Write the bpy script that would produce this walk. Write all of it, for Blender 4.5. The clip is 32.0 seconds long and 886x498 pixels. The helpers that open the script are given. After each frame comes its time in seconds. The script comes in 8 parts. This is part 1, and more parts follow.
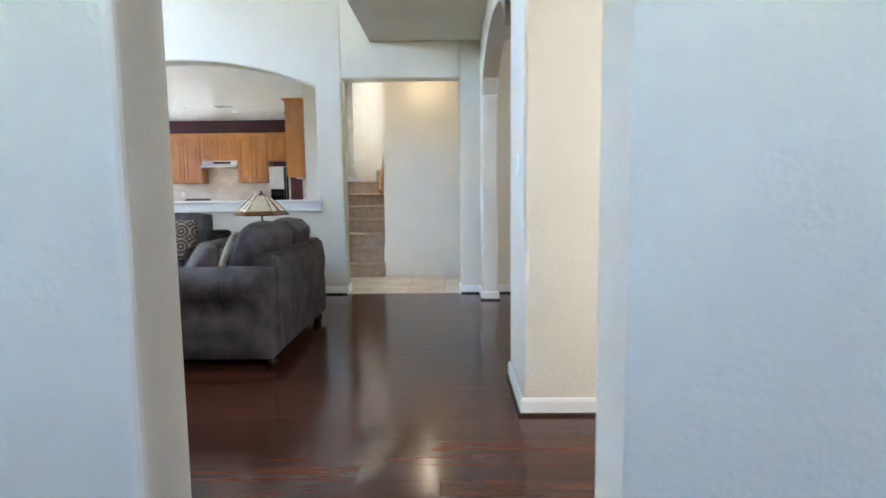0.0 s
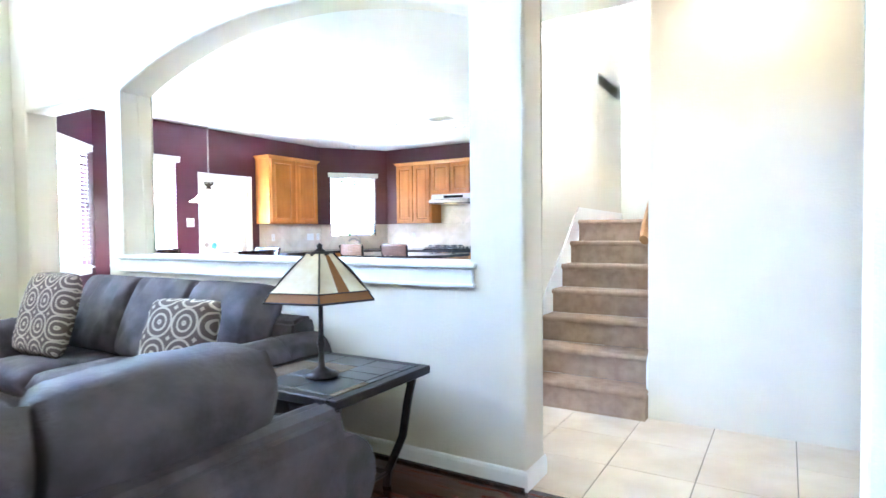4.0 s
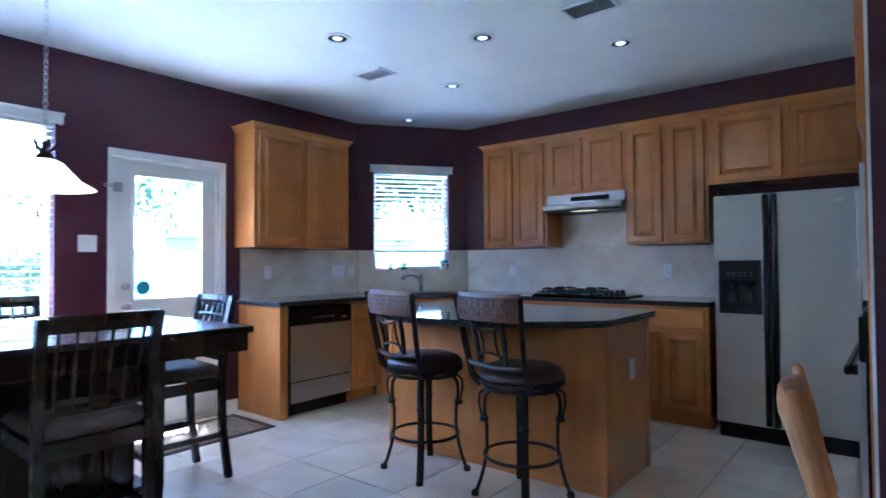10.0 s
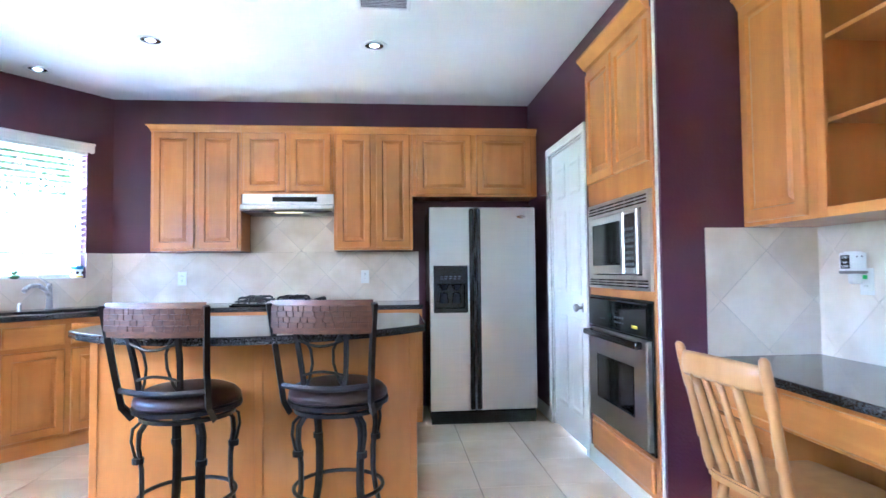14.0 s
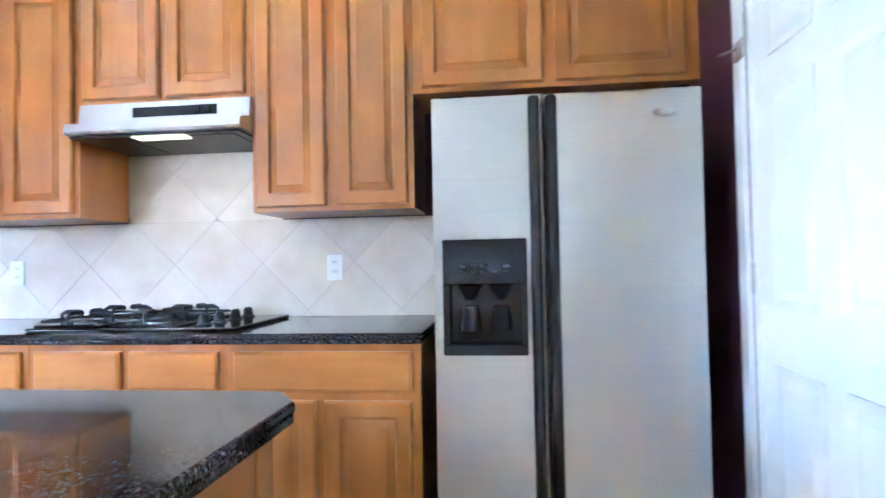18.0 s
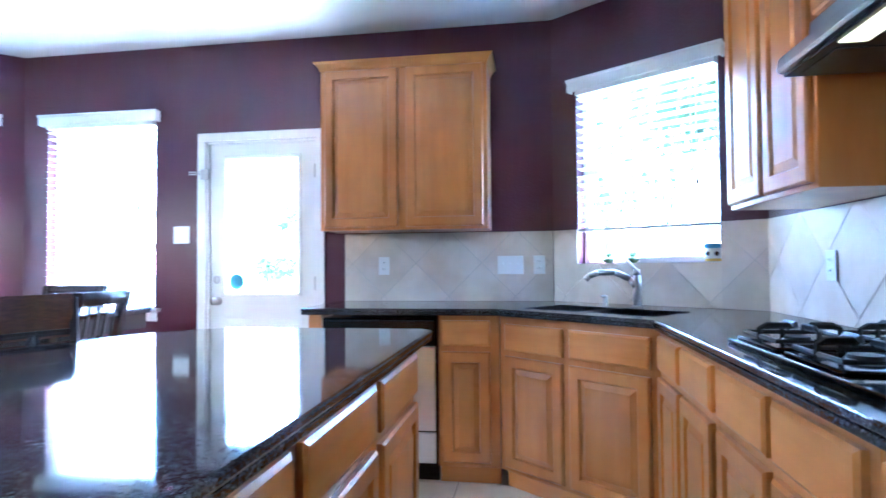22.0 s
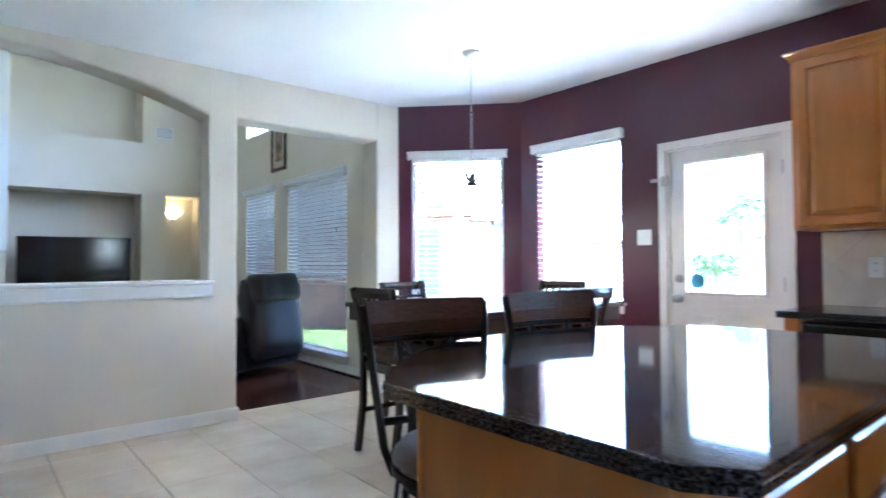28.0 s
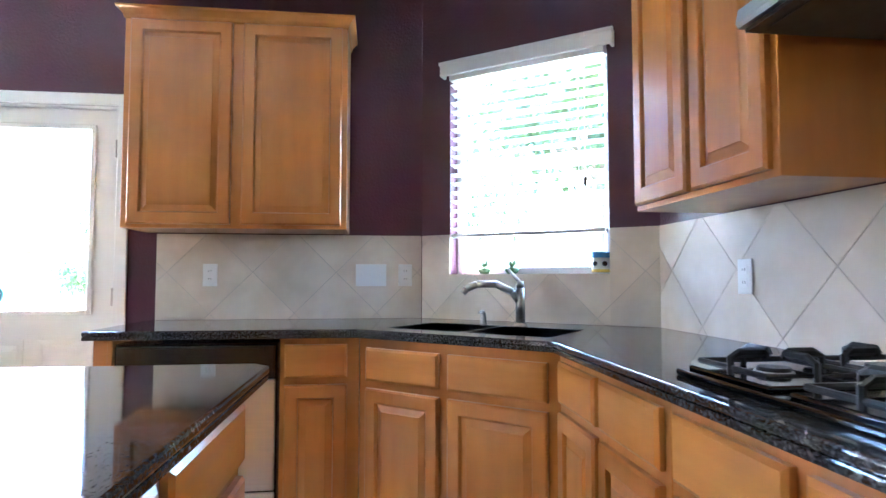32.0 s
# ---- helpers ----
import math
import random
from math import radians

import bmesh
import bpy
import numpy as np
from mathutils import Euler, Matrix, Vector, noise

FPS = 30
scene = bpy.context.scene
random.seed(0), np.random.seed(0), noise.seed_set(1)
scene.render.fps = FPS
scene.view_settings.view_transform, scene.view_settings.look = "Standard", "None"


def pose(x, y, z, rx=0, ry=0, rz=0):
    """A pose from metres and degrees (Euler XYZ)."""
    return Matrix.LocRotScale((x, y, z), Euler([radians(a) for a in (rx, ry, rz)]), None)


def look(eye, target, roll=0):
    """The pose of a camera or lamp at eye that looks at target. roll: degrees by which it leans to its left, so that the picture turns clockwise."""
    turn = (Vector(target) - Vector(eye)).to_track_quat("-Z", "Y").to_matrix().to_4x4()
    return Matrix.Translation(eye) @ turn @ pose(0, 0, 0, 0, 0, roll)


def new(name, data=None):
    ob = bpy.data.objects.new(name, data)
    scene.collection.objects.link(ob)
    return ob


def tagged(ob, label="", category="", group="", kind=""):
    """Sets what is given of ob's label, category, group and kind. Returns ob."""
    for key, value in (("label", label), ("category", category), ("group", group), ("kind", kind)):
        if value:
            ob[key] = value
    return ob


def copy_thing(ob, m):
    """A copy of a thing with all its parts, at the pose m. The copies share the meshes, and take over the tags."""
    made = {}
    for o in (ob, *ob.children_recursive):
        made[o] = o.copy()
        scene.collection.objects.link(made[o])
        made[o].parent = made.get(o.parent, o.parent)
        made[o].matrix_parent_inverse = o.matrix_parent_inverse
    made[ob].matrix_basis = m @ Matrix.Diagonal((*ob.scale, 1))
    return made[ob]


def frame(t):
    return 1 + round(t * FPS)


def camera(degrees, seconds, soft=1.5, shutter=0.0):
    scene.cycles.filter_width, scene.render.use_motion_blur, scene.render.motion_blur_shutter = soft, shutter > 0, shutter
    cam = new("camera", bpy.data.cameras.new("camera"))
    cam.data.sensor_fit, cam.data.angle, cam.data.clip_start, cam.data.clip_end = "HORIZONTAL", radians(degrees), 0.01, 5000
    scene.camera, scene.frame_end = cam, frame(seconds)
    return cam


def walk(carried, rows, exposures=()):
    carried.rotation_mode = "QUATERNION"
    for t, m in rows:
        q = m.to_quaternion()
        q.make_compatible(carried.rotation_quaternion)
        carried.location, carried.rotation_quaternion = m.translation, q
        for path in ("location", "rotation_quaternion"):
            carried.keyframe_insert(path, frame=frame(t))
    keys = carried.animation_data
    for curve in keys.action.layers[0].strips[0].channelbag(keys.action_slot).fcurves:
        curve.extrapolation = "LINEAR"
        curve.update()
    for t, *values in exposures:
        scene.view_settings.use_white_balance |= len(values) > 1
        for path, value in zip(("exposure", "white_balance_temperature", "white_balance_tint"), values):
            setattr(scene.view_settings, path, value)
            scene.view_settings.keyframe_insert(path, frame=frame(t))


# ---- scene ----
cam = camera(75.92, 32.0, shutter=0.25)
# seconds, place, pitch, roll, yaw
PATH = [
    (0.0, 1.689, -0.448, 1.170, -5.90, 0.66, 0.83),
    (0.5, 1.671, -0.130, 1.171, -5.70, 0.74, 7.42),
    (1.0, 1.665, 0.284, 1.180, -5.17, 0.84, 13.53),
    (1.5, 1.632, 0.774, 1.182, -4.48, 0.59, 17.34),
    (2.0, 1.595, 1.246, 1.164, -3.60, 0.59, 19.39),
    (2.5, 1.549, 1.753, 1.186, -3.31, 0.73, 23.92),
    (3.0, 1.534, 2.324, 1.216, -2.75, 0.59, 26.14),
    (3.5, 1.554, 2.886, 1.243, -2.08, 0.77, 29.18),
    (5.5, 1.416, 5.163, 1.185, -0.98, 0.55, 41.86),
    (6.0, 1.355, 5.590, 1.173, 0.02, 1.93, 51.63),
    (6.5, 1.174, 5.929, 1.174, 0.25, 1.71, 59.02),
    (7.0, 0.865, 6.330, 1.180, 0.25, 1.21, 68.50),
    (7.5, 0.585, 6.425, 1.176, 0.34, 0.75, 71.27),
    (8.0, 0.248, 6.531, 1.195, 0.44, 0.69, 71.58),
    (8.5, -0.076, 6.665, 1.168, 0.97, 0.64, 70.70),
    (9.0, -0.365, 6.694, 1.217, 0.63, 0.28, 62.07),
    (9.5, -0.670, 6.743, 1.214, 1.16, 0.45, 49.66),
    (10.0, -0.975, 6.777, 1.227, 1.47, 0.40, 38.90),
    (10.5, -1.317, 6.730, 1.189, 2.13, 0.05, 24.71),
    (11.0, -1.625, 6.766, 1.171, 2.13, 0.42, 12.88),
    (11.5, -1.872, 6.810, 1.180, 2.14, 0.34, 3.58),
    (12.0, -2.106, 6.742, 1.204, 2.22, 0.37, -6.86),
    (12.5, -2.212, 6.656, 1.202, 2.23, 0.46, -9.19),
    (13.0, -2.231, 6.589, 1.214, 2.20, 0.62, -9.07),
    (13.5, -2.253, 6.586, 1.208, 2.20, 0.66, -8.28),
    (14.0, -2.307, 6.717, 1.195, 2.19, 0.60, -5.18),
    (14.5, -2.320, 6.983, 1.212, 1.95, 0.66, -3.40),
    (16.5, -1.952, 8.370, 1.171, 1.25, 0.68, -3.50),
    (17.0, -1.822, 8.710, 1.151, 1.17, 1.03, -2.89),
    (17.5, -1.756, 9.038, 1.142, 1.34, 1.00, -0.79),
    (18.0, -1.774, 9.321, 1.161, 1.40, 1.09, 6.48),
    (18.5, -1.748, 9.615, 1.195, 1.34, 1.41, 23.45),
    (19.0, -1.827, 9.853, 1.201, 1.78, 1.02, 33.52),
    (19.5, -1.922, 10.027, 1.193, 2.36, 0.64, 41.04),
    (20.0, -2.010, 10.207, 1.182, 2.16, 0.72, 50.25),
    (20.5, -2.018, 10.418, 1.150, 2.49, 0.26, 66.60),
    (21.0, -1.996, 10.595, 1.146, 2.40, 0.56, 76.65),
    (21.5, -1.933, 10.642, 1.150, 2.06, 0.51, 85.31),
    (22.0, -1.788, 10.679, 1.164, 1.60, 0.47, 98.74),
    (22.5, -1.678, 10.669, 1.173, 1.69, 0.32, 108.66),
    (23.0, -1.555, 10.640, 1.191, 1.39, 0.43, 117.18),
    (23.5, -1.503, 10.619, 1.194, 1.42, 0.27, 122.40),
    (24.0, -1.461, 10.594, 1.187, 1.70, -0.09, 129.93),
    (24.5, -1.424, 10.572, 1.211, 1.41, -0.21, 137.38),
    (25.0, -1.388, 10.542, 1.204, 1.33, 0.02, 143.87),
    (25.5, -1.339, 10.540, 1.214, 1.00, 0.30, 150.42),
    (27.5, -1.410, 10.553, 1.215, 1.06, 0.21, 152.82),
    (28.0, -1.419, 10.624, 1.198, 1.43, 0.34, 139.91),
    (28.5, -1.481, 10.697, 1.207, 1.40, 0.28, 129.45),
    (29.0, -1.497, 10.684, 1.198, 1.77, 0.22, 118.53),
    (29.5, -1.568, 10.630, 1.189, 2.07, 0.16, 106.40),
    (30.0, -1.625, 10.639, 1.196, 1.92, 0.23, 98.92),
    (30.5, -1.761, 10.677, 1.184, 2.17, 0.11, 93.37),
    (31.0, -1.884, 10.694, 1.202, 1.84, 0.19, 88.42),
    (31.5, -2.094, 10.652, 1.173, 2.29, 0.13, 85.13),
    (32.0, -2.360, 10.590, 1.143, 2.97, -0.01, 83.45),
]
EXPOSURES = [(t, s, k, 10) for t, s, k in (
    (0.0, 6.5, 5700), (1.0, 7.2, 4400), (2.0, 7.65, 4650), (3.5, 7.75, 5000), (5.5, 6.6, 5250), (6.3, 6.0, 5200), (7.3, 5.75, 4400), (8.0, 5.55, 4250), (10.4, 5.4, 4300), (11.2, 6.1, 4450),
    (12.5, 6.95, 4500), (15.0, 7.2, 4750), (17.0, 7.45, 4750), (18.5, 7.4, 4650), (19.5, 7.05, 4950), (21.0, 6.75, 4700), (22.4, 6.85, 4150), (23.0, 4.4, 4350), (25.8, 3.4, 4900), (27.4, 5.95, 4900), (28.5, 5.95, 4900), (29.2, 4.7, 4800), (30.3, 4.15, 4800), (30.7, 6.0, 4950), (32.0, 6.5, 5150))]
walk(cam, [(t, pose(x, y, z, 90 + pitch, roll, yaw)) for t, x, y, z, pitch, roll, yaw in PATH], EXPOSURES)

# ---- world and large lights ----
world = bpy.data.worlds.new("world")
scene.world = world
world.use_nodes = True
wn = world.node_tree.nodes
sky = wn.new("ShaderNodeTexSky")
sky.sky_type, sky.sun_disc = "NISHITA", False
sky.sun_elevation, sky.sun_rotation = radians(75.9), radians(298.6)
world.node_tree.links.new(sky.outputs[0], wn["Background"].inputs[0])
wn["Background"].inputs[1].default_value = 0.15


def lamp(name, kind, m, energy, color=(1, 1, 1), **keys):
    data = bpy.data.lights.new(name, kind)
    data.energy, data.color = energy, color
    for k, v in keys.items():
        if k == "size":
            data.size = v
        elif k == "size_y":
            data.shape, data.size_y = "RECTANGLE", v
        elif k == "angle":
            data.angle = v
        elif k == "radius":
            data.shadow_soft_size = v
        elif k == "spot":
            data.spot_size, data.spot_blend = radians(v), 0.6
    ob = new(name, data)
    ob.matrix_world = m
    return ob


lamp("sun", "SUN", look((0, 0, 10), (0.22, -0.12, 9.0)), 3.6, (1.0, 0.95, 0.88), angle=radians(0.6))


# added fill lamps at unseen openings, for light from behind the start
lamp("entry_fill", "AREA", look((1.75, -2.45, 1.87), (1.75, 3.0, 1.3)), 0.10, (1.0, 0.84, 0.66), size=0.65, size_y=0.5)
lamp("dining_fill", "AREA", look((3.99, 0.56, 1.6), (2.7, 3.0, 1.3)), 0.85, (1.0, 0.94, 0.86), size=1.6, size_y=1.3)
# a warm lamp under the hall ceiling
lamp("hall_lamp", "POINT", pose(1.35, 6.85, 2.6), 0.085, (1.0, 0.78, 0.52), radius=0.06)
# the lit lamp under the range hood
lamp("hood_lamp", "AREA", look((-3.135, 11.40, 1.676), (-3.135, 11.55, 0.9)), 0.006, (1.0, 0.80, 0.42), size=0.20, size_y=0.05)
# daylight in the high living room windows
for y0, y1 in ((2.34, 3.32), (3.74, 5.22)):
    lamp("window_daylight", "AREA", look((-4.69, (y0 + y1) / 2, 3.70), (0.0, (y0 + y1) / 2, 2.2)), 0.42, (1.0, 0.91, 0.78), size=y1 - y0 - 0.1, size_y=1.2)


# ---- materials ----
def material(name, color, rough=0.5, metal=0.0, second=None, size=(6, 6, 6), spread=(0.35, 0.65), detail=4.0, bump=0.0, bump_size=None,
             coat=0.0, specular=0.5, emit=None, strength=0.0, vary=0.0, blotch=0.0):
    """Principled surface with two scales of mottling, grain along the short axis of size, fine relief and a random shade per object."""
    m = bpy.data.materials.new(name)
    m.use_nodes = True
    n, l = m.node_tree.nodes, m.node_tree.links
    p = n["Principled BSDF"]
    p.inputs["Base Color"].default_value = (*color, 1)
    p.inputs["Roughness"].default_value, p.inputs["Metallic"].default_value = rough, metal
    p.inputs["Coat Weight"].default_value, p.inputs["Specular IOR Level"].default_value = coat, specular
    p.inputs["Coat Roughness"].default_value = 0.15
    geo = n.new("ShaderNodeNewGeometry")
    out = None
    if second:
        mp = n.new("ShaderNodeMapping")
        mp.inputs["Scale"].default_value = size
        l.new(geo.outputs["Position"], mp.inputs[0])
        tex = n.new("ShaderNodeTexNoise")
        tex.inputs["Scale"].default_value, tex.inputs["Detail"].default_value = 1.0, detail
        l.new(mp.outputs[0], tex.inputs[0])
        ramp = n.new("ShaderNodeValToRGB")
        ramp.color_ramp.elements[0].position, ramp.color_ramp.elements[1].position = spread
        ramp.color_ramp.elements[0].color, ramp.color_ramp.elements[1].color = (*color, 1), (*second, 1)
        l.new(tex.outputs[0], ramp.inputs[0])
        out = ramp.outputs[0]
        if vary:
            info = n.new("ShaderNodeObjectInfo")
            rng = n.new("ShaderNodeMapRange")
            rng.inputs["To Min"].default_value, rng.inputs["To Max"].default_value = 1 - vary, 1 + vary
            l.new(info.outputs["Random"], rng.inputs[0])
            hsv = n.new("ShaderNodeHueSaturation")
            l.new(rng.outputs[0], hsv.inputs["Value"])
            l.new(out, hsv.inputs["Color"])
            out = hsv.outputs[0]
        if blotch:
            big = n.new("ShaderNodeTexNoise")
            big.inputs["Scale"].default_value, big.inputs["Detail"].default_value = 4.5, 3.0
            l.new(geo.outputs["Position"], big.inputs[0])
            tone = n.new("ShaderNodeMapRange")
            tone.inputs["From Min"].default_value, tone.inputs["From Max"].default_value = 0.3, 0.7
            tone.inputs["To Min"].default_value, tone.inputs["To Max"].default_value = 1 - blotch, 1 + blotch
            l.new(big.outputs[0], tone.inputs[0])
            wash = n.new("ShaderNodeHueSaturation")
            l.new(tone.outputs[0], wash.inputs["Value"])
            l.new(out, wash.inputs["Color"])
            out = wash.outputs[0]
        l.new(out, p.inputs["Base Color"])
    if bump:
        mp2 = n.new("ShaderNodeMapping")
        mp2.inputs["Scale"].default_value = bump_size or size
        l.new(geo.outputs["Position"], mp2.inputs[0])
        tex2 = n.new("ShaderNodeTexNoise")
        tex2.inputs["Scale"].default_value, tex2.inputs["Detail"].default_value = 1.0, 3.0
        l.new(mp2.outputs[0], tex2.inputs[0])
        b = n.new("ShaderNodeBump")
        b.inputs["Strength"].default_value, b.inputs["Distance"].default_value = bump, 0.01
        l.new(tex2.outputs[0], b.inputs["Height"])
        l.new(b.outputs[0], p.inputs["Normal"])
    if emit:
        p.inputs["Emission Color"].default_value, p.inputs["Emission Strength"].default_value = (*emit, 1), strength
    return m


CREAM = material("cream wall paint", (0.71, 0.655, 0.545), 0.75, second=(0.68, 0.625, 0.515), size=(1.5, 1.5, 1.5), bump=0.25, bump_size=(70, 70, 70))
PURPLE = material("plum wall paint", (0.080, 0.017, 0.033), 0.34, second=(0.066, 0.014, 0.027), size=(2, 2, 2), bump=0.3, bump_size=(80, 80, 80))
CEIL = material("flat white ceiling paint", (0.86, 0.855, 0.84), 0.9, second=(0.83, 0.825, 0.81), size=(2, 2, 2), bump=0.3, bump_size=(60, 60, 60))
TRIM = material("white trim enamel", (0.80, 0.79, 0.76), 0.35, second=(0.77, 0.76, 0.73), size=(4, 4, 4))
WOODFLOOR = material("dark cherry floor boards", (0.050, 0.016, 0.010), 0.16, second=(0.085, 0.028, 0.016), size=(2.5, 26, 25), bump=0.03, bump_size=(5, 60, 60), vary=0.3)
TILE = material("beige ceramic floor tile", (0.70, 0.575, 0.43), 0.27, second=(0.80, 0.695, 0.55), size=(3, 3, 3), detail=7.0, bump=0.05, bump_size=(20, 20, 20), vary=0.05)
GROUT = material("grey brown grout", (0.27, 0.23, 0.19), 0.9, second=(0.22, 0.19, 0.155), size=(20, 20, 20))
MAPLE = material("honey maple, upright grain", (0.44, 0.148, 0.024), 0.30, second=(0.55, 0.215, 0.043), size=(9, 9, 1.3), spread=(0.3, 0.7), detail=6.0, bump=0.05, bump_size=(60, 60, 6), coat=0.4, vary=0.07, blotch=0.09)
MAPLE_H = material("honey maple, level grain", (0.48, 0.168, 0.028), 0.28, second=(0.61, 0.255, 0.052), size=(1.5, 1.5, 12), spread=(0.3, 0.7), detail=6.0, bump=0.05, bump_size=(6, 6, 60), coat=0.4, vary=0.07, blotch=0.09)
GROUT_PALE = material("pale tile grout", (0.52, 0.47, 0.40), 0.9, second=(0.46, 0.41, 0.35), size=(20, 20, 20))
GRANITE = material("dark speckled granite", (0.010, 0.010, 0.012), 0.06, second=(0.15, 0.145, 0.145), size=(170, 170, 170), spread=(0.42, 0.74), detail=8.0, blotch=0.35)
SPLASH = material("beige travertine tile", (0.60, 0.51, 0.40), 0.38, second=(0.70, 0.62, 0.52), size=(5, 5, 5), detail=7.0, bump=0.06, bump_size=(25, 25, 25), vary=0.05)
STEEL = material("brushed stainless steel", (0.57, 0.55, 0.53), 0.29, 1.0, second=(0.53, 0.515, 0.495), size=(2, 2, 420), spread=(0.3, 0.7), bump=0.02, bump_size=(2, 2, 500))
BLACK = material("black appliance plastic", (0.006, 0.006, 0.007), 0.24, second=(0.009, 0.009, 0.010), size=(30, 30, 30))
CARPET = material("tan stair carpet", (0.44, 0.315, 0.215), 1.0, second=(0.35, 0.245, 0.165), size=(14, 14, 14), bump=0.8, bump_size=(220, 220, 220), specular=0.1)
SUEDE = material("charcoal blue suede", (0.042, 0.037, 0.043), 0.75, second=(0.098, 0.087, 0.097), size=(7, 7, 7), detail=6.0, bump=0.25, bump_size=(90, 90, 90))
ESPRESSO = material("espresso stained wood", (0.018, 0.010, 0.008), 0.25, second=(0.034, 0.018, 0.013), size=(12, 12, 3), detail=6.0, coat=0.2)
WHITE = material("white plastic", (0.78, 0.78, 0.76), 0.4)
GRASS = material("lawn", (0.06, 0.10, 0.025), 0.9, second=(0.12, 0.16, 0.05), size=(3, 3, 3), detail=8.0)


# ---- mesh helpers ----
def part(name, bm, mat, parent=None, label="", smooth=False):
    """Links a bmesh as one mesh object, under a thing or a part when parent is given."""
    me = bpy.data.meshes.new(name)
    if smooth:
        for fc in bm.faces:
            fc.smooth = True
    bm.to_mesh(me)
    bm.free()
    if mat:
        me.materials.append(mat)
    ob = new(name, me)
    if parent:
        ob.parent = parent
    if label:
        ob["label"] = label
    return ob


def box(bm, x0, x1, y0, y1, z0, z1, bev=0.0, seg=1):
    made = bmesh.ops.create_cube(bm, size=1.0, matrix=Matrix.Translation(((x0 + x1) / 2, (y0 + y1) / 2, (z0 + z1) / 2)) @ Matrix.Diagonal((abs(x1 - x0), abs(y1 - y0), abs(z1 - z0), 1)))
    if bev:
        es = list({e for v in made["verts"] for e in v.link_edges})
        bmesh.ops.bevel(bm, geom=es, offset=bev, segments=seg, affect="EDGES", profile=0.5)
    return bm


def B(x0, x1, y0, y1, z0, z1, bev=0.0, seg=1):
    return box(bmesh.new(), x0, x1, y0, y1, z0, z1, bev, seg)


def cyl(bm, p, q, r, r2=None, seg=12):
    """A rod from p to q."""
    p, q = Vector(p), Vector(q)
    d = q - p
    m = Matrix.Translation((p + q) / 2) @ d.to_track_quat("Z", "Y").to_matrix().to_4x4()
    bmesh.ops.create_cone(bm, cap_ends=True, segments=seg, radius1=r, radius2=r if r2 is None else r2, depth=d.length, matrix=m)
    return bm


def prism(pts, z0, z1):
    """An upright solid over a plan outline."""
    bm = bmesh.new()
    lo = [bm.verts.new((x, y, z0)) for x, y in pts]
    hi = [bm.verts.new((x, y, z1)) for x, y in pts]
    bm.faces.new(hi)
    bm.faces.new(lo[::-1])
    k = len(pts)
    for i in range(k):
        bm.faces.new((lo[i], lo[(i + 1) % k], hi[(i + 1) % k], hi[i]))
    bmesh.ops.recalc_face_normals(bm, faces=bm.faces[:])
    return bm


def wall_mesh(p0, p1, z0, z1, thick, holes=()):
    """A wall whose face runs from p0 to p1 in plan, thickening to the left of that run, with holes (u0, u1, z0, z1) right through it."""
    d = Vector((p1[0] - p0[0], p1[1] - p0[1]))
    run = d.length
    d /= run
    nrm = Vector((-d.y, d.x))
    us = sorted({0.0, run, *[h[0] for h in holes], *[h[1] for h in holes]})
    zs = sorted({z0, z1, *[h[2] for h in holes], *[h[3] for h in holes]})
    us, zs = [u for u in us if 0 <= u <= run], [z for z in zs if z0 <= z <= z1]
    bm = bmesh.new()
    vs = {}

    def v(i, j, k):
        if (i, j, k) not in vs:
            a = d * us[i] + nrm * (thick if k else 0)
            vs[i, j, k] = bm.verts.new((p0[0] + a.x, p0[1] + a.y, zs[j]))
        return vs[i, j, k]

    def full(i, j):
        if not (0 <= i < len(us) - 1 and 0 <= j < len(zs) - 1):
            return False
        u, z = (us[i] + us[i + 1]) / 2, (zs[j] + zs[j + 1]) / 2
        return not any(h[0] < u < h[1] and h[2] < z < h[3] for h in holes)
    for i in range(len(us) - 1):
        for j in range(len(zs) - 1):
            if full(i, j):
                for k in (0, 1):
                    bm.faces.new((v(i, j, k), v(i + 1, j, k), v(i + 1, j + 1, k), v(i, j + 1, k)))
                for a, b, (e, f) in (((i, j), (i, j + 1), (i - 1, j)), ((i + 1, j), (i + 1, j + 1), (i + 1, j)), ((i, j), (i + 1, j), (i, j - 1)), ((i, j + 1), (i + 1, j + 1), (i, j + 1))):
                    if not full(e, f):
                        bm.faces.new((v(*a, 0), v(*b, 0), v(*b, 1), v(*a, 1)))
    bmesh.ops.recalc_face_normals(bm, faces=bm.faces[:])
    return bm


def ring(r0, r1, z0, z1, seg=28):
    """A flat washer."""
    bm = bmesh.new()
    vs = []
    for k in range(seg):
        a = 2 * math.pi * k / seg
        vs.append([bm.verts.new((r * math.cos(a), r * math.sin(a), z)) for r, z in ((r0, z0), (r1, z0), (r1, z1), (r0, z1))])
    for k in range(seg):
        p, q = vs[k], vs[(k + 1) % seg]
        for j in range(4):
            bm.faces.new((p[j], q[j], q[(j + 1) % 4], p[(j + 1) % 4]))
    bmesh.ops.recalc_face_normals(bm, faces=bm.faces[:])
    return bm


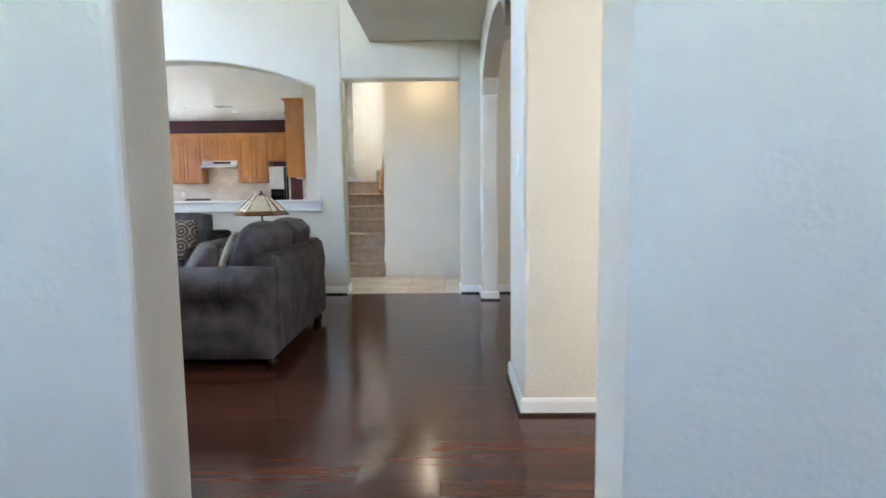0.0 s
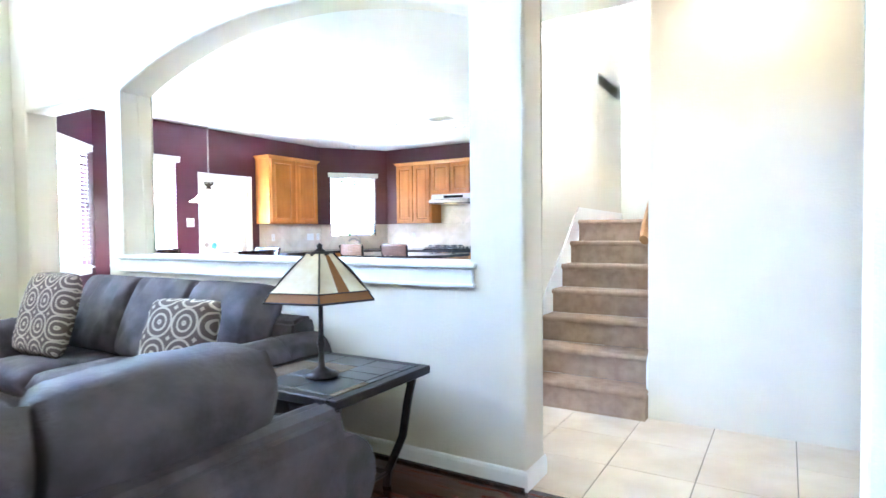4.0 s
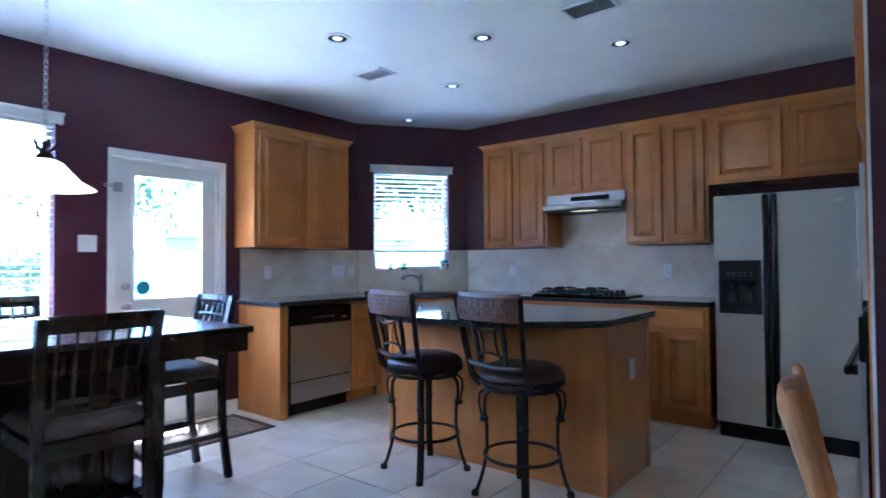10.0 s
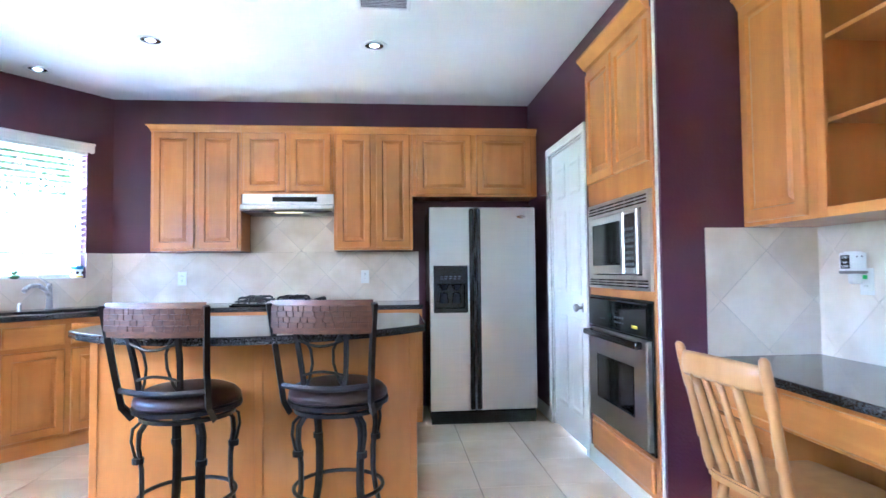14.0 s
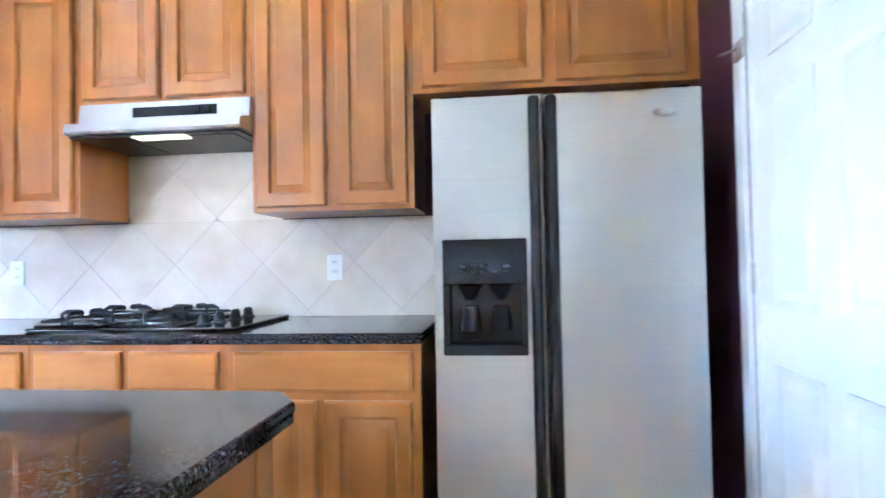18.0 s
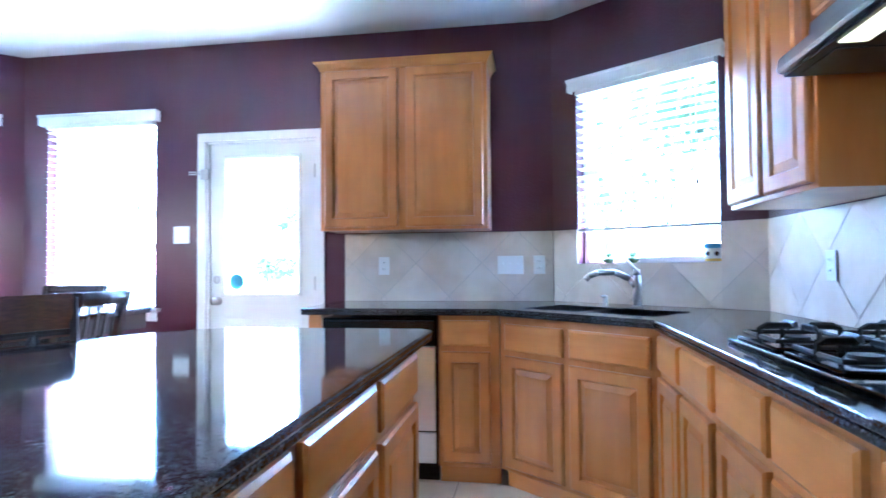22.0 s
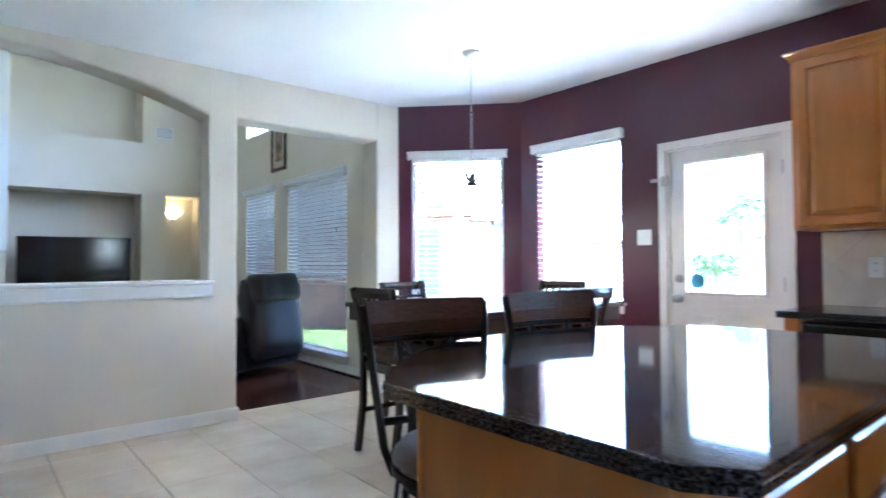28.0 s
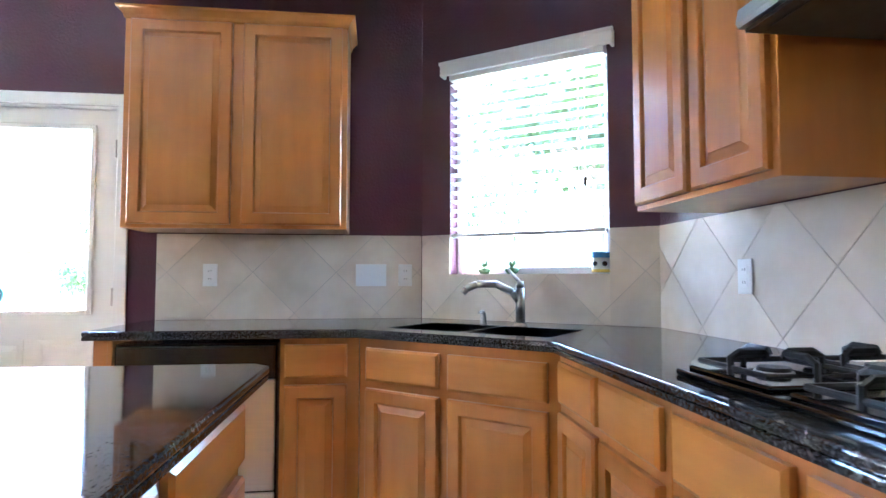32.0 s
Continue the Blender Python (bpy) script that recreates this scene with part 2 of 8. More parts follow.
def turned(prof, seg=20, smooth=True):
    """A solid of revolution about z from (radius, height) pairs."""
    bm = bmesh.new()
    rings = []
    for r, z in prof:
        rings.append([bm.verts.new((r * math.cos(2 * math.pi * k / seg), r * math.sin(2 * math.pi * k / seg), z)) for k in range(seg)])
    for a, b in zip(rings, rings[1:]):
        for k in range(seg):
            bm.faces.new((a[k], a[(k + 1) % seg], b[(k + 1) % seg], b[k]))
    if prof[0][0] > 1e-4:
        bm.faces.new(rings[0][::-1])
    if prof[-1][0] > 1e-4:
        bm.faces.new(rings[-1])
    bmesh.ops.remove_doubles(bm, verts=bm.verts[:], dist=1e-5)
    bmesh.ops.recalc_face_normals(bm, faces=bm.faces[:])
    return bm


def tube(pts, r, seg=8, flat=None):
    """A bent rod through points, as one mesh; flat scales its section (across, along z)."""
    bm = bmesh.new()
    pts = [Vector(p) for p in pts]
    rings = []
    side = None
    for i, p in enumerate(pts):
        d = (pts[min(i + 1, len(pts) - 1)] - pts[max(i - 1, 0)]).normalized()
        if side is None:
            side = d.orthogonal().normalized() if abs(d.z) > 0.95 else d.cross(Vector((0, 0, 1))).normalized()
        side = (side - d * side.dot(d)).normalized()
        up = side.cross(d)
        fa, fb = flat or (1, 1)
        rings.append([bm.verts.new(p + side * (r * fa * math.cos(2 * math.pi * k / seg)) + up * (r * fb * math.sin(2 * math.pi * k / seg))) for k in range(seg)])
    for a, b in zip(rings, rings[1:]):
        for k in range(seg):
            bm.faces.new((a[k], a[(k + 1) % seg], b[(k + 1) % seg], b[k]))
    bm.faces.new(rings[0][::-1])
    bm.faces.new(rings[-1])
    bmesh.ops.recalc_face_normals(bm, faces=bm.faces[:])
    return bm


def arc_pts(p, q, bulge, n=8):
    """Points from p to q, bowed by the vector bulge."""
    p, q, b = Vector(p), Vector(q), Vector(bulge)
    return [p.lerp(q, t) + b * math.sin(math.pi * t) for t in [i / n for i in range(n + 1)]]


def thing(name, label, category, loc=(0, 0, 0), rz=0.0, group="", kind=""):
    ob = new(name)
    ob.matrix_world = pose(*loc, 0, 0, rz)
    return tagged(ob, label, category, group, kind)


def setting(name, bm, mat, label="", category=""):
    return tagged(part(name, bm, mat), label, category, "", "structure")

# ---- plan ----
XW, YN, YP, YL, XE, XP, CZ = -5.39, 11.80, 6.20, 5.94, -0.27, -1.05, 2.70
YS, XLW, LZ = 0.52, -4.60, 5.3
AX0, AX1, SILL, SPR, APEX = -2.83, 0.205, 1.08, 2.33, 2.62
OX0, OX1, OZ = -4.345, -3.045, 2.345
DX0, DX1, DZ = 0.492, 1.790, 2.40
XC = 2.015
XS, HY = 0.775, 7.30
BAY0, BAY1 = (-4.59, YP), (XW, 7.05)
SNK0, SNK1 = (XW, 10.825), (-4.68, YN)
DOOR_Y0, DOOR_Y1 = 8.485, 9.275
T = 0.14
CT = 0.932
DESK = 0.78

def yp(x):
    """The kitchen face of the partition, which runs slightly off square."""
    return YP - 0.006 * max(0.0, min(x, 1.5) - AX0)


def plate_bev(pts, z0, z1):
    bm = prism(pts, z0, z1)
    bmesh.ops.bevel(bm, geom=bm.edges[:], offset=0.008, segments=2, affect="EDGES", profile=0.5)
    return bm


setting("floor_living", B(XLW - T, 7.0, -2.6, YL + 0.03, -0.14, -0.013), ESPRESSO, "dark underlay below the hardwood boards", "floor")
setting("floor_kitchen", B(XW - T, 7.0, YL + 0.03, YN + T, -0.14, -0.006), GROUT, "grey brown grout bed of the tiled floor", "floor")
setting("ceiling_kitchen", prism([(XW - T, YP - 0.002), (AX0, YP - 0.002), (1.5, yp(1.5) - 0.002), (7.0, yp(1.5) - 0.002), (7.0, HY), (XE + 0.16, HY), (XE + 0.16, YN + T), (XW - T, YN + T)], CZ, CZ + 0.12), CEIL, "flat white kitchen ceiling", "ceiling")
setting("ceiling_living", B(XLW - T, 7.0, -2.6, YP, LZ, LZ + 0.12), CEIL, "high white living room ceiling", "ceiling")
setting("ceiling_stairwell", B(-0.4, 3.2, 6.0, 10.4, LZ, LZ + 0.12), CEIL, "high white stairwell ceiling", "ceiling")
setting("soffit", B(0.815, 7.0, 0.7, YL - 0.002, 2.79, LZ), CREAM, "low dropped ceiling over the walkway", "ceiling")


def partition():
    """The wall between living room and kitchen: an opening, a half wall under a low arch, a doorway."""
    bm = bmesh.new()

    def solid(xa, la, ha, xb, lb, hb):
        vs = [bm.verts.new(c) for c in ((xa, YL, la), (xb, YL, lb), (xb, YL, hb), (xa, YL, ha), (xa, yp(xa), la), (xb, yp(xb), lb), (xb, yp(xb), hb), (xa, yp(xa), ha))]
        for q in ((0, 1, 2, 3), (7, 6, 5, 4), (0, 4, 5, 1), (3, 2, 6, 7)):
            bm.faces.new([vs[i] for i in q])
        return vs

    def cap(vs, right):
        bm.faces.new([vs[i] for i in ((1, 5, 6, 2) if right else (0, 3, 7, 4))])
    w, h = (AX1 - AX0) / 2, APEX - SPR
    r = (w * w + h * h) / (2 * h)
    cols = [(XLW - T, 0, OX0), (OX0, OZ, OX1), (OX1, 0, AX0)]
    for xa, lo, xb in cols:
        vs = solid(xa, lo, LZ, xb, lo, LZ)
        if lo == 0:
            cap(vs, True)
            cap(vs, False)
    k = 28
    for i in range(k):
        xa, xb = (AX0 + (AX1 - AX0) * j / k for j in (i, i + 1))
        za, zb = (APEX - r + math.sqrt(r * r - (x - AX0 - w) ** 2) for x in (xa, xb))
        solid(xa, za, LZ, xb, zb, LZ)
    solid(AX0, 0, SILL - 0.04, AX1, 0, SILL - 0.04)
    for xa, lo, xb in ((AX1, 0, DX0), (DX0, DZ, DX1), (DX1, 0, 7.0)):
        vs = solid(xa, lo, LZ, xb, lo, LZ)
        if lo == 0:
            cap(vs, True)
            cap(vs, False)
    bmesh.ops.remove_doubles(bm, verts=bm.verts[:], dist=0.0005)
    bmesh.ops.recalc_face_normals(bm, faces=bm.faces[:])
    es = [e for e in bm.edges if len(e.link_faces) == 2 and e.calc_face_angle(0) > 1.2 and abs(e.verts[0].co.y - e.verts[1].co.y) < 0.01 and not (abs(e.verts[0].co.z - e.verts[1].co.z) < 0.01 and e.verts[0].co.z < 0.01)]
    bmesh.ops.bevel(bm, geom=es, offset=0.022, segments=3, affect="EDGES", profile=0.5)
    setting("wall_partition", bm, CREAM, "cream partition wall with a low arch and two doorways", "wall")


partition()
# kitchen shell; W2 is the window's y0, y1, z0, z1
W2 = (7.245, 8.10, 0.86, 2.21)
W1 = (0.13, 1.00, 0.86, 2.21)
SW = (0.173, 0.991, 1.165, 2.225)
setting("wall_west", wall_mesh((XW, BAY1[1]), (XW, SNK0[1]), 0, CZ, T, [(W2[0] - BAY1[1], W2[1] - BAY1[1], W2[2], W2[3]), (DOOR_Y0 - BAY1[1], DOOR_Y1 - BAY1[1], 0, 2.02)]), PURPLE, "plum painted kitchen wall", "wall")
setting("wall_bay", wall_mesh(BAY0, BAY1, 0, CZ, T, [W1]), PURPLE, "plum painted angled bay wall", "wall")
setting("wall_sink", wall_mesh(SNK0, SNK1, 0, CZ, T, [SW]), PURPLE, "plum painted angled wall over the sink", "wall")
setting("wall_north", wall_mesh(SNK1, (XP, YN), 0, CZ, T), PURPLE, "plum painted wall behind the cooktop", "wall")
PD0, PD1 = 10.315, 11.10
setting("wall_pantry", wall_mesh((XP, YN), (XP, 9.26), 0, CZ, T, [(YN - PD1, YN - PD0, 0, 2.09), (YN - 10.15, YN - 9.31, 0.10, 2.42)]), PURPLE, "plum painted pantry wall", "wall")
setting("wall_return", wall_mesh((XP + T, 9.26), (XE, 9.26), 0, CZ, T), PURPLE, "plum painted return wall beside the desk", "wall")
setting("wall_east", wall_mesh((XE, 9.26), (XE, 7.245), 0, LZ, 0.16), CREAM, "cream wall between kitchen and stairs", "wall")
setting("wall_pantry_back", B(-0.3, -0.2, 9.41, YN + T, 0, CZ), CREAM, "plain closing wall behind the pantry", "wall")
# living shell
LW = ((2.34, 3.32), (3.74, 5.22))
holes = [(a - YS, b - YS, z0, z1) for a, b in LW for z0, z1 in ((0.18, 2.22), (3.05, 4.35))]
setting("wall_living_west", wall_mesh((XLW, YS), (XLW, YL), 0, LZ, T, holes), CREAM, "cream living room window wall", "wall")
# the fireplace wall has niches for the television, a ledge above it and a sconce; its front is at YS
NX = ((-3.585, -1.86, 0.55, 2.34), (-3.60, -1.90, 3.17, 4.4), (-4.52, -3.945, 0.0, 2.35))
setting("wall_fireplace", wall_mesh((XLW - T, YS), (0.60, YS), 0, LZ, -0.55, [(a - XLW + T, b - XLW + T, z0, z1) for a, b, z0, z1 in NX]), CREAM, "cream fireplace wall with recessed niches", "wall")
setting("wall_niche_back", B(XLW - T, 0.6, -0.10, -0.034, 0, LZ), CREAM, "cream back of the recessed niches", "wall")
# the passage where the walk begins
setting("wall_entry_left", B(0.602, 1.22, YS - 0.16, YS, 0, LZ, 0.015, 3), CREAM, "cream wall end beside the entry opening", "wall")
# its unseen hole is added to hold the dining fill lamp
setting("wall_entry", wall_mesh((1.94, YS), (7.0, YS), 0, LZ, -0.16, [(1.2, 2.9, 0.9, 2.3)]), CREAM, "cream wall beside the entry opening", "wall")
setting("wall_entry_head", B(1.22, 1.94, YS - 0.16, YS, 2.35, LZ), CREAM, "cream wall over the entry opening", "wall")
setting("wall_entry_west", B(0.55, 0.65, -2.6, -0.03, 0, LZ), CREAM, "plain closing wall of the entry", "wall")
# its small unseen hole is added to let sky light into the entry
setting("wall_entry_south", wall_mesh((0.55, -2.5), (7.0, -2.5), 0, LZ, -0.1, [(0.85, 1.55, 1.6, 2.15)]), CREAM, "plain closing wall of the entry", "wall")
setting("wall_dining_east", B(6.0, 6.12, -2.6, YL, 0, LZ), CREAM, "plain dining room wall", "wall")


def arcade():
    """A square pillar and an arch to the pier on the partition."""
    bm = B(XC + 0.035, 2.75, 2.41, 3.05, 0, 2.788, 0.02, 3)
    setting("pillar", bm, CREAM, "square cream plastered pillar", "pillar")
    bm = bmesh.new()
    y0, y1, zs, za = 3.05, 5.53, 2.14, 2.50
    k = 22
    c = (y0 + y1) / 2
    top = 2.788
    pts = []
    for i in range(k + 1):
        y = y0 + (y1 - y0) * i / k
        pts.append((y, zs + (za - zs) * math.sqrt(max(0.0, 1 - ((y - c) / (y1 - c)) ** 2))))
    for (ya, a), (yb, b) in zip(pts, pts[1:]):
        vs = [bm.verts.new(v) for v in ((XC, ya, a), (XC, yb, b), (XC, yb, top), (XC, ya, top), (XC + 0.16, ya, a), (XC + 0.16, yb, b), (XC + 0.16, yb, top), (XC + 0.16, ya, top))]
        for q in ((0, 1, 2, 3), (7, 6, 5, 4), (0, 4, 5, 1)):
            bm.faces.new([vs[i] for i in q])
    bmesh.ops.remove_doubles(bm, verts=bm.verts[:], dist=0.0005)
    bmesh.ops.recalc_face_normals(bm, faces=bm.faces[:])
    setting("arch", bm, CREAM, "cream plastered archway to the dining room", "arch")
    setting("pier", B(XC, XC + 0.16, 5.53, YL - 0.001, 0, 2.788, 0.015, 3), CREAM, "cream wall pier under the arch", "pier")


arcade()
# stair hall
setting("wall_hall", wall_mesh((XS, HY), (3.2, HY), 0, LZ, 0.12), CREAM, "cream hall wall beside the stairs", "wall")
setting("wall_stair_right", B(XS, XS + 0.12, HY + 0.122, 8.95, 0, LZ), CREAM, "cream wall beside the stairs", "wall")
setting("wall_stair_left", B(XE + 0.0, XE + 0.16, 9.262, 10.2, 0, LZ), CREAM, "cream wall above the stair landing", "wall")
setting("wall_stair_back", B(XE, 3.2, 10.2, 10.34, 0, LZ), CREAM, "cream wall at the head of the stairs", "wall")
setting("wall_hall_end", B(3.08, 3.2, YP, 10.2, 0, LZ), CREAM, "plain closing wall of the hall", "wall")


# ---- trim ----
def strip(name, pts, prof, mat, label, category):
    """A moulding swept along a plan line, with its profile (out, up) to the right of the run."""
    bm = bmesh.new()
    rings = []
    for i, p in enumerate(pts):
        a = Vector(pts[max(i - 1, 0)]) - Vector(p) if i else Vector(p) - Vector(pts[1])
        b = Vector(pts[min(i + 1, len(pts) - 1)]) - Vector(p) if i < len(pts) - 1 else Vector(p) - Vector(pts[i - 1])
        d0, d1 = (-a if i else -a).normalized(), b.normalized()
        n0, n1 = Vector((d0.y, -d0.x)), Vector((d1.y, -d1.x))
        n = (n0 + n1).normalized()
        n /= max(0.3, n.dot(n0))
        rings.append([bm.verts.new((p[0] + n.x * o, p[1] + n.y * o, u)) for o, u in prof])
    for r, s in zip(rings, rings[1:]):
        for j in range(len(prof) - 1):
            bm.faces.new((r[j], s[j], s[j + 1], r[j + 1]))
    for r in (rings[0], rings[-1]):
        bm.faces.new(r)
    bmesh.ops.recalc_face_normals(bm, faces=bm.faces[:])
    return setting(name, bm, mat, label, category)


BASE = [(0.0, 0.0), (0.014, 0.0), (0.014, 0.075), (0.010, 0.088), (0.004, 0.095), (0.0, 0.095)]
CREAMY = "white painted baseboard"
for run in ([(OX0, YP), (-4.59, YP), BAY1, (XW, DOOR_Y0 - 0.065)], [(XW, DOOR_Y1 + 0.065), (XW, 9.45)], [(AX1 + 0.25, yp(AX1 + 0.25)), (AX0, YP), (OX1, YP), (OX1, YL), (-0.6, YL), (DX0, YL), (DX0, yp(DX0))],
            [(XP, YN), (XP, PD1 + 0.065)], [(XP, PD0 - 0.065), (XP, 9.262)], [(3.0, HY), (XS, HY)],
            [(DX1, yp(DX1)), (DX1, YL), (XC, YL), (XC, 5.53), (XC + 0.16, 5.53), (XC + 0.16, YL), (6.0, YL)], [(XLW, YS), (XLW, YL), (OX0, YL), (OX0, YP)],
            [(XC + 0.035, 3.05), (XC + 0.035, 2.41), (2.75, 2.41), (2.75, 3.05), (XC + 0.035, 3.05)], [(-1.2, YS), (-1.86, YS)]):
    # the run keeps the room on its right-hand side
    strip("baseboard", run, BASE, TRIM, CREAMY, "baseboard")
# dark shoe where the hardwood meets the white boards
SHOE = [(0.014, 0.0), (0.026, 0.0), (0.024, 0.012), (0.014, 0.018)]
for run in ([(OX1, YL), (DX0, YL)], [(DX1, YL), (XC, YL), (XC, 5.53), (XC + 0.16, 5.53), (XC + 0.16, YL), (6.0, YL)], [(XLW, YS), (XLW, YL), (OX0, YL)], [(XC + 0.035, 3.05), (XC + 0.035, 2.41), (2.75, 2.41), (2.75, 3.05)]):
    strip("trim", run, SHOE, ESPRESSO, "dark wooden shoe moulding", "trim")


def sill_cap():
    """The white ledge on the half wall, with an apron under its nose on both sides."""
    top = setting("ledge", plate_bev([(AX0 - 0.035, YL - 0.035), (AX1 + 0.035, YL - 0.035), (AX1 + 0.035, yp(AX1) + 0.035), (AX0 - 0.035, YP + 0.035)], SILL - 0.028, SILL), TRIM, "white painted ledge on the half wall", "ledge")
    for y0, y1 in ((YL - 0.02, YL + 0.001), (yp(AX1) - 0.001, YP + 0.018)):
        part("apron", B(AX0 - 0.02, AX1 + 0.02, y0, y1, SILL - 0.115, SILL - 0.03, 0.006, 1), TRIM, top)
        part("bead", B(AX0 - 0.028, AX1 + 0.028, y0 - 0.008, y1 + 0.008, SILL - 0.125, SILL - 0.105, 0.006, 2), TRIM, top)


sill_cap()


# ---- windows and doors ----
GLASS = bpy.data.materials.new("window glass")
GLASS.use_nodes = True
gp = GLASS.node_tree.nodes["Principled BSDF"]
gp.inputs["Transmission Weight"].default_value, gp.inputs["Roughness"].default_value, gp.inputs["IOR"].default_value = 1.0, 0.0, 1.1
SLAT = material("white blind slat", (0.78, 0.78, 0.76), 0.45, second=(0.74, 0.74, 0.72), size=(8, 8, 8))
VINYL = material("white vinyl window frame", (0.70, 0.70, 0.69), 0.4)


def frame_bar(bm, w, z0, z1, y0, y1, b):
    for c in ((0, b, z0, z1), (w - b, w, z0, z1), (b, w - b, z0, z0 + b), (b, w - b, z1 - b, z1)):
        box(bm, c[0], c[1], y0, y1, c[2], c[3], 0.004)
    return bm


def pane(parent, x0, x1, z0, z1, y):
    g = part("pane", B(x0, x1, y - 0.003, y + 0.003, z0, z1), GLASS, parent)
    g.visible_shadow = False
    return g


def window(name, origin, rz, w, z0, z1, rail, blind_to, sill=True, lip=0.0, slats=0.047, tilt=12, label="white framed window with open slat blinds"):
    """A single hung window in its opening, with blinds. Local x runs along the wall, -y points into the room."""
    win = thing(name, label, "window", (*origin, 0), rz, "", "structure")
    part("window_frame", frame_bar(bmesh.new(), w, z0, z1, 0.075, 0.125, 0.035), VINYL, win)
    part("meeting_rail", B(0.035, w - 0.035, 0.07, 0.12, rail - 0.022, rail + 0.022, 0.004), VINYL, win)
    pane(win, 0.035, w - 0.035, z0 + 0.035, rail - 0.022, 0.095)
    pane(win, 0.035, w - 0.035, rail + 0.022, z1 - 0.035, 0.105)
    if sill:
        part("window_sill", B(-0.04, w + 0.04, -0.045, 0.075, z0 - 0.004, z0 + 0.018, 0.006, 2), TRIM, win)
        part("apron", B(-0.02, w + 0.02, -0.016, -0.001, z0 - 0.07, z0 - 0.006, 0.004), TRIM, win)
    if blind_to is not None:
        bl = thing("window_blind", "white horizontal slat blind with a moulded valance", "blind", (*origin, 0), rz)
        val = bmesh.new()
        box(val, -0.035, w + 0.035, -0.055, -0.038, z1 - 0.03, z1 + 0.045, 0.006, 2)
        box(val, -0.035, -0.02, -0.04, -0.001, z1 - 0.03, z1 + 0.045, 0.003)
        box(val, w + 0.02, w + 0.035, -0.04, -0.001, z1 - 0.03, z1 + 0.045, 0.003)
        box(val, -0.04, w + 0.04, -0.06, -0.038, z1 + 0.028, z1 + 0.047, 0.005, 2)
        part("valance", val, SLAT, bl)
        part("head_rail", B(0.01, w - 0.01, -0.03, 0.03, z1 - 0.05, z1 - 0.005), SLAT, bl)
        sl = bmesh.new()
        c, s = math.cos(radians(tilt)), math.sin(radians(tilt))
        vs = []
        for dy, dz in ((-0.0225, -0.001), (0, 0.0015), (0.0225, -0.001)):
            for x in (0.012, w - 0.012):
                for e in (0.0, 0.0022):
                    vs.append(sl.verts.new((x, dy * c - (dz + e) * s, dy * s + (dz + e) * c)))
        for q in ((0, 2, 6, 4), (1, 5, 7, 3), (4, 6, 10, 8), (5, 9, 11, 7), (0, 1, 3, 2), (8, 10, 11, 9), (0, 4, 5, 1), (4, 8, 9, 5), (2, 3, 7, 6), (6, 7, 11, 10)):
            sl.faces.new([vs[i] for i in q])
        bmesh.ops.recalc_face_normals(sl, faces=sl.faces[:])
        first = part("slat", sl, SLAT, bl)
        n = int((z1 - 0.06 - blind_to) / slats)
        first.location = (0, 0.005, z1 - 0.075)
        for i in range(1, n):
            o = first.copy()
            scene.collection.objects.link(o)
            o.location = (0, 0.005, z1 - 0.075 - i * slats)
        part("bottom_rail", B(0.012, w - 0.012, -0.018, 0.028, blind_to - 0.012, blind_to + 0.006, 0.003), SLAT, bl)
        for u in (0.16, 0.84):
            part("ladder_cord", cyl(bmesh.new(), (w * u, -0.02, blind_to), (w * u, -0.02, z1 - 0.05), 0.0012, seg=5), SLAT, bl)
        pull = cyl(bmesh.new(), (w * 0.88, -0.034, z1 - 0.05), (w * 0.88, -0.034, z1 - 0.62), 0.0014, seg=5)
        part("pull_cord", pull, SLAT, bl)
        part("tassel", cyl(bmesh.new(), (w * 0.88, -0.034, z1 - 0.62), (w * 0.88, -0.034, z1 - 0.66), 0.006, 0.009, 8), ESPRESSO, bl)
    return win


def screen_mesh():
    """A fine dark weave that lets a third of the light through."""
    m = material("dark sun screen weave", (0.05, 0.055, 0.06), 0.8)
    n, l = m.node_tree.nodes, m.node_tree.links
    clear, mix = n.new("ShaderNodeBsdfTransparent"), n.new("ShaderNodeMixShader")
    mix.inputs[0].default_value = 0.68
    l.new(clear.outputs[0], mix.inputs[1])
    l.new(n["Principled BSDF"].outputs[0], mix.inputs[2])
    l.new(mix.outputs[0], n["Material Output"].inputs[0])
    return m


SCREEN = screen_mesh()
bu = Vector((BAY1[0] - BAY0[0], BAY1[1] - BAY0[1])).normalized()
su = Vector((SNK1[0] - SNK0[0], SNK1[1] - SNK0[1])).normalized()
window("window_bay", (BAY0[0] + bu.x * W1[0], BAY0[1] + bu.y * W1[0]), math.degrees(math.atan2(bu.y, bu.x)), W1[1] - W1[0], W1[2], W1[3], 1.55, W1[2] + 0.03, tilt=-4)
window("window_nook", (XW, W2[0]), 90, W2[1] - W2[0], W2[2], W2[3], 1.55, W2[2] + 0.03, tilt=-4)
window("window_sink", (SNK0[0] + su.x * SW[0], SNK0[1] + su.y * SW[0]), math.degrees(math.atan2(su.y, su.x)), SW[1] - SW[0], SW[2], SW[3], 1.72, SW[2] + 0.20, sill=False, tilt=-14)
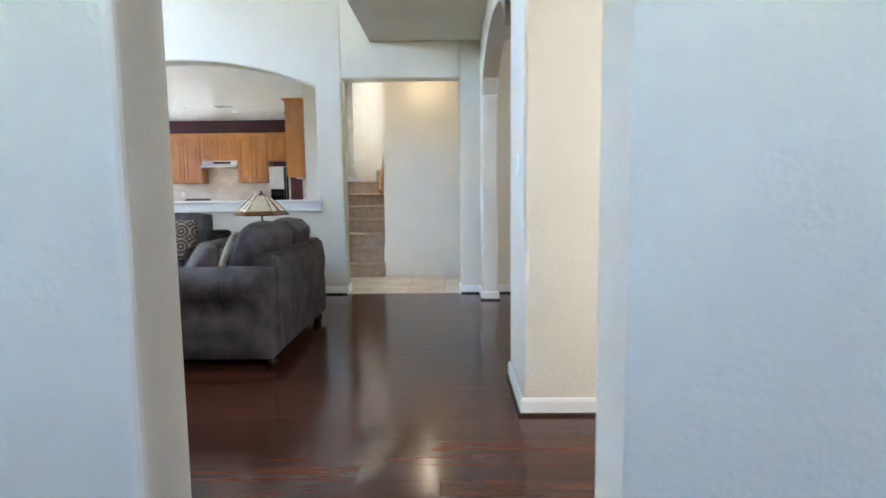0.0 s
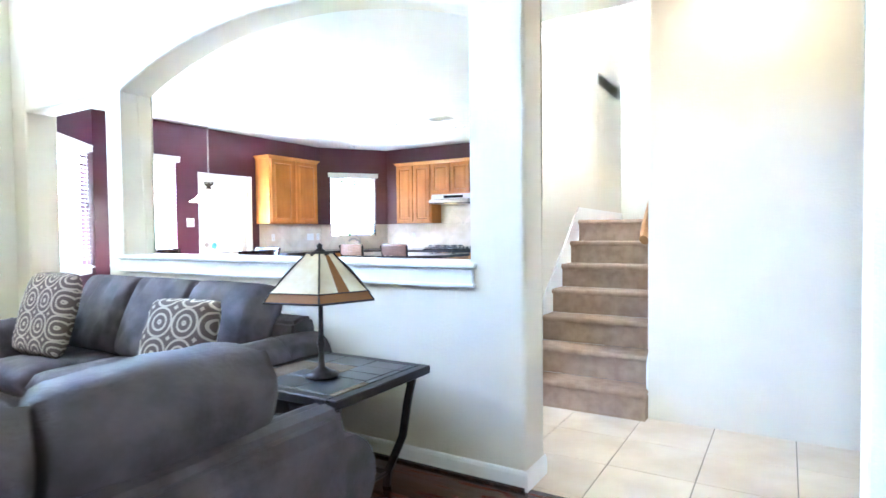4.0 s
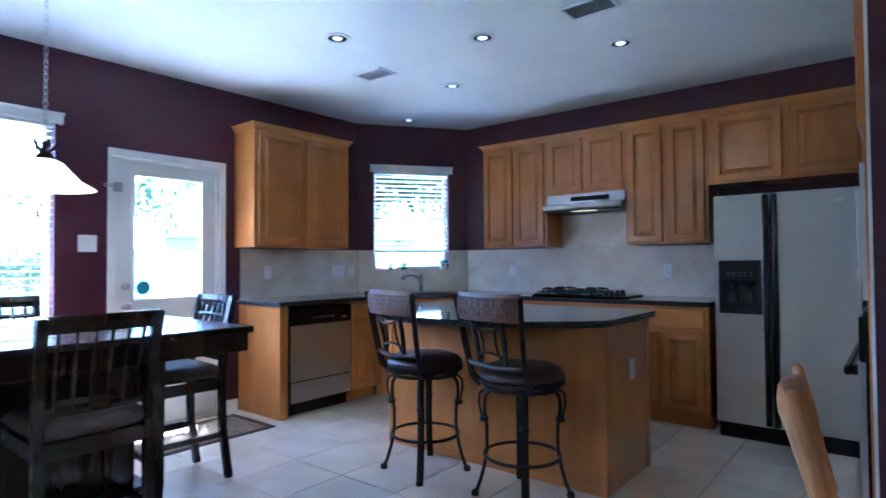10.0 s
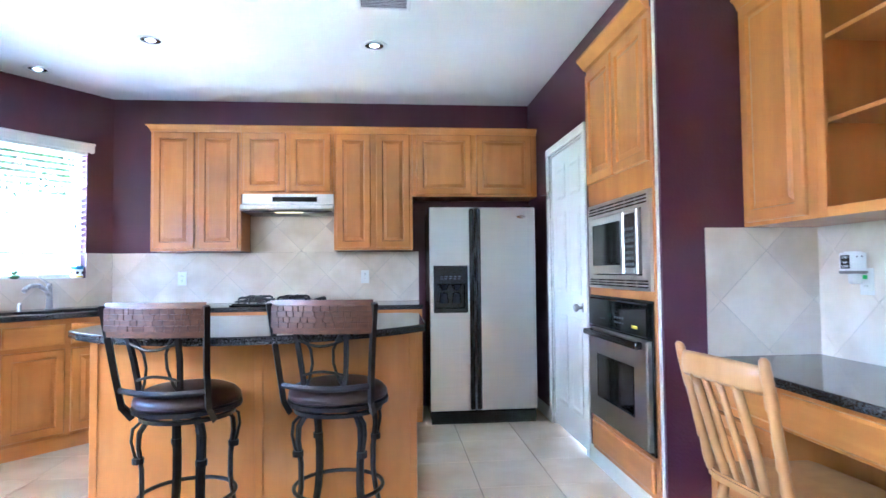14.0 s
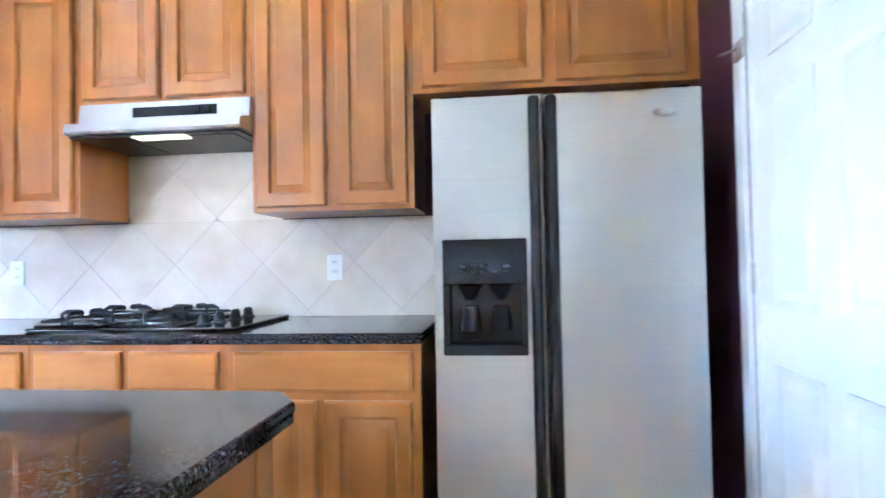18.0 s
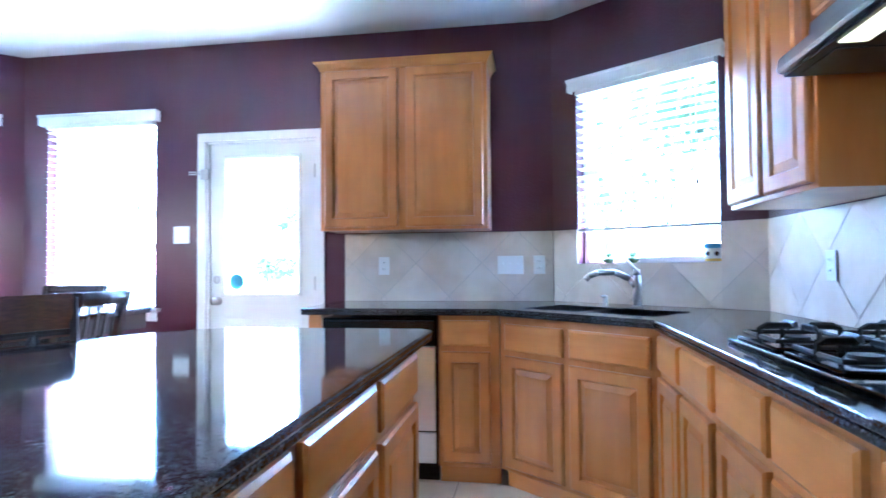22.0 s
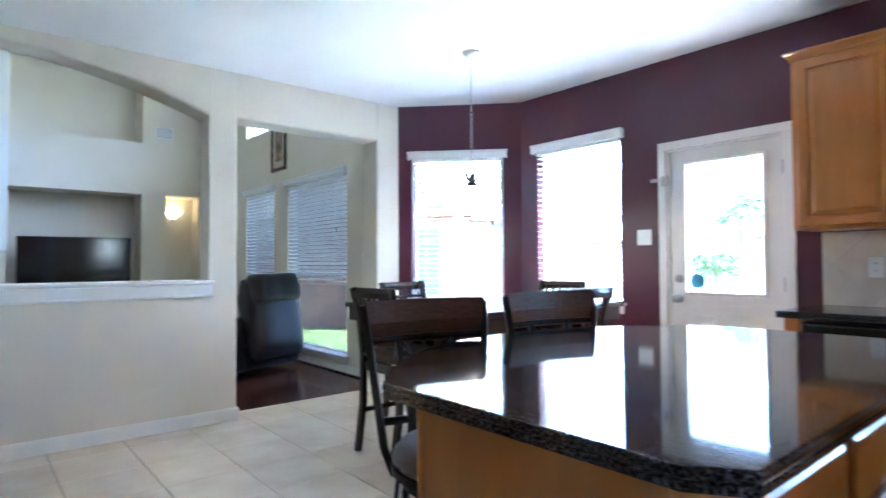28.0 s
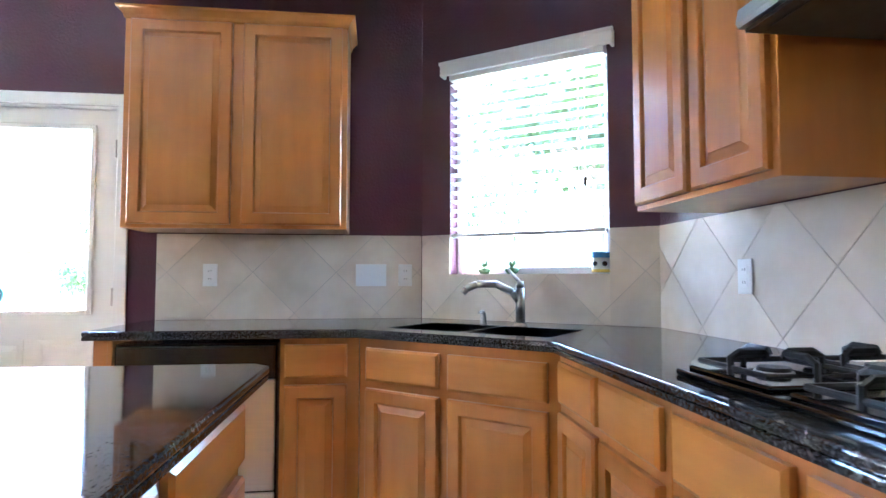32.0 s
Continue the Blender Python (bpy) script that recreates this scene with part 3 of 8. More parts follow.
for i, (a, b) in enumerate(LW):
    window("window_living", (XLW, a), 90, b - a, 0.18, 2.22, 0.98, 1.0, tilt=-48, label="tall white living room window, blinds on its upper half")
    win = thing("window_high", "high clear living room window", "window", (XLW, a, 0), 90, "", "structure")
    part("window_frame", frame_bar(bmesh.new(), b - a, 3.05, 4.35, 0.075, 0.125, 0.035), VINYL, win)
    pane(win, 0.035, b - a - 0.035, 3.085, 4.315, 0.1)
    screen = thing("window_screen", "dark mesh sun screen outside a tall window", "window screen", (XLW, a, 0), 90, "", "structure")
    part("mesh", B(0.03, b - a - 0.03, 0.134, 0.137, 0.21, 2.19), SCREEN, screen)
    part("screen_frame", frame_bar(bmesh.new(), b - a, 0.18, 2.22, 0.129, 0.142, 0.03), VINYL, screen)
# unseen eave, added to keep direct sun out of the living room
setting("sun_block_eave", B(XLW - 1.10, XLW - 0.16, 1.9, 6.3, 4.55, 4.72, 0.01), TRIM, "added unseen eave that blocks sun from the living room windows", "roof eave")

BRASSY = material("brushed nickel", (0.50, 0.48, 0.45), 0.28, 1.0, second=(0.44, 0.42, 0.40), size=(40, 40, 40))
CHROME = material("polished chrome", (0.62, 0.62, 0.62), 0.12, 1.0)
DOORW = material("white door enamel", (0.78, 0.77, 0.73), 0.33, second=(0.75, 0.74, 0.70), size=(3, 3, 3))


def loops_mesh(w, h, loops, x0=0.0, z0=0.0):
    """A rectangular panel built from nested outlines (inset, y); the last one is closed."""
    bm = bmesh.new()
    prev = None
    for ins, y in loops:
        ring = [bm.verts.new(c) for c in ((x0 + ins, y, z0 + ins), (x0 + w - ins, y, z0 + ins), (x0 + w - ins, y, z0 + h - ins), (x0 + ins, y, z0 + h - ins))]
        if prev:
            for i in range(4):
                bm.faces.new((prev[i], prev[(i + 1) % 4], ring[(i + 1) % 4], ring[i]))
        else:
            bm.faces.new(ring[::-1])
        prev = ring
    bm.faces.new(prev)
    bmesh.ops.recalc_face_normals(bm, faces=bm.faces[:])
    return bm


def casing(parent, w, h, t=0.06):
    bm = bmesh.new()
    for c in ((-t, 0, 0, h), (w, w + t, 0, h)):
        box(bm, c[0], c[1], -0.018, -0.001, c[2], c[3], 0.005, 2)
    part("side_casing", bm, TRIM, parent)
    part("head_casing", B(-t, w + t, -0.0185, -0.001, h, h + t, 0.005, 2), TRIM, parent)
    jm = bmesh.new()
    box(jm, 0, 0.014, 0, 0.12, 0, h)
    box(jm, w - 0.014, w, 0, 0.12, 0, h)
    box(jm, 0.014, w - 0.014, 0, 0.12, h - 0.014, h)
    part("jamb", jm, TRIM, parent)


def knob(parent, x, z, y, mat=None, s=-1):
    k = bmesh.new()
    cyl(k, (x, y, z), (x, y - 0.012, z), 0.032, 0.030, 20)
    cyl(k, (x, y - 0.012, z), (x, y - 0.04, z), 0.011, seg=12)
    bmesh.ops.create_uvsphere(k, u_segments=16, v_segments=10, radius=0.028, matrix=Matrix.Translation((x, y - 0.055, z)) @ Matrix.Diagonal((1, 0.75, 1, 1)))
    part("knob", k, mat or BRASSY, parent, "brushed nickel knob", True)


def hinges(parent, x, y, zs):
    for z in zs:
        part("hinge", cyl(bmesh.new(), (x, y, z - 0.045), (x, y, z + 0.045), 0.007, seg=8), BRASSY, parent)


def back_door():
    w, h = DOOR_Y1 - DOOR_Y0, 2.02
    d = thing("door_back", "white half-glass back door, closed, with a nickel knob", "door", (XW, DOOR_Y0, 0), 90, "", "structure")
    casing(d, w, h)
    y0 = 0.02
    x0, x1, z0, z1 = 0.135, w - 0.135, 0.985, 1.90
    bm = bmesh.new()
    for c in ((0.016, x0, 0.012, h - 0.016), (x1, w - 0.016, 0.012, h - 0.016), (x0, x1, 0.012, z0), (x0, x1, z1, h - 0.016)):
        box(bm, c[0], c[1], y0, y0 + 0.044, c[2], c[3])
    bmesh.ops.remove_doubles(bm, verts=bm.verts[:], dist=0.0002)
    leaf = part("leaf", bm, DOORW, d)
    part("glazing_bead", frame_bar(bmesh.new(), x1 - x0 + 0.05, z0 - 0.025, z1 + 0.025, y0 - 0.012, y0 - 0.0005, 0.027), DOORW, d).location = (x0 - 0.025, 0, 0)
    pane(d, x0, x1, z0, z1, y0 + 0.02)
    for a, b in ((0.10, w / 2 - 0.03), (w / 2 + 0.03, w - 0.10)):
        part("panel", loops_mesh(b - a, 0.60, [(0, y0 - 0.0005), (0.0, y0 - 0.006), (0.018, y0 - 0.004), (0.03, y0 - 0.001), (0.06, y0 - 0.008)], a, 0.24), DOORW, d)
    knob(d, 0.075, 0.93, y0)
    lock = cyl(bmesh.new(), (0.075, y0, 1.075), (0.075, y0 - 0.016, 1.075), 0.03, 0.028, 20)
    box(lock, 0.069, 0.081, y0 - 0.03, y0 - 0.016, 1.06, 1.09, 0.002)
    part("deadbolt", lock, BRASSY, d)
    hinges(d, w - 0.006, -0.006, (0.25, 1.05, 1.80))
    part("threshold", B(0.0, w, -0.03, 0.13, -0.004, 0.016, 0.004), BRASSY, d)
    bar = bmesh.new()
    box(bar, -0.03, 0.03, -0.03, -0.018, 1.76, 1.83, 0.003)
    cyl(bar, (-0.03, -0.035, 1.795), (-0.10, -0.05, 1.795), 0.005, seg=8)
    cyl(bar, (-0.03, -0.035, 1.81), (-0.10, -0.05, 1.81), 0.004, seg=8)
    part("swing_latch", bar, BRASSY, d, "nickel swing bar latch")
    stick = cyl(bmesh.new(), (x0 + 0.07, y0 + 0.012, z0 + 0.075), (x0 + 0.07, y0 + 0.015, z0 + 0.075), 0.052, seg=24)
    tagged(part("round_sticker", stick, material("blue vinyl sticker", (0.04, 0.16, 0.22), 0.5)), "round blue sticker on the door glass", "sticker").matrix_world = d.matrix_world


back_door()


def pantry_door():
    w, h = PD1 - PD0, 2.09
    d = thing("door_pantry", "white six panel pantry door, closed", "door", (XP, PD1, 0), -90, "", "structure")
    casing(d, w, h)
    y0 = 0.012
    part("leaf", B(0.016, w - 0.016, y0, y0 + 0.035, 0.012, h - 0.016), DOORW, d)
    for a, b in ((0.115, w / 2 - 0.045), (w / 2 + 0.045, w - 0.115)):
        for z0, z1 in ((0.20, 0.86), (1.02, 1.62), (1.72, 1.97)):
            part("panel", loops_mesh(b - a, z1 - z0, [(0, y0 - 0.0005), (0.0, y0 - 0.006), (0.014, y0 - 0.003), (0.024, y0 - 0.001), (0.05, y0 - 0.008)], a, z0), DOORW, d)
    knob(d, w - 0.075, 0.94, y0)
    hinges(d, 0.008, -0.004, (0.30, 1.10, 1.85))
    bar = bmesh.new()
    box(bar, -0.03, 0.035, -0.026, -0.018, 1.75, 1.81, 0.003)
    cyl(bar, (0.0, -0.03, 1.785), (-0.05, -0.06, 1.785), 0.005, seg=8)
    part("swing_latch", bar, BRASSY, d, "nickel swing bar latch")


pantry_door()


# ---- kitchen cabinets ----
DOOR_LOOPS = [(0, 0), (0, -0.014), (0.007, -0.021), (0.052, -0.021), (0.055, -0.018), (0.058, -0.0075), (0.063, -0.0075), (0.084, -0.0165), (0.087, -0.019)]
DRAWER_LOOPS = [(0, 0), (0, -0.013), (0.010, -0.020)]


def crown(parent, w, h, d, ends=(True, True)):
    """Stepped crown moulding round the front and the free ends."""
    prof = [(0.0, h - 0.055), (0.006, h - 0.05), (0.010, h - 0.035), (0.026, h - 0.014), (0.034, h - 0.010), (0.036, h), (0.0, h)]
    bm = bmesh.new()
    rings = []
    for cx, cy, ox, oy in [c for c in (((0, d, -1, 0)) if ends[0] else None, (0, 0, -1 if ends[0] else 0, -1), (w, 0, 1 if ends[1] else 0, -1), ((w, d, 1, 0)) if ends[1] else None) if c]:
        rings.append([bm.verts.new((cx + ox * o, cy + oy * o, u)) for o, u in prof])
    for a, b in zip(rings, rings[1:]):
        for j in range(len(prof) - 1):
            bm.faces.new((a[j], b[j], b[j + 1], a[j + 1]))
    for r in (rings[0], rings[-1]):
        bm.faces.new(r)
    bmesh.ops.recalc_face_normals(bm, faces=bm.faces[:])
    part("crown_moulding", bm, MAPLE_H, parent)


def wall_cabinet(loc, rz, w, h, d, doors, label, ends=(False, False), top=True):
    """A wall unit: a carcass with a face frame, and doors given as (x0, x1)."""
    c = thing("wall_cabinet", label, "cabinet", loc, rz, "honey maple wall cabinets")
    part("body", B(0, w, 0.0, d, 0, h, 0.002), MAPLE, c)
    for a, b in doors:
        part("door", loops_mesh(b - a, h - 0.075 if top else h - 0.03, DOOR_LOOPS, a, 0.018), MAPLE, c).location = (0, -0.001, 0)
    if top:
        crown(c, w, h, d, ends)
    return c


def base_cabinet(loc, rz, w, d, cols, label, h=CT - 0.038, drawers=True, ends=False):
    """A base unit with a recessed plinth; cols are (x0, x1, drawer) and a door stands under each column."""
    c = thing("base_cabinet", label, "cabinet", loc, rz, "honey maple base cabinets")
    part("body", B(0, w, 0.0, d, 0.10, h, 0.002), MAPLE, c)
    part("plinth", B(0.0 if not ends else 0.02, w, 0.055, d, 0, 0.10), MAPLE_H, c)
    for a, b, kind in cols:
        if kind in ("drawer", "both"):
            part("drawer_front", loops_mesh(b - a, 0.135, DRAWER_LOOPS, a, h - 0.025 - 0.135), MAPLE_H, c).location = (0, -0.001, 0)
        if kind in ("door", "both"):
            part("door", loops_mesh(b - a, h - 0.10 - 0.025 - 0.16 - 0.03, DOOR_LOOPS, a, 0.125), MAPLE, c).location = (0, -0.001, 0)
    return c


UY, UZ, UH, UD = 11.49, 1.375, 1.03, YN - 11.49 - 0.002
wall_cabinet((-4.245, UY, UZ), 0, 0.712, UH, UD, ((0.022, 0.345), (0.375, 0.690)), "tall two-door honey maple wall cabinet", (True, False))
wall_cabinet((-3.532, UY, 1.84), 0, 0.75, UH - 0.465, UD, ((0.022, 0.36), (0.392, 0.728)), "short two-door honey maple cabinet above the range hood")
wall_cabinet((-2.781, UY, UZ), 0, 0.655, UH, UD, ((0.022, 0.305), (0.350, 0.632)), "tall two-door honey maple wall cabinet beside the range hood")
wall_cabinet((-2.125, UY, 1.82), 0, 1.07, UH - 0.445, UD, ((0.035, 0.50), (0.545, 1.02)), "short two-door honey maple cabinet above the refrigerator")
wall_cabinet((-5.09, 9.42, UZ), 90, 1.02, UH, 0.298, ((0.03, 0.485), (0.535, 0.995)), "two-door honey maple wall cabinet beside the back door", (True, True))

BY = 11.20
base_cabinet((-4.225, BY, 0), 0, 0.725, YN - BY - 0.002, ((0.025, 0.335, "both"), (0.370, 0.70, "both")), "honey maple base cabinet with two drawers and two doors")
base_cabinet((-3.499, BY, 0), 0, 0.755, YN - BY - 0.002, ((0.03, 0.36, "both"), (0.395, 0.725, "both")), "honey maple base cabinet below the cooktop")
base_cabinet((-2.743, BY, 0), 0, 0.675, YN - BY - 0.002, ((0.025, 0.645, "drawer"), (0.025, 0.315, "door"), (0.345, 0.645, "door")), "honey maple base cabinet with one wide drawer")
base_cabinet((-4.79, 10.19, 0), 90, 0.325, 0.598, ((0.02, 0.275, "both"),), "narrow honey maple base cabinet beside the dishwasher")
# the corner unit under the sink, set across the corner
DG0 = Vector((-4.79, 10.516))
sink_w = math.hypot(0.565, 0.684)
sink_rz = math.degrees(math.atan2(0.684, 0.565))
sc = thing("base_cabinet", "angled honey maple sink cabinet with two doors", "cabinet", (DG0.x, DG0.y, 0), sink_rz, "honey maple base cabinets")
part("body", B(0.0, sink_w, 0.0, 0.30, 0.10, CT - 0.038, 0.002), MAPLE, sc)
part("plinth", B(0.0, sink_w, 0.055, 0.30, 0, 0.10), MAPLE_H, sc)
for a, b in ((0.045, 0.405), (0.445, 0.845)):
    part("drawer_front", loops_mesh(b - a, 0.135, DRAWER_LOOPS, a, 0.722), MAPLE_H, sc).location = (0, -0.001, 0)
    part("door", loops_mesh(b - a, 0.567, DOOR_LOOPS, a, 0.125), MAPLE, sc).location = (0, -0.001, 0)
eg = thing("filler_cabinet", "narrow honey maple cabinet end beside the dishwasher", "cabinet", (-5.385, 9.46, 0), 0, "honey maple base cabinets")
part("side_panel", B(0, 0.59, 0, 0.055, 0, CT - 0.038, 0.002), MAPLE, eg)
part("face_strip", B(0.57, 0.595, 0.055, 0.075, 0, CT - 0.038, 0.002), MAPLE, eg)


def plate(pts, z0, z1, bev=0.008):
    bm = prism(pts, z0, z1)
    es = [e for e in bm.edges if abs(e.verts[0].co.z - e.verts[1].co.z) < 1e-4]
    bmesh.ops.bevel(bm, geom=es, offset=bev, segments=2, affect="EDGES", profile=0.5)
    return bm


def granite_top(name, pts, z0, z1, label, bev=0.006):
    """A worktop: polished slab over a slightly set-back built-up edge."""
    t = thing(name, label, "countertop")
    c = Vector((sum(p[0] for p in pts) / len(pts), sum(p[1] for p in pts) / len(pts)))
    inner = [(p[0] + (0.002 if p[0] < c.x else -0.002), p[1] + (0.002 if p[1] < c.y else -0.002)) for p in pts]
    part("slab", plate(pts, z0 + 0.016, z1, bev), GRANITE, t)
    part("edge_strip", plate(inner, z0, z0 + 0.016, 0.003), GRANITE, t)
    return t


def worktop():
    """The granite run round the corner, with a cut for the sink."""
    e = 0.03
    outline = [(XW + 0.002, 9.43), (-4.79 + e, 9.43), (-4.79 + e, 10.505), (-4.214, BY - e), (-2.06, BY - e), (-2.06, YN - 0.002), (SNK1[0] + 0.002, YN - 0.002), (XW + 0.002, SNK0[1] + 0.002)]
    ob = granite_top("kitchen_worktop", outline, CT - 0.036, CT, "dark speckled granite kitchen worktop round the sink corner")
    return ob


worktop()


def sink():
    """An undermounted double bowl set into the angled worktop, and its tap."""
    u = Vector((math.cos(radians(sink_rz)), math.sin(radians(sink_rz))))
    n = Vector((u.y, -u.x))
    c = Vector((-4.79, 10.516)) + u * sink_w / 2 - n * 0.27
    s = thing("kitchen_sink", "dark undermount double bowl kitchen sink", "sink", (c.x, c.y, CT), sink_rz)
    dark = material("dark grey sink steel", (0.10, 0.10, 0.105), 0.3, 0.7, second=(0.07, 0.07, 0.075), size=(30, 30, 30))
    for a, b in ((-0.37, -0.01), (0.01, 0.37)):
        part("bowl", loops_mesh(b - a, 0.36, [(0, 0), (0.0, 0.003), (0.01, 0.004), (0.012, 0.0025), (0.03, 0.0015)], a, -0.18), dark, s).rotation_euler = (radians(-90), 0, 0)
    f = thing("kitchen_tap", "brushed nickel pull-out kitchen tap on the worktop", "tap", (c.x - n.x * 0.235 + u.x * 0.06, c.y - n.y * 0.235 + u.y * 0.06, CT), sink_rz)
    part("base", cyl(bmesh.new(), (0, 0, 0), (0, 0, 0.012), 0.032, 0.028, 20), BRASSY, f)
    part("body", cyl(bmesh.new(), (0, 0, 0.01), (0, 0, 0.17), 0.022, 0.019, 20), BRASSY, f, smooth=True)
    pts = [(0, 0, 0.10), (-0.03, -0.02, 0.15), (-0.09, -0.06, 0.185), (-0.16, -0.11, 0.185), (-0.20, -0.135, 0.165), (-0.215, -0.145, 0.145)]
    sp = bmesh.new()
    for p, q in zip(pts, pts[1:]):
        cyl(sp, p, q, 0.016, seg=14)
    part("spout", sp, BRASSY, f, smooth=True)
    lv = cyl(bmesh.new(), (0, 0, 0.17), (0.0, 0.0, 0.20), 0.019, 0.015, 16)
    cyl(lv, (0, 0, 0.19), (-0.075, 0.03, 0.255), 0.009, 0.006, 10)
    part("lever", lv, BRASSY, f, smooth=True)
    sd = thing("soap_dispenser", "small nickel soap pump beside the tap", "soap dispenser", (c.x - n.x * 0.235 - u.x * 0.13, c.y - n.y * 0.235 - u.y * 0.13, CT), sink_rz)
    part("base", cyl(bmesh.new(), (0, 0, 0), (0, 0, 0.05), 0.016, 0.013, 14), BRASSY, sd)
    part("nozzle", cyl(bmesh.new(), (0, 0.005, 0.055), (0, -0.04, 0.055), 0.008, 0.006, 10), BRASSY, sd)


sink()


def cooktop():
    """A black glass gas hob with five burners, cast grates and knobs at its right end."""
    iron = material("matt cast iron", (0.012, 0.012, 0.013), 0.36, second=(0.02, 0.02, 0.02), size=(60, 60, 60))
    gl = material("black ceramic glass", (0.006, 0.006, 0.007), 0.08)
    c = thing("gas_cooktop", "black glass gas cooktop with cast iron grates", "cooktop", (-3.15, 11.50, CT), 0)
    part("glass_top", B(-0.41, 0.41, -0.255, 0.255, 0.0005, 0.014, 0.004, 2), gl, c)
    for x, y, r in ((-0.27, 0.125, 0.05), (-0.27, -0.125, 0.04), (0.04, 0.125, 0.05), (0.04, -0.125, 0.045)):
        b = part("burner", cyl(bmesh.new(), (x, y, 0.014), (x, y, 0.028), r, r * 0.9, 20), BRASSY, c, "silver burner ring")
        part("cap", cyl(bmesh.new(), (x, y, 0.028), (x, y, 0.036), r * 0.8, r * 0.75, 20), iron, b)
    for x0, x1 in ((-0.395, -0.135), (-0.09, 0.17)):
        xm = (x0 + x1) / 2
        part("burner_pan", B(x0, x1, -0.235, 0.235, 0.012, 0.023, 0.006, 2), gl, c, "raised black burner pan")
        for yc in (-0.122, 0.122):
            ring_bar = [(xm + dx * 0.105, yc + dy * 0.098, 0.036) for dx, dy in ((-1, -1), (1, -1), (1, 1), (-1, 1), (-1, -1))]
            grate = part("grate", tube(ring_bar, 0.0065, 6), iron, c, "cast iron pan grate")
            for dx, dy in ((-1, 0), (1, 0), (0, -1), (0, 1)):
                ox, oy = xm + dx * 0.105, yc + dy * 0.098
                part("finger", tube([(ox, oy, 0.022), (ox, oy, 0.056), (xm + dx * 0.085, yc + dy * 0.080, 0.064), (xm + dx * 0.028, yc + dy * 0.028, 0.064), (xm + dx * 0.024, yc + dy * 0.024, 0.055)], 0.0085, 6, (0.8, 1.2)), iron, grate)
    for x, y in ((0.245, -0.165), (0.25, -0.06), (0.26, 0.05), (0.265, 0.155)):
        k = turned([(0.0, 0.014), (0.027, 0.0145), (0.027, 0.020), (0.021, 0.024), (0.018, 0.046), (0.015, 0.052), (0.0, 0.053)], 18)
        box(k, -0.005, 0.005, -0.022, 0.022, 0.030, 0.056, 0.002)
        part("knob", k, iron, c).location = (x, y, 0)


cooktop()


def hood():
    """A slim under-cabinet hood: sloped steel front, control strip, filters and a lit lamp below."""
    h = thing("range_hood", "stainless steel range hood under the cabinet, lamp lit", "range hood", (-3.515, UY, 1.69), 0)
    w, d = 0.735, YN - UY - 0.004
    prof = [(d, 0.149), (-0.02, 0.149), (-0.03, 0.07), (-0.105, 0.05), (-0.112, 0.018), (-0.106, 0.008), (d, 0.0)]
    bm = bmesh.new()
    a = [bm.verts.new((0, y, z)) for y, z in prof]
    b = [bm.verts.new((w, y, z)) for y, z in prof]
    bm.faces.new(a)
    bm.faces.new(b[::-1])
    for i in range(len(prof)):
        j = (i + 1) % len(prof)
        bm.faces.new((a[i], a[j], b[j], b[i]))
    bmesh.ops.recalc_face_normals(bm, faces=bm.faces[:])
    part("shell", bm, STEEL, h)
    part("control_strip", B(0.24, 0.60, -0.031, -0.027, 0.085, 0.125, 0.001), BLACK, h)
    for x in (0.50, 0.545):
        part("switch", B(x, x + 0.03, -0.036, -0.031, 0.093, 0.117, 0.002), BLACK, h)
    # the shade below the hood is put into this dark colour
    under = material("hood underside with painted shade", (0.035, 0.035, 0.037), 0.35, 0.6, second=(0.05, 0.05, 0.052), size=(30, 30, 30))
    part("underside", B(0.012, w - 0.012, -0.098, d - 0.01, -0.0055, 0.004, 0.001), under, h, "hood underside, its shade painted dark")
    for x0 in (0.05, 0.51):
        part("filter", B(x0, x0 + 0.18, -0.07, d - 0.06, -0.009, -0.005, 0.001), under, h)
    part("lamp_lens", B(0.27, 0.49, -0.085, -0.02, -0.010, 0.001, 0.002), material("hood lamp lens", (1, 0.85, 0.5), 0.4, emit=(1.0, 0.76, 0.30), strength=0.02), h, "glowing yellow hood lamp")


hood()


def dishwasher():
    d = thing("dishwasher", "stainless dishwasher with a black control panel", "dishwasher", (-4.79, 9.545, 0), 90)
    w = 0.64
    part("body", B(0.002, w - 0.002, 0.0, 0.59, 0.10, 0.878), BLACK, d)
    part("kickplate", B(0.002, w - 0.002, 0.05, 0.08, 0.005, 0.10), BLACK, d)
    part("control_panel", B(0.01, w - 0.01, -0.03, -0.0005, 0.735, 0.872, 0.006, 2), BLACK, d)
    part("handle_recess", B(0.05, w - 0.05, -0.034, -0.030, 0.845, 0.862, 0.001), BLACK, d)
    part("badge", B(w - 0.12, w - 0.06, -0.0325, -0.0305, 0.765, 0.785, 0.0005), CHROME, d, "small oval maker's badge")
    for i in range(7):
        part("button", B(0.20 + i * 0.035, 0.225 + i * 0.035, -0.0325, -0.0305, 0.785, 0.795), material("grey button print", (0.10, 0.10, 0.11), 0.4) if i == 0 else bpy.data.materials["grey button print"], d)
    part("door", B(0.01, w - 0.01, -0.022, -0.0005, 0.285, 0.73, 0.004, 2), STEEL, d, "brushed steel door")
    part("lower_panel", B(0.01, w - 0.01, -0.018, -0.0005, 0.115, 0.275, 0.004, 2), STEEL, d)


dishwasher()


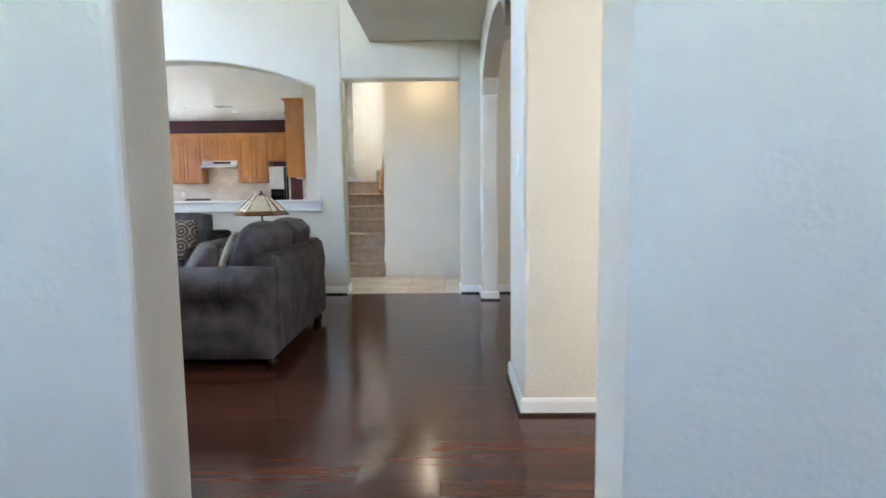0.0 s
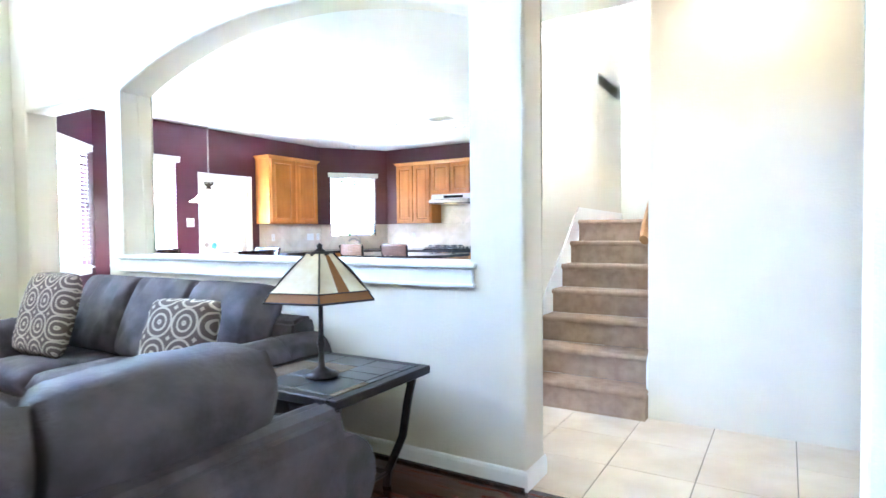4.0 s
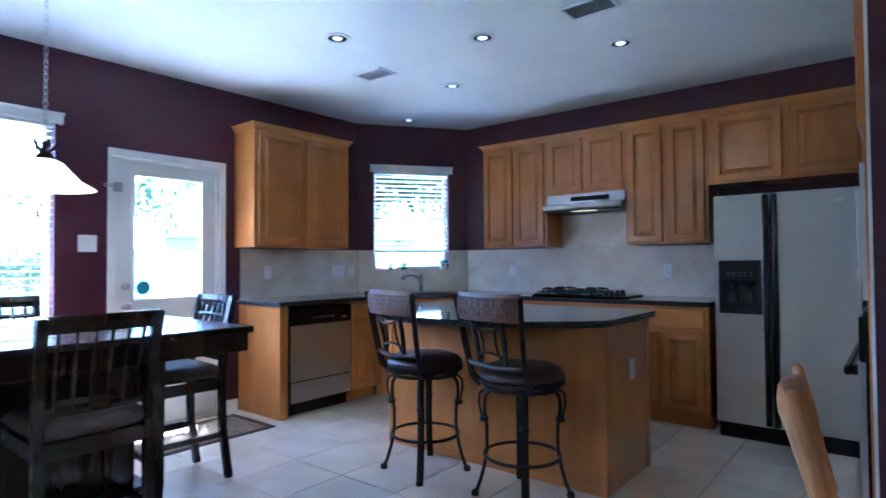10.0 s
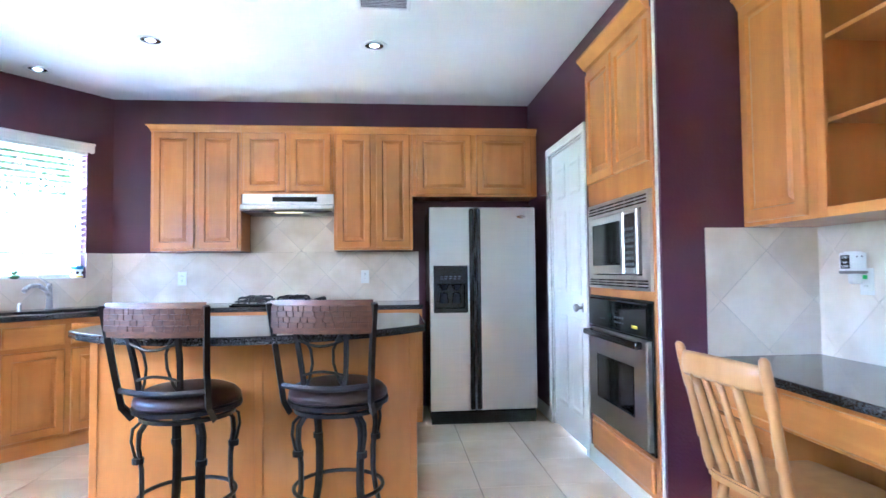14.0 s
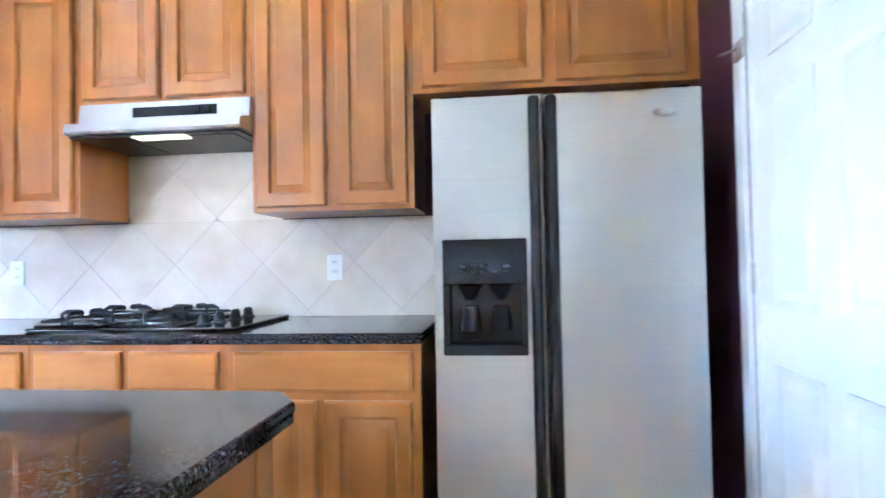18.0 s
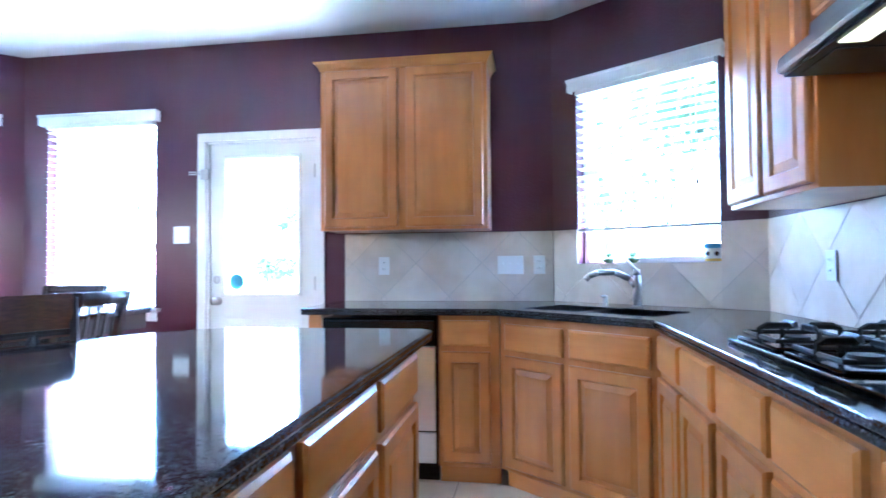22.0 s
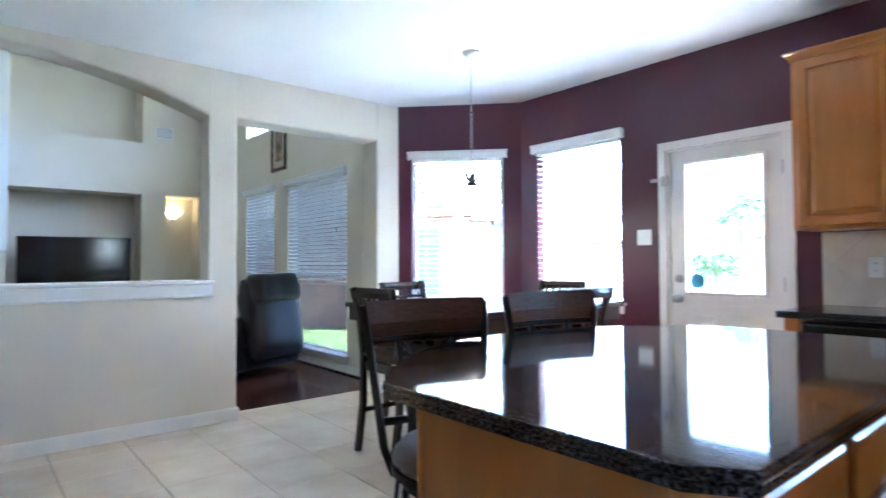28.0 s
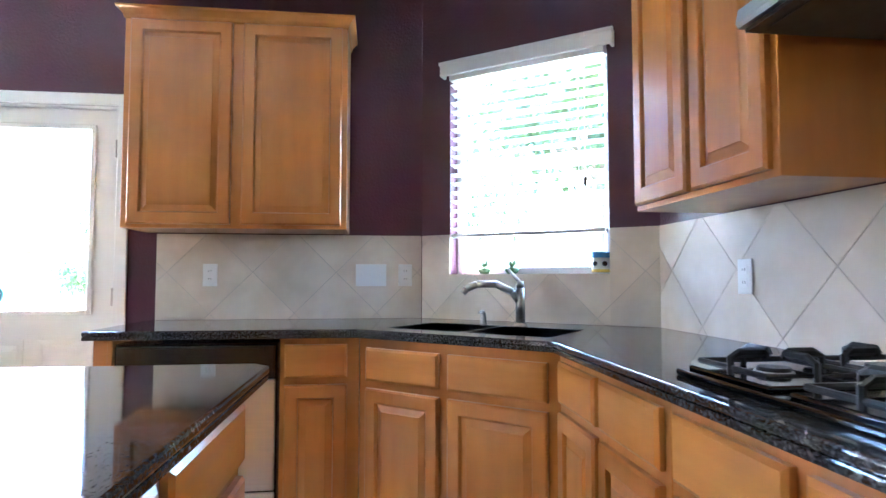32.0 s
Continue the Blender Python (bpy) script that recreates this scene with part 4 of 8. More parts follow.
def refrigerator():
    """A side-by-side: two steel doors, long black handles, an ice and water recess on the narrow door."""
    f = thing("refrigerator", "stainless side-by-side refrigerator with black handles and ice dispenser", "refrigerator", (-2.012, 11.13, 0), 0)
    w, h = 0.845, 1.69
    part("body", B(0.004, w - 0.004, 0.06, 0.655, 0.03, h - 0.012, 0.004), BLACK, f)
    part("grille", B(0.01, w - 0.01, 0.03, 0.06, 0.0, 0.095, 0.003), BLACK, f)
    for i in range(5):
        part("grille_slot", B(0.04, w - 0.04, 0.026, 0.031, 0.018 + i * 0.015, 0.024 + i * 0.015), BLACK, f)
    m = 0.355
    dx0, dx1, dz0, dz1 = 0.03, 0.30, 0.865, 1.235
    left = bmesh.new()
    for c in ((0.004, dx0, 0.11, h), (dx1, m - 0.004, 0.11, h), (dx0, dx1, 0.11, dz0), (dx0, dx1, dz1, h)):
        box(left, c[0], c[1], 0.0, 0.058, c[2], c[3])
    bmesh.ops.remove_doubles(left, verts=left.verts[:], dist=0.0002)
    part("freezer_door", left, STEEL, f)
    part("fridge_door", B(m + 0.004, w - 0.004, 0.0, 0.058, 0.11, h, 0.006, 2), STEEL, f)
    for x0, x1 in ((m - 0.045, m - 0.008), (m + 0.008, m + 0.045)):
        part("handle", B(x0, x1, -0.035, -0.001, 0.12, h - 0.01, 0.012, 3), BLACK, f)
    disp = part("dispenser", B(dx0 + 0.001, dx1 - 0.001, 0.045, 0.056, dz0 + 0.001, dz1 - 0.001), BLACK, f, "black ice and water dispenser")
    part("control_face", B(dx0 + 0.001, dx1 - 0.001, -0.006, 0.045, 1.09, dz1 - 0.001, 0.003), BLACK, disp)
    part("dispenser_side", B(dx0 + 0.001, dx0 + 0.022, -0.006, 0.045, dz0 + 0.03, 1.09), BLACK, disp)
    part("dispenser_side", B(dx1 - 0.022, dx1 - 0.001, -0.006, 0.045, dz0 + 0.03, 1.09), BLACK, disp)
    part("drip_tray", B(dx0 + 0.001, dx1 - 0.001, -0.012, 0.045, dz0 + 0.001, dz0 + 0.035, 0.004), BLACK, disp)
    grey = material("smoked grey plastic", (0.022, 0.022, 0.026), 0.18)
    for x in (0.115, 0.215):
        part("paddle", cyl(bmesh.new(), (x, 0.030, 0.945), (x, 0.022, 1.02), 0.036, 0.026, 16), grey, disp)
        part("chute", cyl(bmesh.new(), (x, 0.016, 1.042), (x, 0.012, 1.088), 0.014, 0.040, 16), grey, disp)
    pr = material("pale panel print", (0.10, 0.10, 0.105), 0.5)
    for i in range(5):
        part("button", B(0.085 + i * 0.035, 0.103 + i * 0.035, -0.008, -0.006, 1.145, 1.153), pr, disp)
        part("button", B(0.085 + i * 0.035, 0.100 + i * 0.035, -0.008, -0.006, 1.128, 1.134), pr, disp)
    bd = bmesh.new()
    bmesh.ops.create_circle(bd, cap_ends=True, segments=24, radius=1.0)
    ex = bmesh.ops.extrude_face_region(bd, geom=bd.faces[:])
    bmesh.ops.translate(bd, verts=[v for v in ex["geom"] if isinstance(v, bmesh.types.BMVert)], vec=(0, 0, 0.05))
    bmesh.ops.transform(bd, verts=bd.verts[:], matrix=Matrix.Translation((0.73, -0.001, 1.615)) @ Matrix.Rotation(radians(90), 4, "X") @ Matrix.Diagonal((0.036, 0.013, 0.04, 1)))
    part("badge", bd, CHROME, f, "oval maker's badge")
    for x in (0.03, w - 0.11):
        part("hinge_cover", B(x, x + 0.08, 0.02, 0.10, h - 0.011, h + 0.012, 0.004), BLACK, f)


refrigerator()


# ---- oven tower ----
def oven_tower():
    """The built-in cabinet in the pantry wall; local x runs from the door towards the desk."""
    t = thing("oven_cabinet", "tall honey maple cabinet holding an oven and a microwave", "cabinet", (XP, 10.17, 0), -90)
    w = 0.88
    fr = bmesh.new()
    for c in ((0, 0.035, 0.10, 2.45), (w - 0.04, w, 0.10, 2.45), (0.035, w - 0.04, 0.10, 0.135), (0.035, w - 0.04, 0.275, 0.315), (0.035, w - 0.04, 1.03, 1.085), (0.035, w - 0.04, 1.575, 1.72), (0.035, w - 0.04, 2.40, 2.45)):
        box(fr, c[0], c[1], -0.02, 0.02, c[2], c[3])
    part("face_frame", fr, MAPLE, t)
    part("body", B(0.03, w - 0.05, 0.14, 0.60, 0.11, 2.41), MAPLE, t)
    part("drawer_front", loops_mesh(w - 0.075, 0.15, DRAWER_LOOPS, 0.03, 0.13), MAPLE_H, t).location = (0, -0.02, 0)
    for a, b in ((0.02, 0.425), (0.44, w - 0.03)):
        part("door", loops_mesh(b - a, 0.69, DOOR_LOOPS, a, 1.715), MAPLE, t).location = (0, -0.02, 0)
    pr = [(0.0, 2.44), (0.02, 2.445), (0.03, 2.46), (0.055, 2.49), (0.065, 2.50), (0.065, 2.515), (0.0, 2.515)]
    bm = bmesh.new()
    rings = [[bm.verts.new((x, y - o * k, z) if k else (x + s * o, 0.0, z)) for o, z in pr] for x, y, k, s in ((-0.0, -0.02, 1, 0), (w, -0.02, 1, 0))]
    for a, b in zip(rings, rings[1:]):
        for j in range(len(pr) - 1):
            bm.faces.new((a[j], b[j], b[j + 1], a[j + 1]))
    for r in rings:
        bm.faces.new(r)
    bmesh.ops.recalc_face_normals(bm, faces=bm.faces[:])
    part("crown_moulding", bm, MAPLE_H, t)
    tagged(part("white_strip", B(w + 0.001, w + 0.012, -0.012, -0.001, 0.10, 2.50), TRIM, t), "white caulked edge strip")

    o = thing("wall_oven", "stainless built-in oven with a black control panel", "oven", (XP, 10.13, 0), -90)
    ow = 0.81
    part("body", B(0.0, ow, -0.019, 0.09, 0.318, 1.027), BLACK, o)
    part("trim_frame", frame_bar(bmesh.new(), ow + 0.03, 0.305, 1.04, -0.032, -0.0205, 0.022), BLACK, o).location = (-0.015, 0, 0)
    gl = bpy.data.materials["black ceramic glass"]
    part("control_panel", loops_mesh(ow - 0.02, 0.165, [(0, -0.02), (0.0, -0.045), (0.006, -0.052)], 0.01, 0.86), gl, o, "black glass control panel")
    door = part("door", loops_mesh(ow - 0.02, 0.52, [(0, -0.02), (0, -0.05), (0.006, -0.056)], 0.01, 0.325), STEEL, o)
    part("door_window", loops_mesh(0.51, 0.25, [(0, -0.0565), (0, -0.058), (0.012, -0.0575)], 0.15, 0.455), gl, door, "dark oven window")
    h = bmesh.new()
    box(h, 0.03, ow - 0.03, -0.10, -0.075, 0.805, 0.84, 0.01, 3)
    for x in (0.05, ow - 0.09):
        box(h, x, x + 0.04, -0.08, -0.056, 0.805, 0.84, 0.004)
    part("handle", h, BLACK, door)
    prn = material("grey panel print", (0.09, 0.092, 0.098), 0.5)
    part("display", B(0.31, 0.36, -0.0535, -0.0522, 0.93, 0.95), material("dim green display", (0.02, 0.05, 0.05), 0.2, emit=(0.1, 0.8, 0.6), strength=0.0004), o)
    for i in range(4):
        for j in range(2):
            part("button", B(0.41 + i * 0.034, 0.430 + i * 0.034, -0.0535, -0.0522, 0.905 + j * 0.026, 0.913 + j * 0.026), prn, o)
    for i in range(3):
        part("button", B(0.20 + i * 0.030, 0.216 + i * 0.030, -0.0535, -0.0522, 0.91, 0.918), prn, o)
    part("energy_mark", B(0.63, 0.70, -0.0535, -0.0522, 0.895, 0.91), material("yellow sticker", (0.75, 0.60, 0.05), 0.5), o)

    m = thing("microwave_oven", "stainless microwave in a vented trim frame", "microwave", (XP, 10.13, 0), -90)
    part("body", B(0.0, ow, -0.019, 0.09, 1.09, 1.572), BLACK, m)
    fr = bmesh.new()
    for c in ((-0.015, ow + 0.015, 1.085, 1.16), (-0.015, ow + 0.015, 1.50, 1.578), (-0.015, 0.075, 1.16, 1.50), (ow - 0.075, ow + 0.015, 1.16, 1.50)):
        box(fr, c[0], c[1], -0.036, -0.0205, c[2], c[3])
    part("trim_frame", fr, STEEL, m)
    for z0 in (1.515, 1.532, 1.549, 1.10, 1.115, 1.13):
        for i in range(6):
            x0 = 0.01 + i * 0.133
            part("vent_slot", B(x0, x0 + 0.12, -0.0375, -0.0355, z0, z0 + 0.008), BLACK, m)
    door = part("door", loops_mesh(0.47, 0.325, [(0, -0.021), (0, -0.05), (0.005, -0.055)], 0.083, 1.168), STEEL, m)
    part("door_window", loops_mesh(0.40, 0.235, [(0, -0.0555), (0, -0.057), (0.02, -0.054)], 0.115, 1.215), gl, door, "dark microwave window")
    part("control_panel", loops_mesh(0.16, 0.325, [(0, -0.021), (0, -0.05), (0.004, -0.054)], 0.558, 1.168), STEEL, m)
    part("keypad", B(0.575, 0.70, -0.0565, -0.0545, 1.20, 1.475), BLACK, m, "black keypad with pale keys")
    for i in range(4):
        for j in range(7):
            part("key", B(0.585 + i * 0.028, 0.604 + i * 0.028, -0.0578, -0.0566, 1.21 + j * 0.03, 1.225 + j * 0.03), prn, m)
    part("door_button", B(0.58, 0.695, -0.06, -0.0545, 1.175, 1.193, 0.002), STEEL, m)


oven_tower()


# ---- island ----
def island():
    i = thing("kitchen_island", "honey maple kitchen island with drawers and doors on its far side", "kitchen island", (0, 0, 0), 0)
    x0, x1, y0, y1 = -3.755, -2.19, 9.63, 10.27
    part("body", B(x0, x1, y0, y1, 0.0, CT - 0.038, 0.002), MAPLE, i)
    for a, b in ((x0 - 0.006, x0 + 0.03), (-2.985, -2.945), (x1 - 0.03, x1 + 0.006)):
        part("stile", B(a, b, y0 - 0.009, y0 - 0.0005, 0.0, CT - 0.038, 0.002), MAPLE, i)
    part("base_strip", B(x0 + 0.03, x1 - 0.03, y0 - 0.006, y0 - 0.0005, 0.0, 0.05, 0.002), MAPLE_H, i)
    part("end_stile", B(x1 + 0.0005, x1 + 0.007, y1 - 0.06, y1, 0.0, CT - 0.038, 0.002), MAPLE, i)
    n = 3
    w = (x1 - x0) / n
    for k in range(n):
        a, b = x0 + k * w + 0.025, x0 + (k + 1) * w - 0.025
        for z0, hh, nm, lp, mt in ((0.722, 0.135, "drawer_front", DRAWER_LOOPS, MAPLE_H), (0.125, 0.567, "door", DOOR_LOOPS, MAPLE)):
            part(nm, loops_mesh(b - a, hh, lp, -b, z0), mt, i).matrix_basis = pose(0, y1 + 0.001, 0, 0, 0, 180)
    xa, xb, ya, sag = -3.83, -2.135, 9.56, 0.44
    ww = (xb - xa) / 2
    r = (ww * ww + sag * sag) / (2 * sag)
    arc = [(xa + (xb - xa) * k / 18, ya - (math.sqrt(r * r - (xa + (xb - xa) * k / 18 - xa - ww) ** 2) - (r - sag))) for k in range(19)]
    granite_top("island_worktop", [tuple(p)[:2] for p in arc] + [(-2.135, 10.25), (-2.19, 10.33), (-3.79, 10.33), (-3.83, 10.29)], CT - 0.036, CT, "dark speckled granite island top with a bowed front")


island()


def outlet(origin, rz, w=0.072, h=0.115, kind="outlet", name="wall_outlet", label="white electrical outlet on the wall"):
    """A cover plate centred on origin, with its sockets or toggles. -y points into the room."""
    o = thing(name, label, name.split("_")[-1], origin, rz)
    part("cover_plate", B(-w / 2, w / 2, -0.006, -0.0008, -h / 2, h / 2, 0.002, 2), WHITE, o)
    gangs = max(1, round((w - 0.02) / 0.046))
    dark = bpy.data.materials["black appliance plastic"]
    for g in range(gangs):
        x = (g - (gangs - 1) / 2) * 0.046
        if kind == "outlet":
            for z in (-0.021, 0.021):
                s = part("socket", B(x - 0.016, x + 0.016, -0.0085, -0.006, z - 0.014, z + 0.014, 0.002, 2), WHITE, o)
                for dx in (-0.006, 0.006):
                    part("slot", B(x + dx - 0.0012, x + dx + 0.0012, -0.0088, -0.0084, z - 0.003, z + 0.006), dark, s)
        elif kind == "switch":
            part("toggle", B(x - 0.005, x + 0.005, -0.018, -0.006, -0.004, 0.012, 0.002), WHITE, o)
        elif kind == "rocker":
            part("rocker", B(x - 0.016, x + 0.016, -0.009, -0.006, -0.033, 0.033, 0.002), WHITE, o)
    return o


SPL = 0.009
outlet((-4.10, YN - SPL, 1.15), 0)
outlet((-2.54, YN - SPL, 1.15), 0)
outlet((XW + SPL, 9.74, 1.16), 90)
outlet((XW + SPL, 10.555, 1.16), 90, w=0.16, kind="switch", name="light_switch", label="white triple light switch plate on the tiles")
outlet((XW + SPL, 10.735, 1.16), 90, w=0.072)
outlet((XW, 8.30, 1.385), 90, w=0.118, h=0.118, kind="switch", name="light_switch", label="white double light switch beside the back door")
outlet((-2.185 + 0.001, 9.98, 0.62), 90)
outlet((-1.02, YP, 0.32), 180)
outlet((XLW, 5.55, 0.32), 90)
outlet((XC + 0.035, 2.62, 1.30), -90, kind="switch", name="light_switch", label="white light switch on the pillar")


# ---- desk ----
def desk():
    c = thing("desk_cabinet", "honey maple desk cabinet, drawer and door below the desk top", "cabinet", (XE - 0.57, 9.255, 0), -90, "honey maple desk")
    part("body", B(0.0, 0.48, 0.0, 0.525, 0.10, DESK - 0.038, 0.002), MAPLE, c)
    part("plinth", B(0.0, 0.48, 0.05, 0.525, 0, 0.10), MAPLE_H, c)
    part("drawer_front", loops_mesh(0.43, 0.125, DRAWER_LOOPS, 0.025, DESK - 0.19), MAPLE_H, c)
    part("door", loops_mesh(0.43, 0.43, DOOR_LOOPS, 0.025, 0.125), MAPLE, c)
    k = thing("desk_apron", "wide honey maple pencil drawer over the knee space", "drawer", (XE - 0.57, 8.774, 0), -90, "honey maple desk")
    part("rail", B(0.0, 0.70, 0.0, 0.50, DESK - 0.20, DESK - 0.038, 0.002), MAPLE_H, k)
    part("drawer_front", loops_mesh(0.65, 0.125, DRAWER_LOOPS, 0.025, DESK - 0.185), MAPLE_H, k)
    e = thing("desk_cabinet", "honey maple desk cabinet at the open end of the desk", "cabinet", (XE - 0.57, 8.073, 0), -90, "honey maple desk")
    part("body", B(0.0, 0.52, 0.0, 0.525, 0.10, DESK - 0.038, 0.002), MAPLE, e)
    part("plinth", B(0.0, 0.46, 0.05, 0.525, 0, 0.10), MAPLE_H, e)
    part("end_foot", B(0.46, 0.52, 0.055, 0.525, 0, 0.10), MAPLE_H, e)
    part("drawer_front", loops_mesh(0.47, 0.125, DRAWER_LOOPS, 0.025, DESK - 0.19), MAPLE_H, e)
    part("door", loops_mesh(0.47, 0.43, DOOR_LOOPS, 0.025, 0.125), MAPLE, e)
    granite_top("desk_worktop", [(XE - 0.002, 9.256), (XE - 0.605, 9.256), (XE - 0.605, 7.52), (XE - 0.002, 7.52)], DESK - 0.036, DESK, "dark speckled granite worktop of the built-in desk")
    # wall units over it: a closed one and open shelves
    wall_cabinet((XE - 0.375, 9.256, 1.385), -90, 0.47, 1.09, 0.373, ((0.03, 0.42),), "single-door honey maple wall cabinet above the desk", (False, False))
    s = thing("open_shelf_cabinet", "open honey maple shelf cabinet above the desk, shelves empty", "shelf cabinet", (XE - 0.375, 8.785, 1.385), -90)
    w, h = 1.12, 1.09
    part("back", B(0.0, w, 0.31, 0.328, 0, h), MAPLE_H, s)
    part("bottom", B(0.0, w, 0.018, 0.31, 0.0, 0.02), MAPLE_H, s)
    part("top", B(0.0, w, 0.018, 0.31, h - 0.06, h - 0.02), MAPLE_H, s)
    for x in (0.0, 0.39, w - 0.02):
        part("side", B(x, x + 0.02, 0.018, 0.31, 0.02, h - 0.06), MAPLE, s)
    for x0, x1 in ((0.0, 0.045), (0.355, 0.445), (w - 0.045, w)):
        part("stile", B(x0, x1, 0.0, 0.018, 0.0, h - 0.02, 0.002), MAPLE, s)
    for z0, z1 in ((0.0, 0.04), (h - 0.075, h - 0.02)):
        for x0, x1 in ((0.045, 0.355), (0.445, w - 0.045)):
            part("rail", B(x0, x1, 0.0, 0.018, z0, z1, 0.002), MAPLE_H, s)
    for z in (0.37, 0.70):
        for x0, x1 in ((0.021, 0.389), (0.411, w - 0.021)):
            part("shelf", B(x0, x1, 0.03, 0.308, z, z + 0.018, 0.002), MAPLE_H, s)
    crown(s, w, h, 0.328, (False, True))
    part("under_light", B(0.25, 0.85, 0.06, 0.16, -0.022, -0.001, 0.004), WHITE, s, "white under-cabinet light")


desk()
outlet((XE - SPL, 8.975, 1.13), -90)
outlet((XE - SPL, 8.60, 1.132), -90, w=0.075, h=0.118, kind="switch", name="phone_jack", label="white phone jack plate above the desk")


# ---- lights of the place ----
# faint emission added so the centres of the recessed bulbs look bright
GLOW = material("frosted bulb with glow added", (0.85, 0.87, 0.9), 0.2, emit=(0.9, 0.95, 1.0), strength=0.05)
RIM = material("white lamp trim", (0.75, 0.75, 0.75), 0.4)


# flat disc in place of a recess; its dark colour is the can's shade
material("reflector with painted shade", (0.16, 0.16, 0.17), 0.25, 0.8)
for x, y in ((-3.07, 9.80), (-3.84, 10.47), (-2.41, 10.47), (-4.87, 11.06), (-3.80, 9.20)):
    c = thing("recessed_light", "round recessed ceiling light, bulb brightened by added glow", "ceiling light", (x, y, CZ), 0, "recessed kitchen lights")
    part("trim_ring", ring(0.062, 0.088, -0.008, -0.001), RIM, c)
    part("baffle", turned([(0.062, -0.004), (0.058, -0.002), (0.0, -0.0012)]), bpy.data.materials["reflector with painted shade"], c)
    part("bulb", turned([(0.0, -0.012), (0.024, -0.010), (0.036, -0.002)]), GLOW, c, "frosted bulb", True)


def vent(x, y, rz):
    v = thing("ceiling_vent", "white louvred ceiling air vent", "air vent", (x, y, CZ), rz, "ceiling vents")
    part("frame", frame_bar(bmesh.new(), 0.30, 0, 0.20, 0, 0.012, 0.022), RIM, v).matrix_basis = pose(-0.15, -0.10, 0, -90)
    part("backing", B(-0.13, 0.13, -0.08, 0.08, -0.004, -0.001), BLACK, v)
    for k in range(9):
        part("slat", B(-0.128, 0.128, -0.0085, 0.0085, -0.0008, 0.0008), RIM, v).matrix_basis = pose(0, -0.07 + k * 0.0175, -0.009, 40)


vent(-4.12, 9.84, 0)
vent(-2.34, 9.83, 0)


def pendant():
    p = thing("pendant_lamp", "lit amber glass pendant lamp on a chain above the table", "pendant lamp", (-4.16, 7.69, 0), 0)
    part("canopy", turned([(0.0, CZ - 0.035), (0.03, CZ - 0.034), (0.055, CZ - 0.02), (0.065, CZ - 0.001)]), BRASSY, p, smooth=True)
    n = 26
    for k in range(n):
        z = 1.83 + k * (CZ - 0.03 - 1.83) / n
        pts = [(0.009 * math.cos(a), 0, z + 0.017 + 0.02 * math.sin(a)) for a in [2 * math.pi * j / 10 for j in range(11)]]
        part("chain_link", tube(pts, 0.0022, 5), BRASSY, p).rotation_euler = (0, 0, radians(90 * (k % 2) + 20))
    dark = material("dark bronze", (0.03, 0.022, 0.016), 0.4, 0.8, second=(0.05, 0.035, 0.025), size=(40, 40, 40))
    part("socket_cup", turned([(0.0, 1.83), (0.014, 1.825), (0.018, 1.79), (0.03, 1.765), (0.045, 1.745), (0.04, 1.735), (0.0, 1.735)]), dark, p, smooth=True)
    for k in range(5):
        a = 2 * math.pi * k / 5
        part("leaf_scroll", tube([(0.02 * math.cos(a), 0.02 * math.sin(a), 1.78), (0.04 * math.cos(a), 0.04 * math.sin(a), 1.80), (0.05 * math.cos(a), 0.05 * math.sin(a), 1.83)], 0.008, 6), dark, p)
    sh = material("amber alabaster glass", (0.88, 0.80, 0.62), 0.4, second=(0.85, 0.75, 0.55), size=(14, 14, 14), emit=(1.0, 0.74, 0.36), strength=0.06)
    part("shade", turned([(0.04, 1.742), (0.075, 1.725), (0.11, 1.685), (0.15, 1.64), (0.20, 1.61), (0.215, 1.60), (0.21, 1.598), (0.195, 1.605), (0.145, 1.632), (0.105, 1.675), (0.07, 1.717), (0.04, 1.735)], 32), sh, p, "amber glass shade", True)
    part("bulb", turned([(0.0, 1.63), (0.02, 1.635), (0.03, 1.66), (0.02, 1.70), (0.012, 1.73)]), material("warm bulb", (1, 0.9, 0.7), 0.4, emit=(1.0, 0.80, 0.48), strength=1.2), p, "glowing bulb", True)
    lamp("pendant_bulb", "POINT", pose(-4.16, 7.69, 1.60), 0.3, (1.0, 0.85, 0.66), radius=0.03)


pendant()

# ---- dining nook ----
SEATF = material("brown microfibre seat", (0.115, 0.085, 0.068), 0.85, second=(0.14, 0.105, 0.085), size=(20, 20, 20), bump=0.3, bump_size=(120, 120, 120))
STONEIN = material("grey slate inlay", (0.10, 0.10, 0.105), 0.25, second=(0.18, 0.17, 0.165), size=(7, 7, 7), detail=6.0, vary=0.2)


